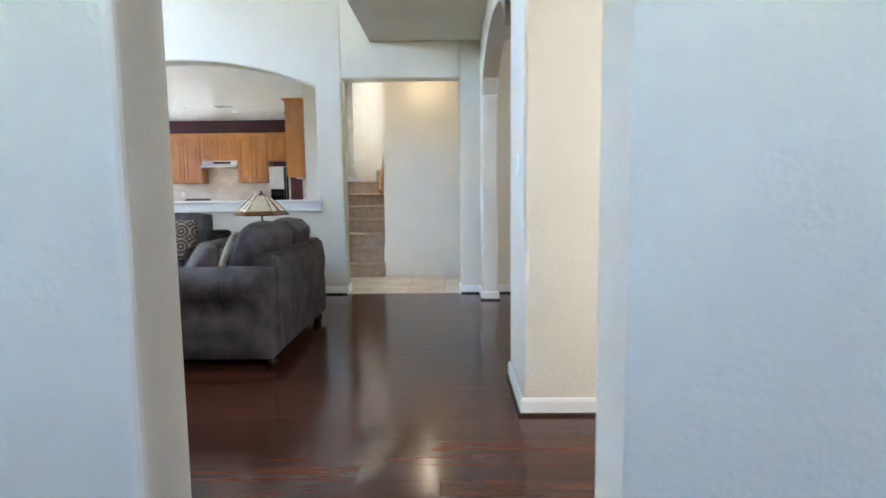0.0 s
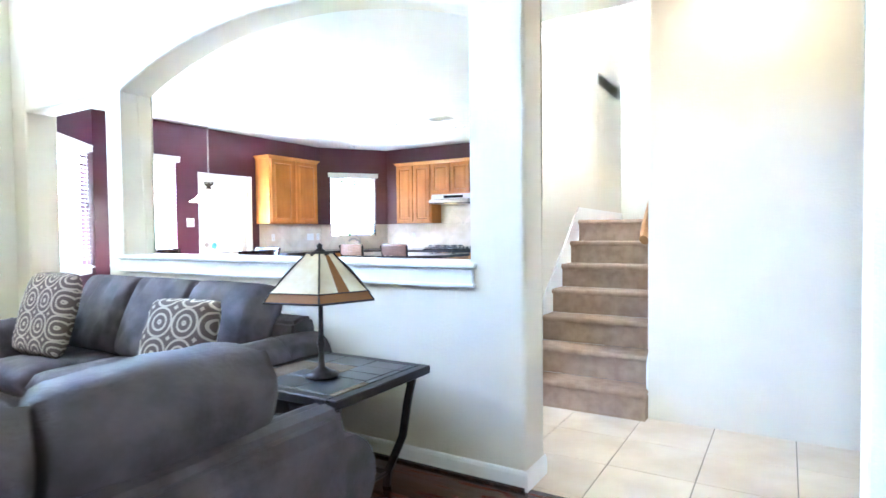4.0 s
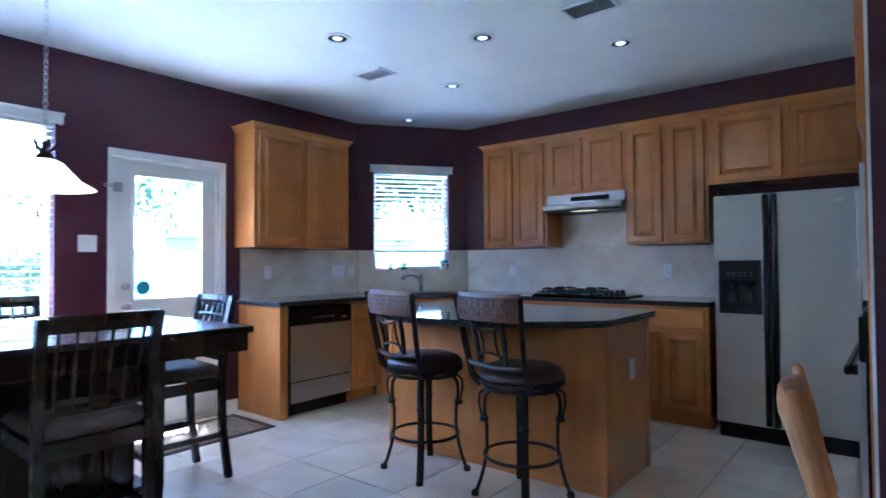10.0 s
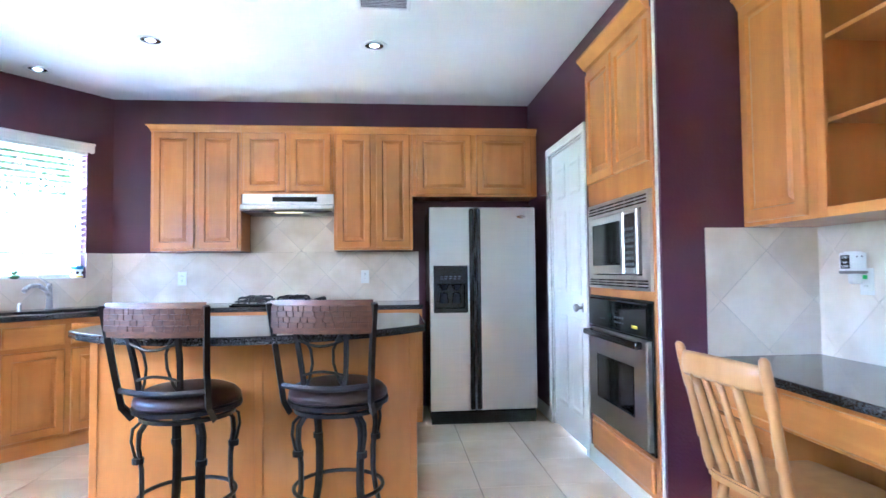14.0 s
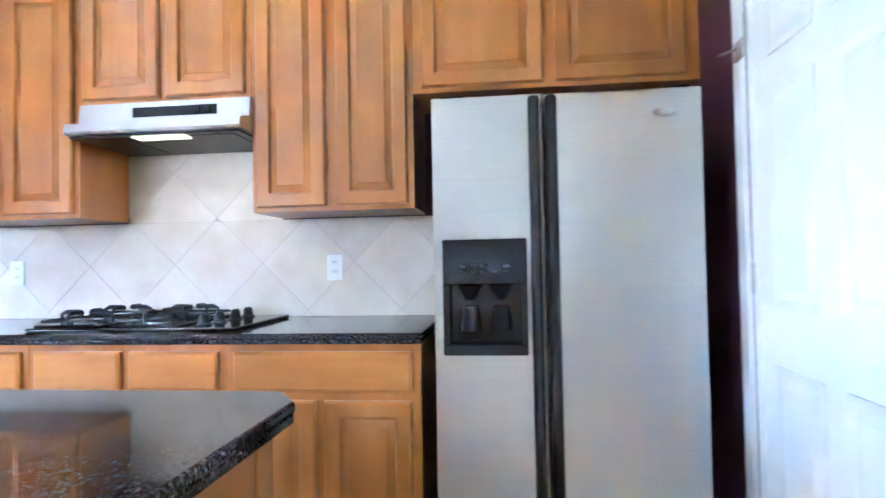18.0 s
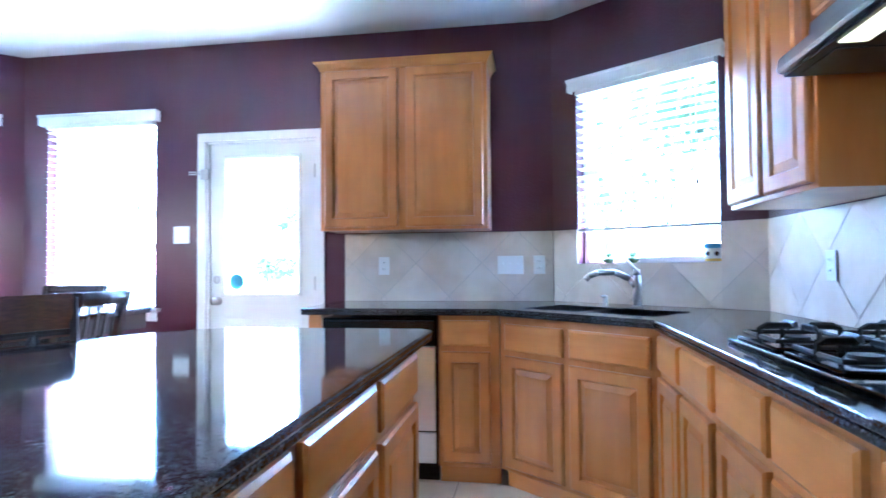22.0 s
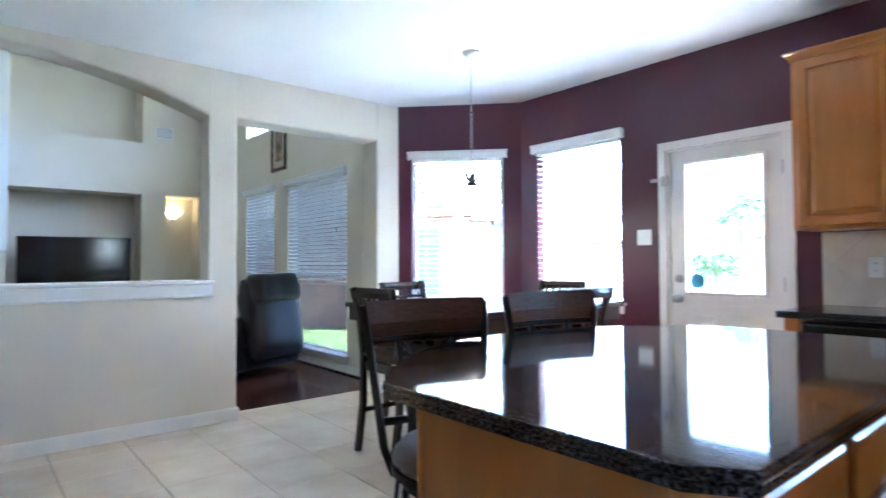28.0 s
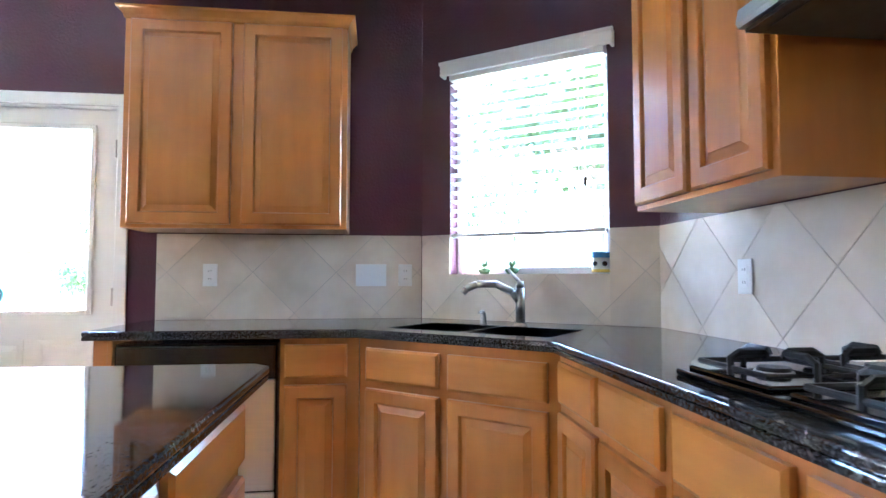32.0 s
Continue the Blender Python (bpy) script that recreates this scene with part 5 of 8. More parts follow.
def dining_table():
    t = thing("dining_table", "espresso counter-height dining table with a storage pedestal", "table", (-4.22, 7.73, 0), 0)
    hx, hy = 0.72, 0.67
    part("tabletop", B(-hx, hx, -hy, hy, 0.89, 0.925, 0.006, 2), ESPRESSO, t)
    for i in range(3):
        for j in range(3):
            x, y = (i - 1) * 0.30, (j - 1) * 0.28
            part("inlay", B(x - 0.135, x + 0.135, y - 0.125, y + 0.125, 0.9255, 0.9285, 0.001), STONEIN, t, "grey slate inlay tile")
    for c in ((-hx + 0.02, hx - 0.02, -hy + 0.02, -hy + 0.045), (-hx + 0.02, hx - 0.02, hy - 0.045, hy - 0.02), (-hx + 0.02, -hx + 0.045, -hy + 0.045, hy - 0.045), (hx - 0.045, hx - 0.02, -hy + 0.045, hy - 0.045)):
        part("apron", B(c[0], c[1], c[2], c[3], 0.80, 0.89, 0.003), ESPRESSO, t)
    part("pedestal", B(-0.30, 0.30, -0.28, 0.28, 0.16, 0.80, 0.004), ESPRESSO, t)
    part("lower_shelf", B(-0.36, 0.36, -0.34, 0.34, 0.13, 0.16, 0.004), ESPRESSO, t)
    for sx in (-1, 1):
        for sy in (-1, 1):
            bm = bmesh.new()
            for (z0, a), (z1, b) in (((0.0, 0.026), (0.13, 0.036)), ((0.13, 0.036), (0.80, 0.040))):
                lo = [bm.verts.new((sx * 0.36 + p * a, sy * 0.34 + q * a, z0)) for p, q in ((-1, -1), (1, -1), (1, 1), (-1, 1))]
                hi = [bm.verts.new((sx * 0.36 + p * b, sy * 0.34 + q * b, z1)) for p, q in ((-1, -1), (1, -1), (1, 1), (-1, 1))]
                for k in range(4):
                    bm.faces.new((lo[k], lo[(k + 1) % 4], hi[(k + 1) % 4], hi[k]))
                bm.faces.new(lo[::-1])
                bm.faces.new(hi)
            part("leg", bm, ESPRESSO, t)
    for y in (-hy - 0.001,):
        for x in (-0.25, 0.25):
            part("drawer_knob", cyl(bmesh.new(), (x, y + 0.02, 0.845), (x, y - 0.012, 0.845), 0.012, 0.014, 12), BRASSY, t)


dining_table()


def cushion(w, d, h, seed=0, puff=0.5, nx=14, ny=14, crease=0.0):
    """A stuffed block centred at the origin, rounded at the seams and slightly uneven."""
    bm = bmesh.new()
    rnd = random.Random(seed)
    off = Vector((rnd.random() * 20, rnd.random() * 20, rnd.random() * 20))
    top, bot = [], []
    for i in range(nx + 1):
        for j in range(ny + 1):
            u, v = 2 * i / nx - 1, 2 * j / ny - 1
            e = ((1 - abs(u) ** 5) * (1 - abs(v) ** 5)) ** 0.5
            s = 1 - 0.05 * (abs(u * v) ** 3)
            x, y = u * w / 2 * s, v * d / 2 * s
            nz = noise.noise(Vector((x * 5, y * 5, 0)) + off) * 0.09 + crease * noise.noise(Vector((x * 16, y * 5, 3)) + off)
            z = h / 2 * (puff + (1 - puff) * e + nz * e) * (e ** 0.35)
            top.append(bm.verts.new((x, y, z)))
            bot.append(bm.verts.new((x, y, -h / 2 * (puff + (1 - puff) * e) * (e ** 0.35))) if 0 < i < nx and 0 < j < ny else top[-1])
    for i in range(nx):
        for j in range(ny):
            q = [i * (ny + 1) + j, (i + 1) * (ny + 1) + j, (i + 1) * (ny + 1) + j + 1, i * (ny + 1) + j + 1]
            bm.faces.new([top[k] for k in q])
            b = [bot[k] for k in q[::-1]]
            bm.faces.new(b)
    return bm


def dining_chair():
    """A counter-height slat-back chair; it faces +y, with its centre under the seat."""
    c = thing("dining_chair", "espresso slat-back counter chair with a brown padded seat", "chair", (-4.16, 7.13, 0), 0, "chairs round the table")
    for sx in (-1, 1):
        part("front_leg", tube([(sx * 0.19, 0.19, 0), (sx * 0.19, 0.19, 0.3), (sx * 0.19, 0.19, 0.575)], 0.024, 4), ESPRESSO, c)
        part("back_post", tube([(sx * 0.195, -0.235, 0), (sx * 0.195, -0.195, 0.30), (sx * 0.195, -0.19, 0.60), (sx * 0.20, -0.215, 0.85), (sx * 0.205, -0.26, 1.045)], 0.026, 4), ESPRESSO, c)
        part("side_rail", B(sx * 0.19 - 0.011, sx * 0.19 + 0.011, -0.18, 0.18, 0.515, 0.575, 0.002), ESPRESSO, c)
        part("stretcher", B(sx * 0.19 - 0.010, sx * 0.19 + 0.010, -0.20, 0.18, 0.24, 0.27, 0.002), ESPRESSO, c)
    part("front_rail", B(-0.18, 0.18, 0.178, 0.2, 0.515, 0.575, 0.002), ESPRESSO, c)
    part("back_rail", B(-0.18, 0.18, -0.2, -0.178, 0.515, 0.575, 0.002), ESPRESSO, c)
    part("footrest", B(-0.18, 0.18, 0.175, 0.20, 0.17, 0.205, 0.003), ESPRESSO, c)
    part("seat", cushion(0.43, 0.43, 0.085, 3, 0.6), SEATF, c, "brown padded seat", True).location = (0, 0.005, 0.617)
    part("top_rail", tube(arc_pts((-0.215, -0.255, 1.015), (0.215, -0.255, 1.015), (0, -0.02, 0), 6), 0.03, 6, (0.45, 1.25)), ESPRESSO, c)
    part("mid_rail", tube(arc_pts((-0.195, -0.235, 0.93), (0.195, -0.235, 0.93), (0, -0.016, 0), 6), 0.018, 6, (0.5, 0.8)), ESPRESSO, c)
    part("low_rail", tube(arc_pts((-0.19, -0.193, 0.69), (0.19, -0.193, 0.69), (0, -0.014, 0), 6), 0.02, 6, (0.5, 1.0)), ESPRESSO, c)
    for k in range(6):
        x = -0.15 + k * 0.06
        b = 0.016 * math.cos(x / 0.19 * math.pi / 2)
        part("slat", tube([(x, -0.195 - b, 0.69), (x, -0.212 - b, 0.82), (x, -0.237 - b, 0.93), (x, -0.255 - b, 1.00)], 0.014, 4, (1, 0.5)), ESPRESSO, c)
    return c


ch = dining_chair()
ch.matrix_world = pose(-4.16, 7.12, 0, 0, 0, 2)
copy_thing(ch, pose(-3.60, 7.65, 0, 0, 0, 91))
copy_thing(ch, pose(-4.24, 8.35, 0, 0, 0, 178))
copy_thing(ch, pose(-4.86, 7.72, 0, 0, 0, -90))

# ---- bar stools ----
IRON = material("dark bronze painted iron", (0.020, 0.018, 0.020), 0.38, 0.6, second=(0.032, 0.027, 0.027), size=(30, 30, 30))
LEATHER = material("dark brown leather", (0.032, 0.014, 0.012), 0.34, second=(0.05, 0.022, 0.017), size=(9, 9, 9), detail=6.0, bump=0.15, bump_size=(140, 140, 140), coat=0.1)
BLOCKS = material("rustic wood block inlay", (0.060, 0.021, 0.009), 0.36, second=(0.105, 0.038, 0.015), size=(30, 30, 120), vary=0.16, detail=6.0)


def bar_stool():
    """A swivel stool that faces +y: curved iron legs, foot ring, round leather seat, shaped back with a wood-block crest."""
    s = thing("bar_stool", "dark iron swivel bar stool with a round brown leather seat", "bar stool", (0, 0, 0), 0, "bar stools at the island")
    part("seat", turned([(0.0, 0.702), (0.10, 0.701), (0.16, 0.694), (0.20, 0.678), (0.222, 0.655), (0.224, 0.638), (0.214, 0.622), (0.0, 0.62)], 40), LEATHER, s, "round brown leather seat", True)
    part("seat_piping", tube([(0.221 * math.cos(2 * math.pi * k / 40), 0.221 * math.sin(2 * math.pi * k / 40), 0.634) for k in range(41)], 0.004, 6), LEATHER, s, smooth=True)
    part("seat_ring", ring(0.20, 0.228, 0.602, 0.62, 40), IRON, s)
    part("swivel_ring", ring(0.175, 0.20, 0.568, 0.584, 36), IRON, s)
    part("swivel_plate", turned([(0.0, 0.602), (0.085, 0.601), (0.085, 0.565), (0.0, 0.563)]), IRON, s)
    part("foot_ring", tube([(0.20 * math.cos(2 * math.pi * k / 32), 0.20 * math.sin(2 * math.pi * k / 32), 0.22) for k in range(33)], 0.0095, 8), IRON, s)
    for k in range(4):
        a = math.pi / 4 + k * math.pi / 2
        prof = [(0.08, 0.575), (0.13, 0.572), (0.172, 0.555), (0.196, 0.52), (0.20, 0.46), (0.186, 0.36), (0.185, 0.26), (0.20, 0.16), (0.225, 0.07), (0.25, 0.008)]
        leg = part("leg", tube([(r * math.cos(a), r * math.sin(a), z) for r, z in prof], 0.0135, 6, (1.5, 0.75)), IRON, s)
        part("foot", turned([(0.0, 0.0), (0.021, 0.001), (0.022, 0.016), (0.014, 0.03), (0.0, 0.032)], 12), IRON, leg).location = (0.25 * math.cos(a), 0.25 * math.sin(a), 0)
        outer = [(0.12, 0.568), (0.19, 0.566), (0.222, 0.54), (0.228, 0.49), (0.214, 0.43), (0.202, 0.405)]
        part("brace", tube([(r * math.cos(a), r * math.sin(a), z) for r, z in outer], 0.008, 6, (1.3, 0.8)), IRON, leg)
        part("band", ring(0.014, 0.024, -0.012, 0.012, 10), IRON, leg).location = (0.20 * math.cos(a), 0.20 * math.sin(a), 0.405)
    for sx in (-1, 1):
        part("back_post", tube([(sx * 0.186, -0.12, 0.58), (sx * 0.192, -0.18, 0.64), (sx * 0.203, -0.215, 0.80), (sx * 0.226, -0.26, 1.064)], 0.0135, 4, (1.1, 1.5)), IRON, s)
        part("inner_post", tube([(sx * 0.088, -0.212, 0.705), (sx * 0.10, -0.236, 0.84), (sx * 0.108, -0.268, 0.955)], 0.011, 4, (1.2, 0.8)), IRON, s)
        part("scroll", tube([(sx * 0.080, -0.213, 0.706), (sx * 0.062, -0.222, 0.745), (sx * 0.045, -0.236, 0.81), (sx * 0.048, -0.25, 0.87), (sx * 0.072, -0.262, 0.92), (sx * 0.10, -0.268, 0.955)], 0.0065, 6), IRON, s)
    part("cross_rail", tube(arc_pts((-0.196, -0.20, 0.712), (0.196, -0.20, 0.712), (0, -0.028, -0.012), 10), 0.010, 6, (0.7, 1.4)), IRON, s)
    part("cross_rail", tube(arc_pts((-0.217, -0.24, 0.955), (0.217, -0.24, 0.955), (0, -0.035, 0.0), 10), 0.009, 6, (0.7, 1.2)), IRON, s)
    part("cross_scroll", tube(arc_pts((-0.098, -0.222, 0.755), (0.098, -0.222, 0.755), (0, -0.022, 0.022), 10), 0.0065, 6), IRON, s)
    part("cross_scroll", tube(arc_pts((-0.106, -0.255, 0.915), (0.106, -0.255, 0.915), (0, -0.022, -0.028), 10), 0.0065, 6), IRON, s)
    crest = part("crest_rail", tube(arc_pts((-0.219, -0.25, 1.008), (0.219, -0.25, 1.008), (0, -0.035, 0), 12), 0.05, 4, (0.2, 1.42)), BLOCKS, s, "wood-block crest rail")
    rnd = random.Random(5)
    for row in range(4):
        x = -0.215
        while x < 0.208:
            w = min(rnd.uniform(0.022, 0.05), 0.215 - x)
            if w > 0.008:
                xc = x + w / 2
                y = -0.25 - 0.035 * math.cos(xc / 0.219 * math.pi / 2)
                z0 = 0.963 + row * 0.0232
                turn = math.atan(0.251 * math.sin(xc / 0.219 * math.pi / 2))
                part("wood_block", B(-w / 2 + 0.0004, w / 2 - 0.0004, -0.0118 - rnd.random() * 0.0012, -0.004, z0, z0 + 0.0229, 0.0008), BLOCKS, crest).matrix_basis = pose(xc, y, 0, 0, 0, math.degrees(turn))
            x += w
    return s


st = bar_stool()
st.matrix_world = pose(-3.214, 9.37, 0, 0, 0, -11.4)
copy_thing(st, pose(-2.554, 9.39, 0, 0, 0, -10.4))

# ---- wooden desk chair ----
OAK = material("golden oak", (0.40, 0.185, 0.055), 0.35, second=(0.50, 0.25, 0.085), size=(10, 10, 2), detail=6.0, bump=0.05, bump_size=(50, 50, 6), coat=0.2)


def desk_chair():
    """An oak spindle chair; it faces +y."""
    c = thing("desk_chair", "golden oak spindle-back chair pulled up to the desk", "chair", (-0.92, 8.60, 0), -84)
    seat = prism([(-0.20, -0.19), (-0.14, -0.215), (0.14, -0.215), (0.20, -0.19), (0.225, 0.10), (0.20, 0.20), (0.12, 0.22), (-0.12, 0.22), (-0.20, 0.20), (-0.225, 0.10)], 0.425, 0.46)
    bmesh.ops.bevel(seat, geom=seat.edges[:], offset=0.008, segments=2, affect="EDGES")
    part("seat", seat, OAK, c)
    for sx in (-1, 1):
        for y0, y1 in ((0.15, 0.20), (-0.14, -0.21)):
            prof = [(0.0, 0.013), (0.1, 0.017), (0.16, 0.024), (0.2, 0.016), (0.28, 0.025), (0.37, 0.018), (0.425, 0.014)]
            leg = turned([(r, z) for z, r in prof], 12)
            bmesh.ops.transform(leg, verts=leg.verts[:], matrix=Matrix.Translation((sx * 0.215, y1, 0)) @ Matrix.Shear("XY", 4, (-sx * 0.12, (y0 - y1) / 0.42)))
            part("leg", leg, OAK, c, smooth=True)
        prof = [(0.45, 0.017), (0.5, 0.021), (0.56, 0.015), (0.57, 0.021), (0.60, 0.019), (0.75, 0.017), (0.76, 0.021), (0.87, 0.019), (0.91, 0.016), (0.92, 0.008)]
        post = turned([(r, z) for z, r in prof], 12)
        bmesh.ops.transform(post, verts=post.verts[:], matrix=Matrix.Translation((sx * 0.185, -0.185, 0)) @ Matrix.Translation((0, 0, 0.45)) @ Matrix.Shear("XY", 4, (sx * 0.06, -0.22)) @ Matrix.Translation((0, 0, -0.45)))
        part("back_post", post, OAK, c, smooth=True)
    part("crest_rail", tube(arc_pts((-0.21, -0.275, 0.845), (0.21, -0.275, 0.845), (0, -0.045, 0.012), 10), 0.05, 8, (0.22, 0.9)), OAK, c, smooth=True)
    for k in range(4):
        x = -0.105 + k * 0.07
        b = 0.045 * math.cos(x / 0.21 * math.pi / 2)
        pts = [(x * 0.9, -0.19 - b * 0.1, 0.455), (x, -0.215 - b * 0.4, 0.57), (x, -0.245 - b * 0.75, 0.71), (x, -0.27 - b, 0.82)]
        sp = tube(pts, 0.013, 8, (1.25, 0.75))
        part("spindle", sp, OAK, c, smooth=True)
    part("stretcher", tube([(-0.2, 0.17, 0.2), (0.2, 0.17, 0.2)], 0.011, 8), OAK, c)
    part("stretcher", tube([(-0.2, -0.17, 0.17), (0.2, -0.17, 0.17)], 0.011, 8), OAK, c)


desk_chair()
bx = thing("storage_box", "dark grey plastic machine standing under the desk", "box", (XE - 0.30, 8.28, 0), -90)
part("body", B(-0.19, 0.19, -0.22, 0.22, 0.0, 0.42, 0.02, 2), material("slate grey plastic", (0.030, 0.034, 0.042), 0.4), bx)
part("lid", B(-0.20, 0.20, -0.23, 0.23, 0.42, 0.455, 0.012, 2), bpy.data.materials["slate grey plastic"], bx)
tagged(part("white_board", B(XE - 0.03, XE - 0.012, 7.98 + 0.12, 8.60, 0.0, 0.40, 0.004), WHITE), "white board leaning against the wall under the desk", "board")
wx = thing("wax_warmer", "white and black cube warmer plugged in above the desk", "warmer", (XE - SPL - 0.052, 8.99, 1.17), -90)
part("cube", B(-0.035, 0.035, -0.035, 0.035, 0.0, 0.085, 0.005, 2), WHITE, wx)
part("front_panel", B(-0.025, 0.025, -0.0375, -0.0352, 0.016, 0.074, 0.001), BLACK, wx, "black face with white writing")
part("foot_band", B(-0.037, 0.037, -0.037, 0.037, -0.006, 0.006, 0.002), material("weathered grey plastic", (0.22, 0.21, 0.20), 0.6), wx)
part("cap", B(-0.024, 0.024, -0.024, 0.024, 0.084, 0.090, 0.002), WHITE, wx)
for y in (-0.012, 0.012):
    part("vent_hole", B(-0.0362, -0.0345, y - 0.002, y + 0.002, 0.064, 0.071), BLACK, wx).matrix_basis = pose(0, 0, 0, 0, 0, 180)
part("plug", B(-0.02, 0.012, -0.012, 0.036, -0.05, -0.004, 0.008, 2), WHITE, wx)
part("night_light", B(0.02, 0.034, 0.022, 0.036, -0.03, -0.012, 0.002), material("green plastic", (0.05, 0.55, 0.10), 0.4), wx)
for txt, z, sz in (("Live", 0.060, 0.018), ("laugh", 0.040, 0.013), ("LOVE", 0.020, 0.016)):
    cu = bpy.data.curves.new("writing", "FONT")
    cu.body, cu.size, cu.align_x, cu.extrude = txt, sz, "CENTER", 0.0003
    cu.materials.append(WHITE)
    o = new("writing", cu)
    o.parent = wx
    o.matrix_basis = pose(0, -0.038, z, 90)


# ---- stairs ----
def stairs():
    run, rise, y0 = 0.229, 0.189, 7.19
    x0, x1 = XE + 0.162, XS - 0.003
    for i in range(7):
        y = y0 + i * run
        z = rise * (i + 1)
        bm = B(x0, x1, y + 0.028, y + run + 0.03 if i < 6 else 10.198, rise * i + (0.0 if i else -0.0), z - 0.04)
        st = tagged(part("stair_step", bm, CARPET), "tan carpeted stair step with a rounded nose", "stair step", "stair steps", "structure")
        part("tread", B(x0, x1, y, (y + run + 0.03) if i < 6 else 10.198, z - 0.04, z, 0.016, 3), CARPET, st)
    z = rise * 7
    for i in range(2):
        st = tagged(part("stair_step", B(x1 - 0.32 + i * 0.26, 1.6, 8.99, 10.198, z + rise * i, z + rise * (i + 1), 0.016, 3), CARPET), "tan carpeted upper stair step", "stair step", "stair steps", "structure")
    # white skirt boards follow the flight
    bm = bmesh.new()
    pts = [(7.215, 0.0), (7.215, 0.30), (8.60, 0.30 + (8.60 - 7.215) * rise / run), (10.19, 1.42), (10.19, 1.25), (8.70, 1.05)]
    for sx, nm in ((x0 + 0.001, "left"), (x1 - 0.013, "right")):
        bm = bmesh.new()
        p = pts if nm == "left" else [(HY + 0.015, 0.0), (HY + 0.015, 0.36), (8.70, 0.36 + (8.70 - HY) * rise / run), (8.94, 1.56), (8.94, 1.2), (8.6, 1.0)]
        a = [bm.verts.new((sx, y, z)) for y, z in p]
        b = [bm.verts.new((sx + 0.012, y, z)) for y, z in p]
        bm.faces.new(a)
        bm.faces.new(b[::-1])
        for i in range(len(p)):
            j = (i + 1) % len(p)
            bm.faces.new((a[i], a[j], b[j], b[i]))
        bmesh.ops.recalc_face_normals(bm, faces=bm.faces[:])
        setting("skirting", bm, TRIM, "white stair skirt board", "trim")
    r = thing("handrail", "oak handrail on the wall beside the stairs", "handrail", (0, 0, 0))
    part("rail", tube([(x1 - 0.065, 7.50, 1.16), (x1 - 0.065, 7.56, 1.24), (x1 - 0.065, 8.9, 1.24 + 1.34 * rise / run)], 0.036, 8, (0.9, 1.5)), OAK, r)
    for y, z in ((7.75, 1.36), (8.5, 1.96)):
        part("bracket", tube([(x1, y, z - 0.06), (x1 - 0.05, y, z - 0.06), (x1 - 0.065, y, z)], 0.007, 6), BRASSY, r)


stairs()

# ---- living room ----
NAIL = material("antique brass nail heads", (0.20, 0.15, 0.09), 0.35, 1.0)


def roll_arm(length, r=0.135, h=0.60, w=0.20):
    """A scroll arm along y: upright side below a rolled top, bulging outwards to +x."""
    bm = bmesh.new()
    prof = [(-w / 2, 0.0), (w / 2 + 0.035, 0.0), (w / 2 + 0.05, 0.12), (w / 2 + 0.035, 0.26), (w / 2 + 0.005, 0.36)]
    c = (0.035, h - r)
    prof += [(c[0] + r * math.cos(a), c[1] + r * math.sin(a)) for a in [radians(-35 + k * 16) for k in range(15)]]
    prof += [(-w / 2, h - r - 0.02)]
    n = 8
    rings = []
    for i in range(n + 1):
        u = i / n
        y = -length / 2 + length * u
        s = 0.985 if i in (0, n) else 1.0
        rings.append([bm.verts.new((x * s, y, z * s if z > 0.1 else z)) for x, z in prof])
    for a, b in zip(rings, rings[1:]):
        for k in range(len(prof)):
            j = (k + 1) % len(prof)
            bm.faces.new((a[k], a[j], b[j], b[k]))
    bm.faces.new(rings[0][::-1])
    bm.faces.new(rings[-1])
    bmesh.ops.recalc_face_normals(bm, faces=bm.faces[:])
    return bm


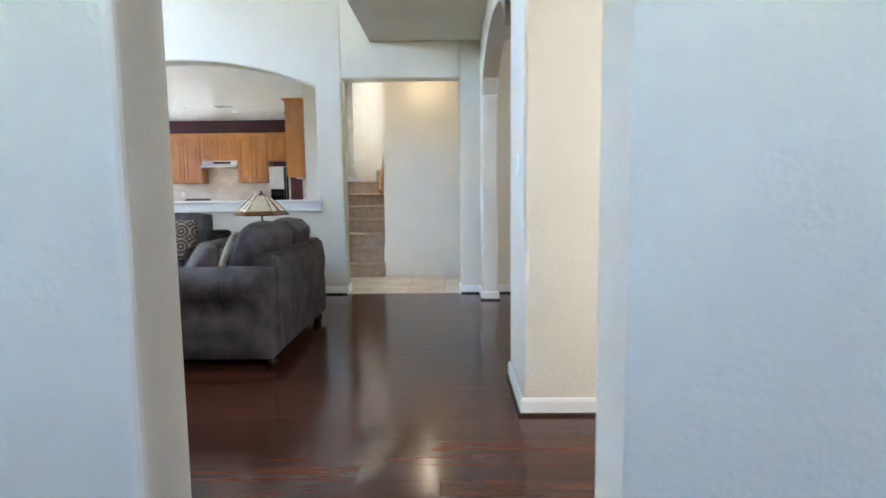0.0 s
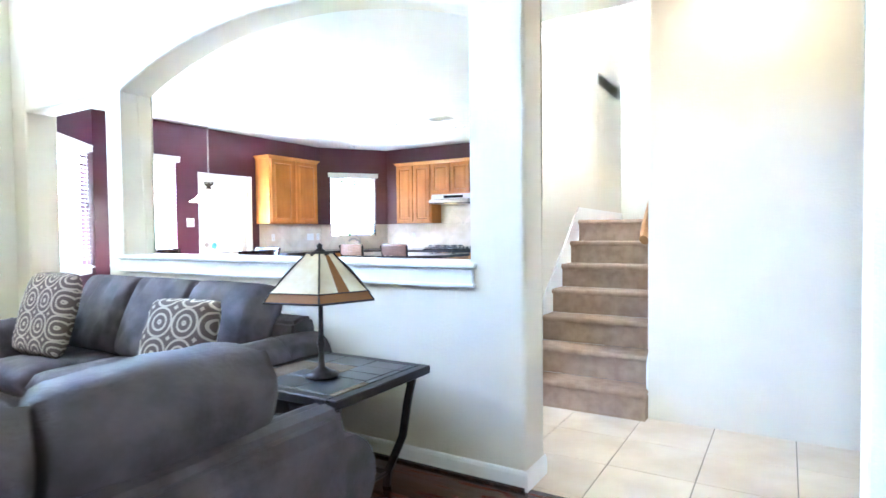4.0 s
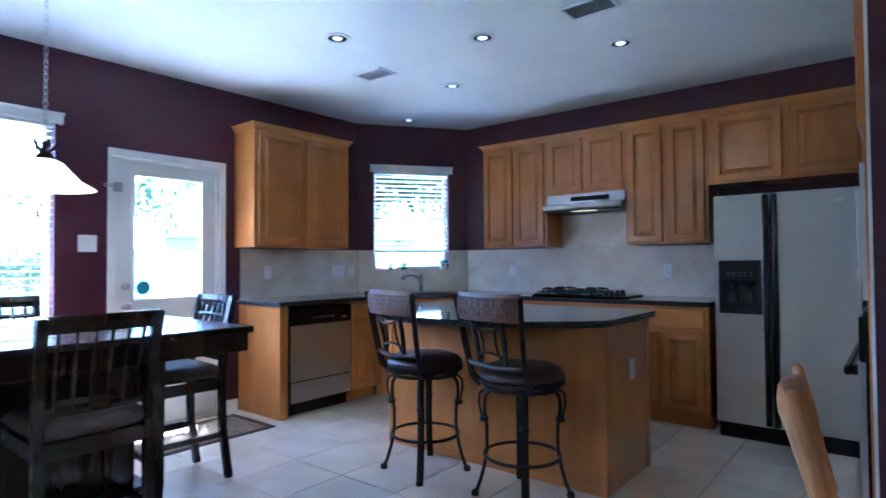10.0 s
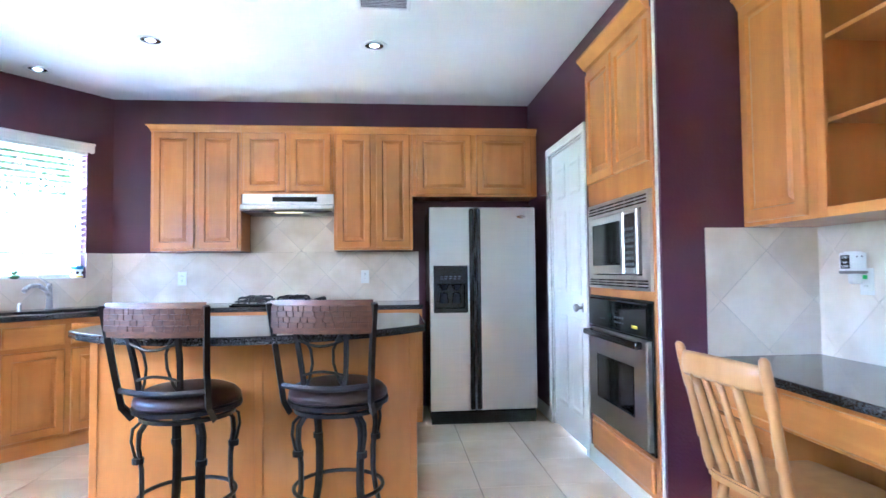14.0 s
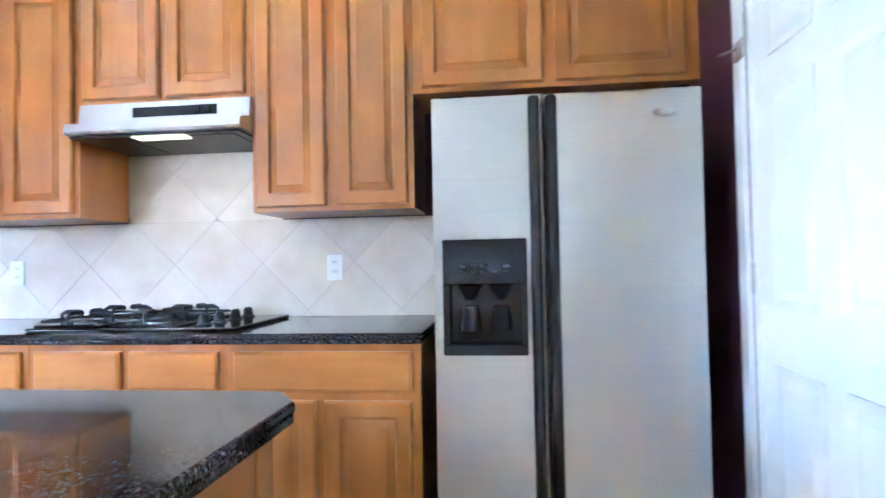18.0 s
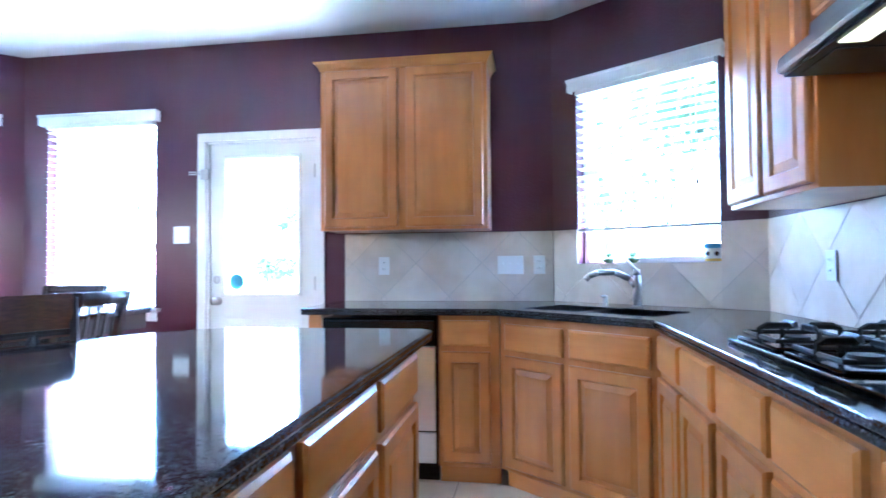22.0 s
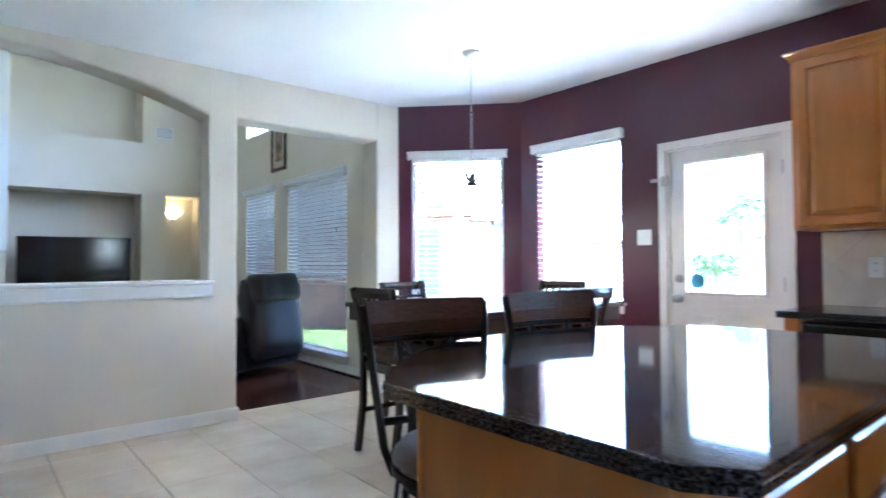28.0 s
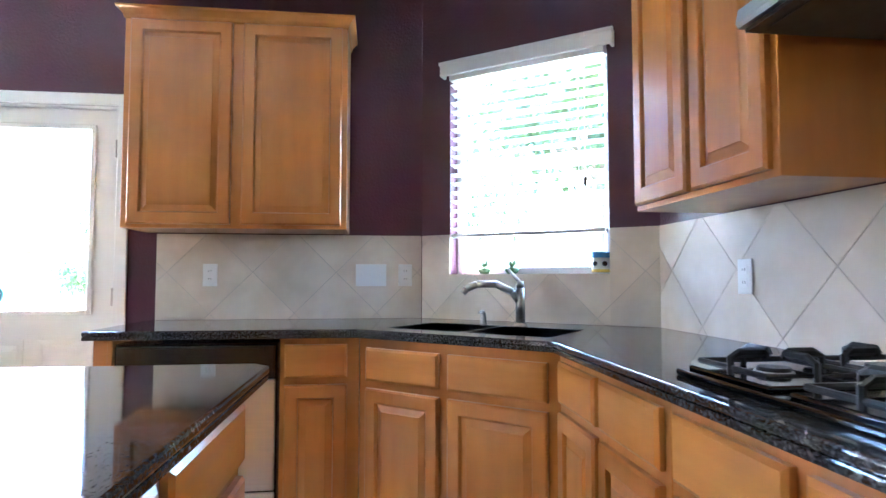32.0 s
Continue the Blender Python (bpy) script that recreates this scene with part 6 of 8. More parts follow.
def sofa(name, seats, w, label, loc, rz, seed):
    """A rolled-arm sofa that faces -y: skirted base, back frame, loose cushions, bun feet, nail heads along the arms."""
    s = thing(name, label, "sofa", loc, rz, "charcoal suede sofas")
    hw = w / 2
    part("base", B(-hw + 0.16, hw - 0.16, -0.42, 0.40, 0.09, 0.30, 0.025, 3), SUEDE, s)
    bm = bmesh.new()
    prof = [(0.22, 0.09), (0.47, 0.09), (0.47, 0.70), (0.45, 0.755), (0.38, 0.77), (0.30, 0.74)]
    a = [bm.verts.new((-hw + 0.10, y, z)) for y, z in prof]
    b = [bm.verts.new((hw - 0.10, y, z)) for y, z in prof]
    bm.faces.new(a)
    bm.faces.new(b[::-1])
    for k in range(len(prof)):
        j = (k + 1) % len(prof)
        bm.faces.new((a[k], a[j], b[j], b[k]))
    bmesh.ops.recalc_face_normals(bm, faces=bm.faces[:])
    bmesh.ops.bevel(bm, geom=bm.edges[:], offset=0.018, segments=2, affect="EDGES")
    part("back_frame", bm, SUEDE, s)
    for sx in (-1, 1):
        bm = roll_arm(0.90)
        bmesh.ops.transform(bm, verts=bm.verts[:], matrix=Matrix.Diagonal((sx, 1, 1, 1)))
        if sx < 0:
            bmesh.ops.reverse_faces(bm, faces=bm.faces[:])
        arm = part("arm", bm, SUEDE, s)
        arm.location = (sx * (hw - 0.13), 0.0, 0.085)
        for sm in arm.data.polygons:
            sm.use_smooth = len(sm.vertices) == 4
        for q in (-0.19, 0.15):
            pts = [(sx * (0.102 + d), q, z) for z, d in ((0.0, 0.036), (0.12, 0.052), (0.26, 0.037), (0.36, 0.007))] + [(sx * (0.035 + 0.137 * math.cos(t)), q, 0.465 + 0.137 * math.sin(t)) for t in [radians(-35 + 20 * k) for k in range(10)]]
            part("welt", tube(pts, 0.0035, 5), SUEDE, arm, "raised seam cord")
        nails = bmesh.new()
        for k in range(26):
            t = radians(-60 + k * 11)
            r = 0.115
            p = (sx * (0.035 + r * math.cos(t)), -0.452, 0.465 + r * math.sin(t)) if k < 24 else None
            if p:
                bmesh.ops.create_uvsphere(nails, u_segments=6, v_segments=4, radius=0.007, matrix=Matrix.Translation(p))
        for k in range(14):
            for xx in (sx * 0.125 - 0.0, -sx * 0.085):
                bmesh.ops.create_uvsphere(nails, u_segments=6, v_segments=4, radius=0.007, matrix=Matrix.Translation((xx, -0.452, 0.02 + k * 0.025)))
        tagged(part("nail_heads", nails, NAIL, arm, "row of brass nail heads"), kind="stuff")
    cw = (w - 0.50) / seats
    for k in range(seats):
        x = -w / 2 + 0.25 + cw * (k + 0.5)
        part("seat_cushion", cushion(cw - 0.012, 0.70, 0.20, seed + k, 0.72, crease=0.05), SUEDE, s, smooth=True).location = (x, -0.12, 0.385)
        c = part("back_cushion", cushion(cw + 0.02, 0.56, 0.29, seed + 10 + k, 0.55, 18, 18, crease=0.16), SUEDE, s, "slouchy loose back cushion", True)
        c.matrix_basis = pose(x, 0.215, 0.69, 66, 0, 0)
    for sx in (-1, 1):
        for y in (-0.40, 0.40):
            part("bun_foot", turned([(0.0, 0.0), (0.028, 0.002), (0.040, 0.02), (0.043, 0.045), (0.035, 0.066), (0.045, 0.078), (0.045, 0.09), (0.0, 0.092)], 16), ESPRESSO, s, "dark turned bun foot", True).location = (sx * (hw - 0.13), y, 0)
    return s


sofa("loveseat", 2, 1.58, "charcoal suede loveseat with rolled arms", (0.06, 3.95, 0), -90, 3)
sofa("sofa", 3, 2.30, "charcoal suede three-seat sofa against the half wall", (-1.82, 5.40, 0), 0, 40)

MEDAL = bpy.data.materials.new("medallion cushion cloth")
MEDAL.use_nodes = True


def medallion_cloth(m):
    """Rings of brown and grey on cream, laid in a grid over the cloth."""
    n, l = m.node_tree.nodes, m.node_tree.links
    p = n["Principled BSDF"]
    p.inputs["Roughness"].default_value = 0.9
    tc = n.new("ShaderNodeTexCoord")
    mp = n.new("ShaderNodeMapping")
    mp.inputs["Scale"].default_value = (6.3, 6.3, 0.0)
    l.new(tc.outputs["Object"], mp.inputs[0])
    fr = n.new("ShaderNodeVectorMath")
    fr.operation = "FRACTION"
    l.new(mp.outputs[0], fr.inputs[0])
    sb = n.new("ShaderNodeVectorMath")
    sb.operation = "SUBTRACT"
    sb.inputs[1].default_value = (0.5, 0.5, 0)
    l.new(fr.outputs[0], sb.inputs[0])
    ln = n.new("ShaderNodeVectorMath")
    ln.operation = "LENGTH"
    l.new(sb.outputs[0], ln.inputs[0])
    sn = n.new("ShaderNodeMath")
    sn.operation = "SINE"
    ml = n.new("ShaderNodeMath")
    ml.operation = "MULTIPLY"
    ml.inputs[1].default_value = 30.0
    l.new(ln.outputs["Value"], ml.inputs[0])
    l.new(ml.outputs[0], sn.inputs[0])
    r = n.new("ShaderNodeValToRGB")
    r.color_ramp.elements[0].position, r.color_ramp.elements[1].position = 0.35, 0.6
    r.color_ramp.elements[0].color, r.color_ramp.elements[1].color = (0.10, 0.078, 0.066, 1), (0.40, 0.34, 0.27, 1)
    l.new(sn.outputs[0], r.inputs[0])
    l.new(r.outputs[0], p.inputs["Base Color"])


medallion_cloth(MEDAL)
PALE = material("pale tufted cloth", (0.48, 0.43, 0.38), 0.9, second=(0.30, 0.26, 0.23), size=(35, 35, 35), detail=3.0)
for nm, lb, mt, w, m in (("throw_pillow", "square medallion patterned throw pillow on the sofa", MEDAL, 0.54, pose(-2.50, 5.25, 0.735, 74, 0, 2)),
                         ("throw_pillow", "medallion patterned throw pillow on the sofa", MEDAL, 0.44, pose(-1.12, 5.24, 0.69, 70, 0, 12)),
                         ("throw_pillow", "charcoal suede throw pillow on the loveseat", SUEDE, 0.42, pose(-0.11, 3.52, 0.62, 62, 0, -58)),
                         ("throw_pillow", "pale patterned throw pillow on the loveseat", PALE, 0.40, pose(-0.14, 4.45, 0.66, 62, 0, -110))):
    ob = tagged(part(nm, cushion(w, w, 0.15, 9, 0.25, 16, 16, 0.06), mt, smooth=True), lb, "pillow")
    ob.matrix_world = m

SLATE = material("mottled slate blue tile", (0.022, 0.028, 0.036), 0.32, second=(0.07, 0.075, 0.08), size=(4, 4, 4), detail=7.0, vary=0.45)
TAN = material("tan slate tile", (0.26, 0.20, 0.13), 0.25, second=(0.18, 0.15, 0.11), size=(5, 5, 5), detail=7.0)


def slate_table(name, label, cx, cy, hx, hy, h, seed):
    """A black iron table with a mosaic slate top, bowed legs and a slatted lower shelf."""
    t = thing(name, label, "table", (cx, cy, 0))
    part("rim", frame_bar(bmesh.new(), hx * 2, 0, hy * 2, 0, 0.04, 0.05), IRON, t).matrix_basis = pose(-hx, -hy, h, -90)
    part("bed", B(-hx + 0.04, hx - 0.04, -hy + 0.04, hy - 0.04, h - 0.03, h - 0.008), IRON, t)
    rnd = random.Random(seed)
    x = -hx + 0.052
    while x < hx - 0.06:
        w = min(rnd.choice((0.14, 0.2, 0.27)), hx - 0.052 - x)
        y = -hy + 0.052
        while y < hy - 0.06:
            d = min(rnd.choice((0.11, 0.16, 0.24)), hy - 0.052 - y)
            if d > 0.02 and w > 0.02:
                part("slate_tile", B(x + 0.002, x + w - 0.002, y + 0.002, y + d - 0.002, h - 0.008, h + 0.001 + rnd.random() * 0.002, 0.0015), TAN if rnd.random() < 0.15 else SLATE, t)
            y += d
        x += w
    for sx in (-1, 1):
        for sy in (-1, 1):
            p = [(sx * (hx - 0.06), sy * (hy - 0.06), h - 0.03), (sx * (hx - 0.075), sy * (hy - 0.09), h * 0.72), (sx * (hx - 0.10), sy * (hy - 0.10), h * 0.42), (sx * (hx - 0.165), sy * (hy - 0.135), 0.07), (sx * (hx - 0.17), sy * (hy - 0.14), 0.0)]
            part("leg", tube(p, 0.021, 6), IRON, t)
    ax, ay = hx - 0.165, hy - 0.135
    for sy in (-1, 1):
        part("shelf_rail", B(-ax, ax, sy * ay - 0.012, sy * ay + 0.012, 0.05, 0.08, 0.003), IRON, t)
    n = max(4, int(ax * 2 / 0.075))
    for k in range(n + 1):
        xx = -ax + 2 * ax * k / n
        part("shelf_bar", B(xx - 0.010, xx + 0.010, -ay, ay, 0.058, 0.073, 0.003), IRON, t)


slate_table("coffee_table", "black iron coffee table with a mosaic slate top on the rug", -1.55, 3.50, 0.56, 0.33, 0.47, 2)
slate_table("end_table", "black iron end table with a slate top holding the lamp", -0.29, 5.46, 0.34, 0.34, 0.58, 8)


def table_lamp():
    l = thing("table_lamp", "stained glass table lamp on the end table", "table lamp", (-0.26, 5.37, 0.582))
    l.scale = (0.88, 0.88, 0.95)
    part("stem", turned([(0.0, 0.0), (0.085, 0.002), (0.088, 0.015), (0.05, 0.03), (0.018, 0.05), (0.013, 0.12), (0.02, 0.16), (0.013, 0.2), (0.011, 0.40), (0.0, 0.41)], 20), IRON, l, smooth=True)
    glass = material("cream stained glass", (0.62, 0.55, 0.42), 0.25, second=(0.52, 0.42, 0.28), size=(9, 9, 9), detail=3.0)
    amb = material("amber stained glass", (0.22, 0.10, 0.035), 0.25)
    z0, z1, r0, r1 = 0.375, 0.585, 0.30, 0.075
    for k in range(6):
        a0, a1 = radians(60 * k + 12), radians(60 * k + 72)

        def pt(a, u, lift=0.0):
            q = radians(60) / 2
            r = (r0 + (r1 - r0) * u) + lift
            return Vector((r * math.cos(a), r * math.sin(a), z0 + (z1 - z0) * u ** 0.85 + lift))
        for u0, u1, v0, v1, mt in ((0.0, 0.14, 0, 1, amb), (0.14, 1.0, 0.0, 0.38, glass), (0.14, 1.0, 0.38, 0.62, amb if k % 2 else glass), (0.14, 1.0, 0.62, 1.0, glass)):
            bm = bmesh.new()
            A = lambda u, v, d: pt(a0, u, d).lerp(pt(a1, u, d), v)
            lo = [bm.verts.new(A(u, v, 0.0)) for u, v in ((u0, v0), (u0, v1), (u1, v1), (u1, v0))]
            hi = [bm.verts.new(A(u, v, 0.004)) for u, v in ((u0, v0), (u0, v1), (u1, v1), (u1, v0))]
            bm.faces.new(lo[::-1])
            bm.faces.new(hi)
            for i in range(4):
                bm.faces.new((lo[i], lo[(i + 1) % 4], hi[(i + 1) % 4], hi[i]))
            bmesh.ops.recalc_face_normals(bm, faces=bm.faces[:])
            part("glass_panel", bm, mt, l)
        part("came", tube([pt(a0, 0, 0.004), pt(a0, 0.5, 0.004), pt(a0, 1, 0.004)], 0.005, 5), IRON, l)
        part("came", tube([pt(a0, 0.0, 0.003), pt(a1, 0.0, 0.003)], 0.005, 5), IRON, l)
        part("came", tube([pt(a0, 0.14, 0.004), pt(a1, 0.14, 0.004)], 0.003, 5), IRON, l)
    part("finial", turned([(0.078, 0.58), (0.07, 0.592), (0.03, 0.60), (0.012, 0.615), (0.016, 0.628), (0.0, 0.64)], 14), IRON, l, smooth=True)


table_lamp()

RUG = bpy.data.materials.new("swirl patterned rug")
RUG.use_nodes = True


def rug_cloth(m):
    """Broad sweeping arcs of cream, taupe, teal and brown with dark outlines, and a deep pile."""
    n, l = m.node_tree.nodes, m.node_tree.links
    p = n["Principled BSDF"]
    p.inputs["Roughness"].default_value = 1.0
    tc = n.new("ShaderNodeTexCoord")

    def sweep(cx, cy, stretch, stops):
        """Rings about a far centre, coloured by their radius."""
        mp = n.new("ShaderNodeMapping")
        mp.inputs["Location"].default_value, mp.inputs["Scale"].default_value = (-cx, -cy * stretch, 0), (1.0, stretch, 0.0)
        l.new(tc.outputs["Object"], mp.inputs[0])
        ln = n.new("ShaderNodeVectorMath")
        ln.operation = "LENGTH"
        l.new(mp.outputs[0], ln.inputs[0])
        sc = n.new("ShaderNodeMath")
        sc.operation = "MULTIPLY"
        sc.inputs[1].default_value = 0.2
        l.new(ln.outputs["Value"], sc.inputs[0])
        r = n.new("ShaderNodeValToRGB")
        r.color_ramp.interpolation = "CONSTANT"
        e = r.color_ramp.elements
        for k, (pos, col) in enumerate(stops):
            q = e[k] if k < 2 else e.new(pos / 5)
            q.position, q.color = pos / 5, (*col, 1)
        l.new(sc.outputs[0], r.inputs[0])
        return r

    cream, taupe, brown, teal, line = (0.36, 0.32, 0.26), (0.13, 0.105, 0.088), (0.062, 0.046, 0.038), (0.15, 0.18, 0.165), (0.03, 0.023, 0.018)
    one = sweep(1.4, -3.6, 1.0, ((0.0, taupe), (3.05, teal), (3.08, cream), (3.40, line), (3.425, cream), (3.72, taupe), (4.03, cream), (4.07, teal), (4.38, brown), (4.46, cream), (4.72, taupe)))
    two = sweep(-2.6, 2.2, 1.35, ((0.0, taupe), (0.9, cream), (1.6, line), (1.63, brown), (2.2, teal), (2.5, line), (2.53, cream), (3.2, taupe), (3.6, cream)))
    pick = sweep(-3.9, 0.5, 1.0, ((0.0, (1, 1, 1)), (4.25, (0, 0, 0))))
    mx = n.new("ShaderNodeMix")
    mx.data_type = "RGBA"
    l.new(pick.outputs[0], mx.inputs[0])
    l.new(one.outputs[0], mx.inputs[6])
    l.new(two.outputs[0], mx.inputs[7])
    l.new(mx.outputs[2], p.inputs["Base Color"])
    ns = n.new("ShaderNodeTexNoise")
    ns.inputs["Scale"].default_value = 260.0
    l.new(tc.outputs["Object"], ns.inputs[0])
    b = n.new("ShaderNodeBump")
    b.inputs["Strength"].default_value, b.inputs["Distance"].default_value = 0.8, 0.01
    l.new(ns.outputs[0], b.inputs["Height"])
    l.new(b.outputs[0], p.inputs["Normal"])


rug_cloth(RUG)
rg = thing("area_rug", "cream and brown swirl patterned area rug on the hardwood", "rug", (-2.15, 3.2, 0))
part("rug_field", B(-1.63, 1.63, -1.55, 1.2, 0.0005, 0.014, 0.004), RUG, rg)
EDGE = material("dark rug binding", (0.05, 0.036, 0.03), 0.95)
for c in ((-1.645, -1.63, -1.565, 1.215), (1.63, 1.645, -1.565, 1.215), (-1.63, 1.63, -1.565, -1.55), (-1.63, 1.63, 1.2, 1.215)):
    part("binding", B(*c, 0.0005, 0.013, 0.002), EDGE, rg)


def recliner():
    r = thing("recliner", "black leather recliner chair by the windows", "recliner", (-3.90, 4.12, 0), -160)
    blk = material("black leather", (0.012, 0.011, 0.013), 0.45, second=(0.02, 0.018, 0.021), size=(7, 7, 7), bump=0.15, bump_size=(120, 120, 120))
    part("base", B(-0.36, 0.36, -0.36, 0.36, 0.04, 0.30, 0.04, 3), blk, r)
    part("seat", cushion(0.56, 0.62, 0.24, 61, 0.7), blk, r, smooth=True).location = (0, 0.08, 0.40)
    for sx in (-1, 1):
        part("arm", cushion(0.86, 0.24, 0.34, 62, 0.6), blk, r, smooth=True).matrix_basis = pose(sx * 0.40, 0.02, 0.47, 0, 0, 90)
        part("arm_side", B(sx * 0.40 - 0.10, sx * 0.40 + 0.10, -0.38, 0.38, 0.05, 0.46, 0.05, 3), blk, r)
    part("backrest", cushion(0.66, 0.56, 0.30, 63, 0.6), blk, r, smooth=True).matrix_basis = pose(0, -0.36, 0.66, 76, 0, 0)
    part("headrest", cushion(0.66, 0.34, 0.30, 64, 0.55), blk, r, smooth=True).matrix_basis = pose(0, -0.46, 0.93, 76, 0, 0)
    part("back_shell", cushion(0.74, 0.92, 0.30, 66, 0.45), blk, r, smooth=True).matrix_basis = pose(0, -0.44, 0.60, 77, 0, 0)
    part("footrest", cushion(0.58, 0.34, 0.16, 65, 0.6), blk, r, smooth=True).matrix_basis = pose(0, 0.42, 0.30, 70, 0, 0)


recliner()


# ---- fireplace wall ----
def fireplace():
    f = thing("fireplace_mantel", "white painted fireplace mantel and panelled surround", "fireplace", (0, YS, 0), 180)
    # local x is world -x; the surround spans world x -1.76 to 0.5
    part("shelf", B(-0.5, 1.77, -0.24, -0.001, 1.36, 1.40, 0.006, 2), TRIM, f)
    part("cornice", B(-0.46, 1.73, -0.19, -0.001, 1.325, 1.36, 0.012, 2), TRIM, f)
    part("cornice", B(-0.43, 1.70, -0.14, -0.001, 1.28, 1.325, 0.012, 2), TRIM, f)
    part("frieze", B(-0.40, 1.66, -0.09, -0.001, 1.02, 1.28, 0.004), TRIM, f)
    part("frieze_panel", loops_mesh(1.26, 0.14, [(0, -0.091), (0, -0.104), (0.02, -0.10), (0.03, -0.094)], 0.0, 1.06), TRIM, f)
    for a, b in ((-0.40, -0.12), (1.38, 1.66)):
        part("pilaster", B(a, b, -0.10, -0.001, 0.0, 1.02, 0.004), TRIM, f)
    part("firebox", B(-0.12, 1.38, -0.03, -0.001, 0.0, 1.02), BLACK, f, "dark firebox opening")
    p = setting("chimney_pilaster", B(-1.87, -1.515, YS + 0.001, YS + 0.05, 1.41, LZ - 0.01, 0.004), TRIM, "white pilaster above the mantel", "trim")
    c = thing("wall_clock", "round wall clock with a dark rim and roman numerals", "clock", (-0.68, YS + 0.001, 2.12), 180)
    rim = turned([(0.225, 0.0), (0.285, 0.0), (0.29, 0.02), (0.27, 0.04), (0.24, 0.035), (0.225, 0.02)], 40)
    rim.faces.ensure_lookup_table()
    rot = (radians(90), 0, 0)
    part("rim", rim, ESPRESSO, c, smooth=True).rotation_euler = rot
    part("dial", turned([(0.0, 0.012), (0.235, 0.012), (0.235, 0.002), (0.0, 0.002)], 40), material("aged paper dial", (0.42, 0.37, 0.28), 0.7, second=(0.34, 0.29, 0.21), size=(9, 9, 9)), c).rotation_euler = rot
    for k, s in enumerate(("XII", "I", "II", "III", "IV", "V", "VI", "VII", "VIII", "IX", "X", "XI")):
        cu = bpy.data.curves.new("numeral", "FONT")
        cu.body, cu.size, cu.align_x, cu.align_y, cu.extrude = s, 0.062, "CENTER", "CENTER", 0.0005
        cu.materials.append(BLACK)
        o = new("numeral", cu)
        o.parent = c
        a = -radians(30 * k)
        o.matrix_basis = pose(0.175 * math.sin(-a), -0.0135, 0.175 * math.cos(a), 90, 0, 0) @ Matrix.Rotation(a, 4, "Z")
    for ang, ln, w in ((215, 0.17, 0.008), (315, 0.11, 0.012)):
        part("hand", B(-w / 2, w / 2, -0.017, -0.0145, -0.03, ln), BLACK, c).rotation_euler = (0, radians(ang), 0)
    tv = thing("television", "large flat black television standing in the niche", "television", (-2.725, YS - 0.16, 0.551), 180)
    part("screen", B(-0.72, 0.72, -0.026, -0.022, 0.20, 1.05), material("dark screen glass", (0.006, 0.006, 0.008), 0.12), tv)
    part("bezel", B(-0.74, 0.74, -0.021, 0.03, 0.17, 1.08, 0.006, 2), BLACK, tv)
    part("stand_neck", B(-0.08, 0.08, 0.0, 0.03, 0.01, 0.17), BLACK, tv)
    part("stand_foot", B(-0.32, 0.32, -0.12, 0.14, 0.0, 0.018, 0.005, 2), BLACK, tv)
    v = thing("wall_vent", "white louvred wall air vent", "air vent", (-3.79, YS + 0.001, 3.27), 180)
    part("frame", frame_bar(bmesh.new(), 0.26, 0, 0.20, -0.012, -0.0, 0.022), RIM, v)
    part("backing", B(0.02, 0.24, -0.004, -0.001, 0.02, 0.18), BLACK, v)
    for k in range(9):
        part("slat", B(0.022 + k * 0.0235, 0.032 + k * 0.0235, -0.010, -0.0045, 0.022, 0.178), RIM, v)
    s = thing("wall_sconce", "lit amber glass wall sconce in the niche", "wall lamp", (-4.20, -0.033, 2.03), 180)
    bm = bmesh.new()
    prof = [(0.0, -0.05), (0.03, -0.04), (0.10, 0.02), (0.135, 0.065), (0.145, 0.075), (0.13, 0.075), (0.07, 0.03), (0.0, -0.02)]
    k = 14
    rings = [[bm.verts.new((r * math.cos(math.pi * j / k), -0.004 - r * math.sin(math.pi * j / k), z)) for j in range(k + 1)] for r, z in prof]
    for a, b in zip(rings, rings[1:]):
        for j in range(k):
            bm.faces.new((a[j], a[j + 1], b[j + 1], b[j]))
    bmesh.ops.remove_doubles(bm, verts=bm.verts[:], dist=1e-5)
    bmesh.ops.recalc_face_normals(bm, faces=bm.faces[:])
    part("bowl", bm, material("lit sconce glass", (0.9, 0.75, 0.45), 0.4, emit=(1.0, 0.80, 0.42), strength=0.075), s, "glowing glass bowl", True)
    part("bracket", B(-0.03, 0.03, -0.02, -0.001, -0.06, 0.0, 0.004), IRON, s)
    lamp("sconce_bulb", "POINT", pose(-4.20, 0.07, 2.12), 0.045, (1.0, 0.72, 0.36), radius=0.03)


fireplace()
pc = thing("framed_picture", "dark framed picture hung high beside the windows", "picture", (XLW, 3.27, 2.43), 90)
part("frame", frame_bar(bmesh.new(), 0.44, 0, 0.72, -0.03, -0.001, 0.045), ESPRESSO, pc)
part("mat", B(0.045, 0.395, -0.012, -0.002, 0.045, 0.675), material("cream picture mat", (0.5, 0.45, 0.36), 0.8), pc)
part("print", B(0.11, 0.33, -0.0135, -0.0121, 0.13, 0.59), material("faded print", (0.14, 0.10, 0.08), 0.7, second=(0.35, 0.27, 0.2), size=(9, 9, 9)), pc)
sn = thing("motion_sensor", "small white sensor on the living room wall", "sensor", (XLW, 5.42, 2.62), 90)
part("body", B(-0.03, 0.03, -0.03, -0.001, -0.045, 0.045, 0.01, 2), WHITE, sn)
part("eye", B(-0.018, 0.018, -0.034, -0.0305, -0.015, 0.015, 0.003), material("blue grey lens", (0.25, 0.30, 0.36), 0.3), sn)
dm = thing("door_mat", "tan and brown bordered mat inside the back door", "mat", (-4.97, 8.9, 0), 90)
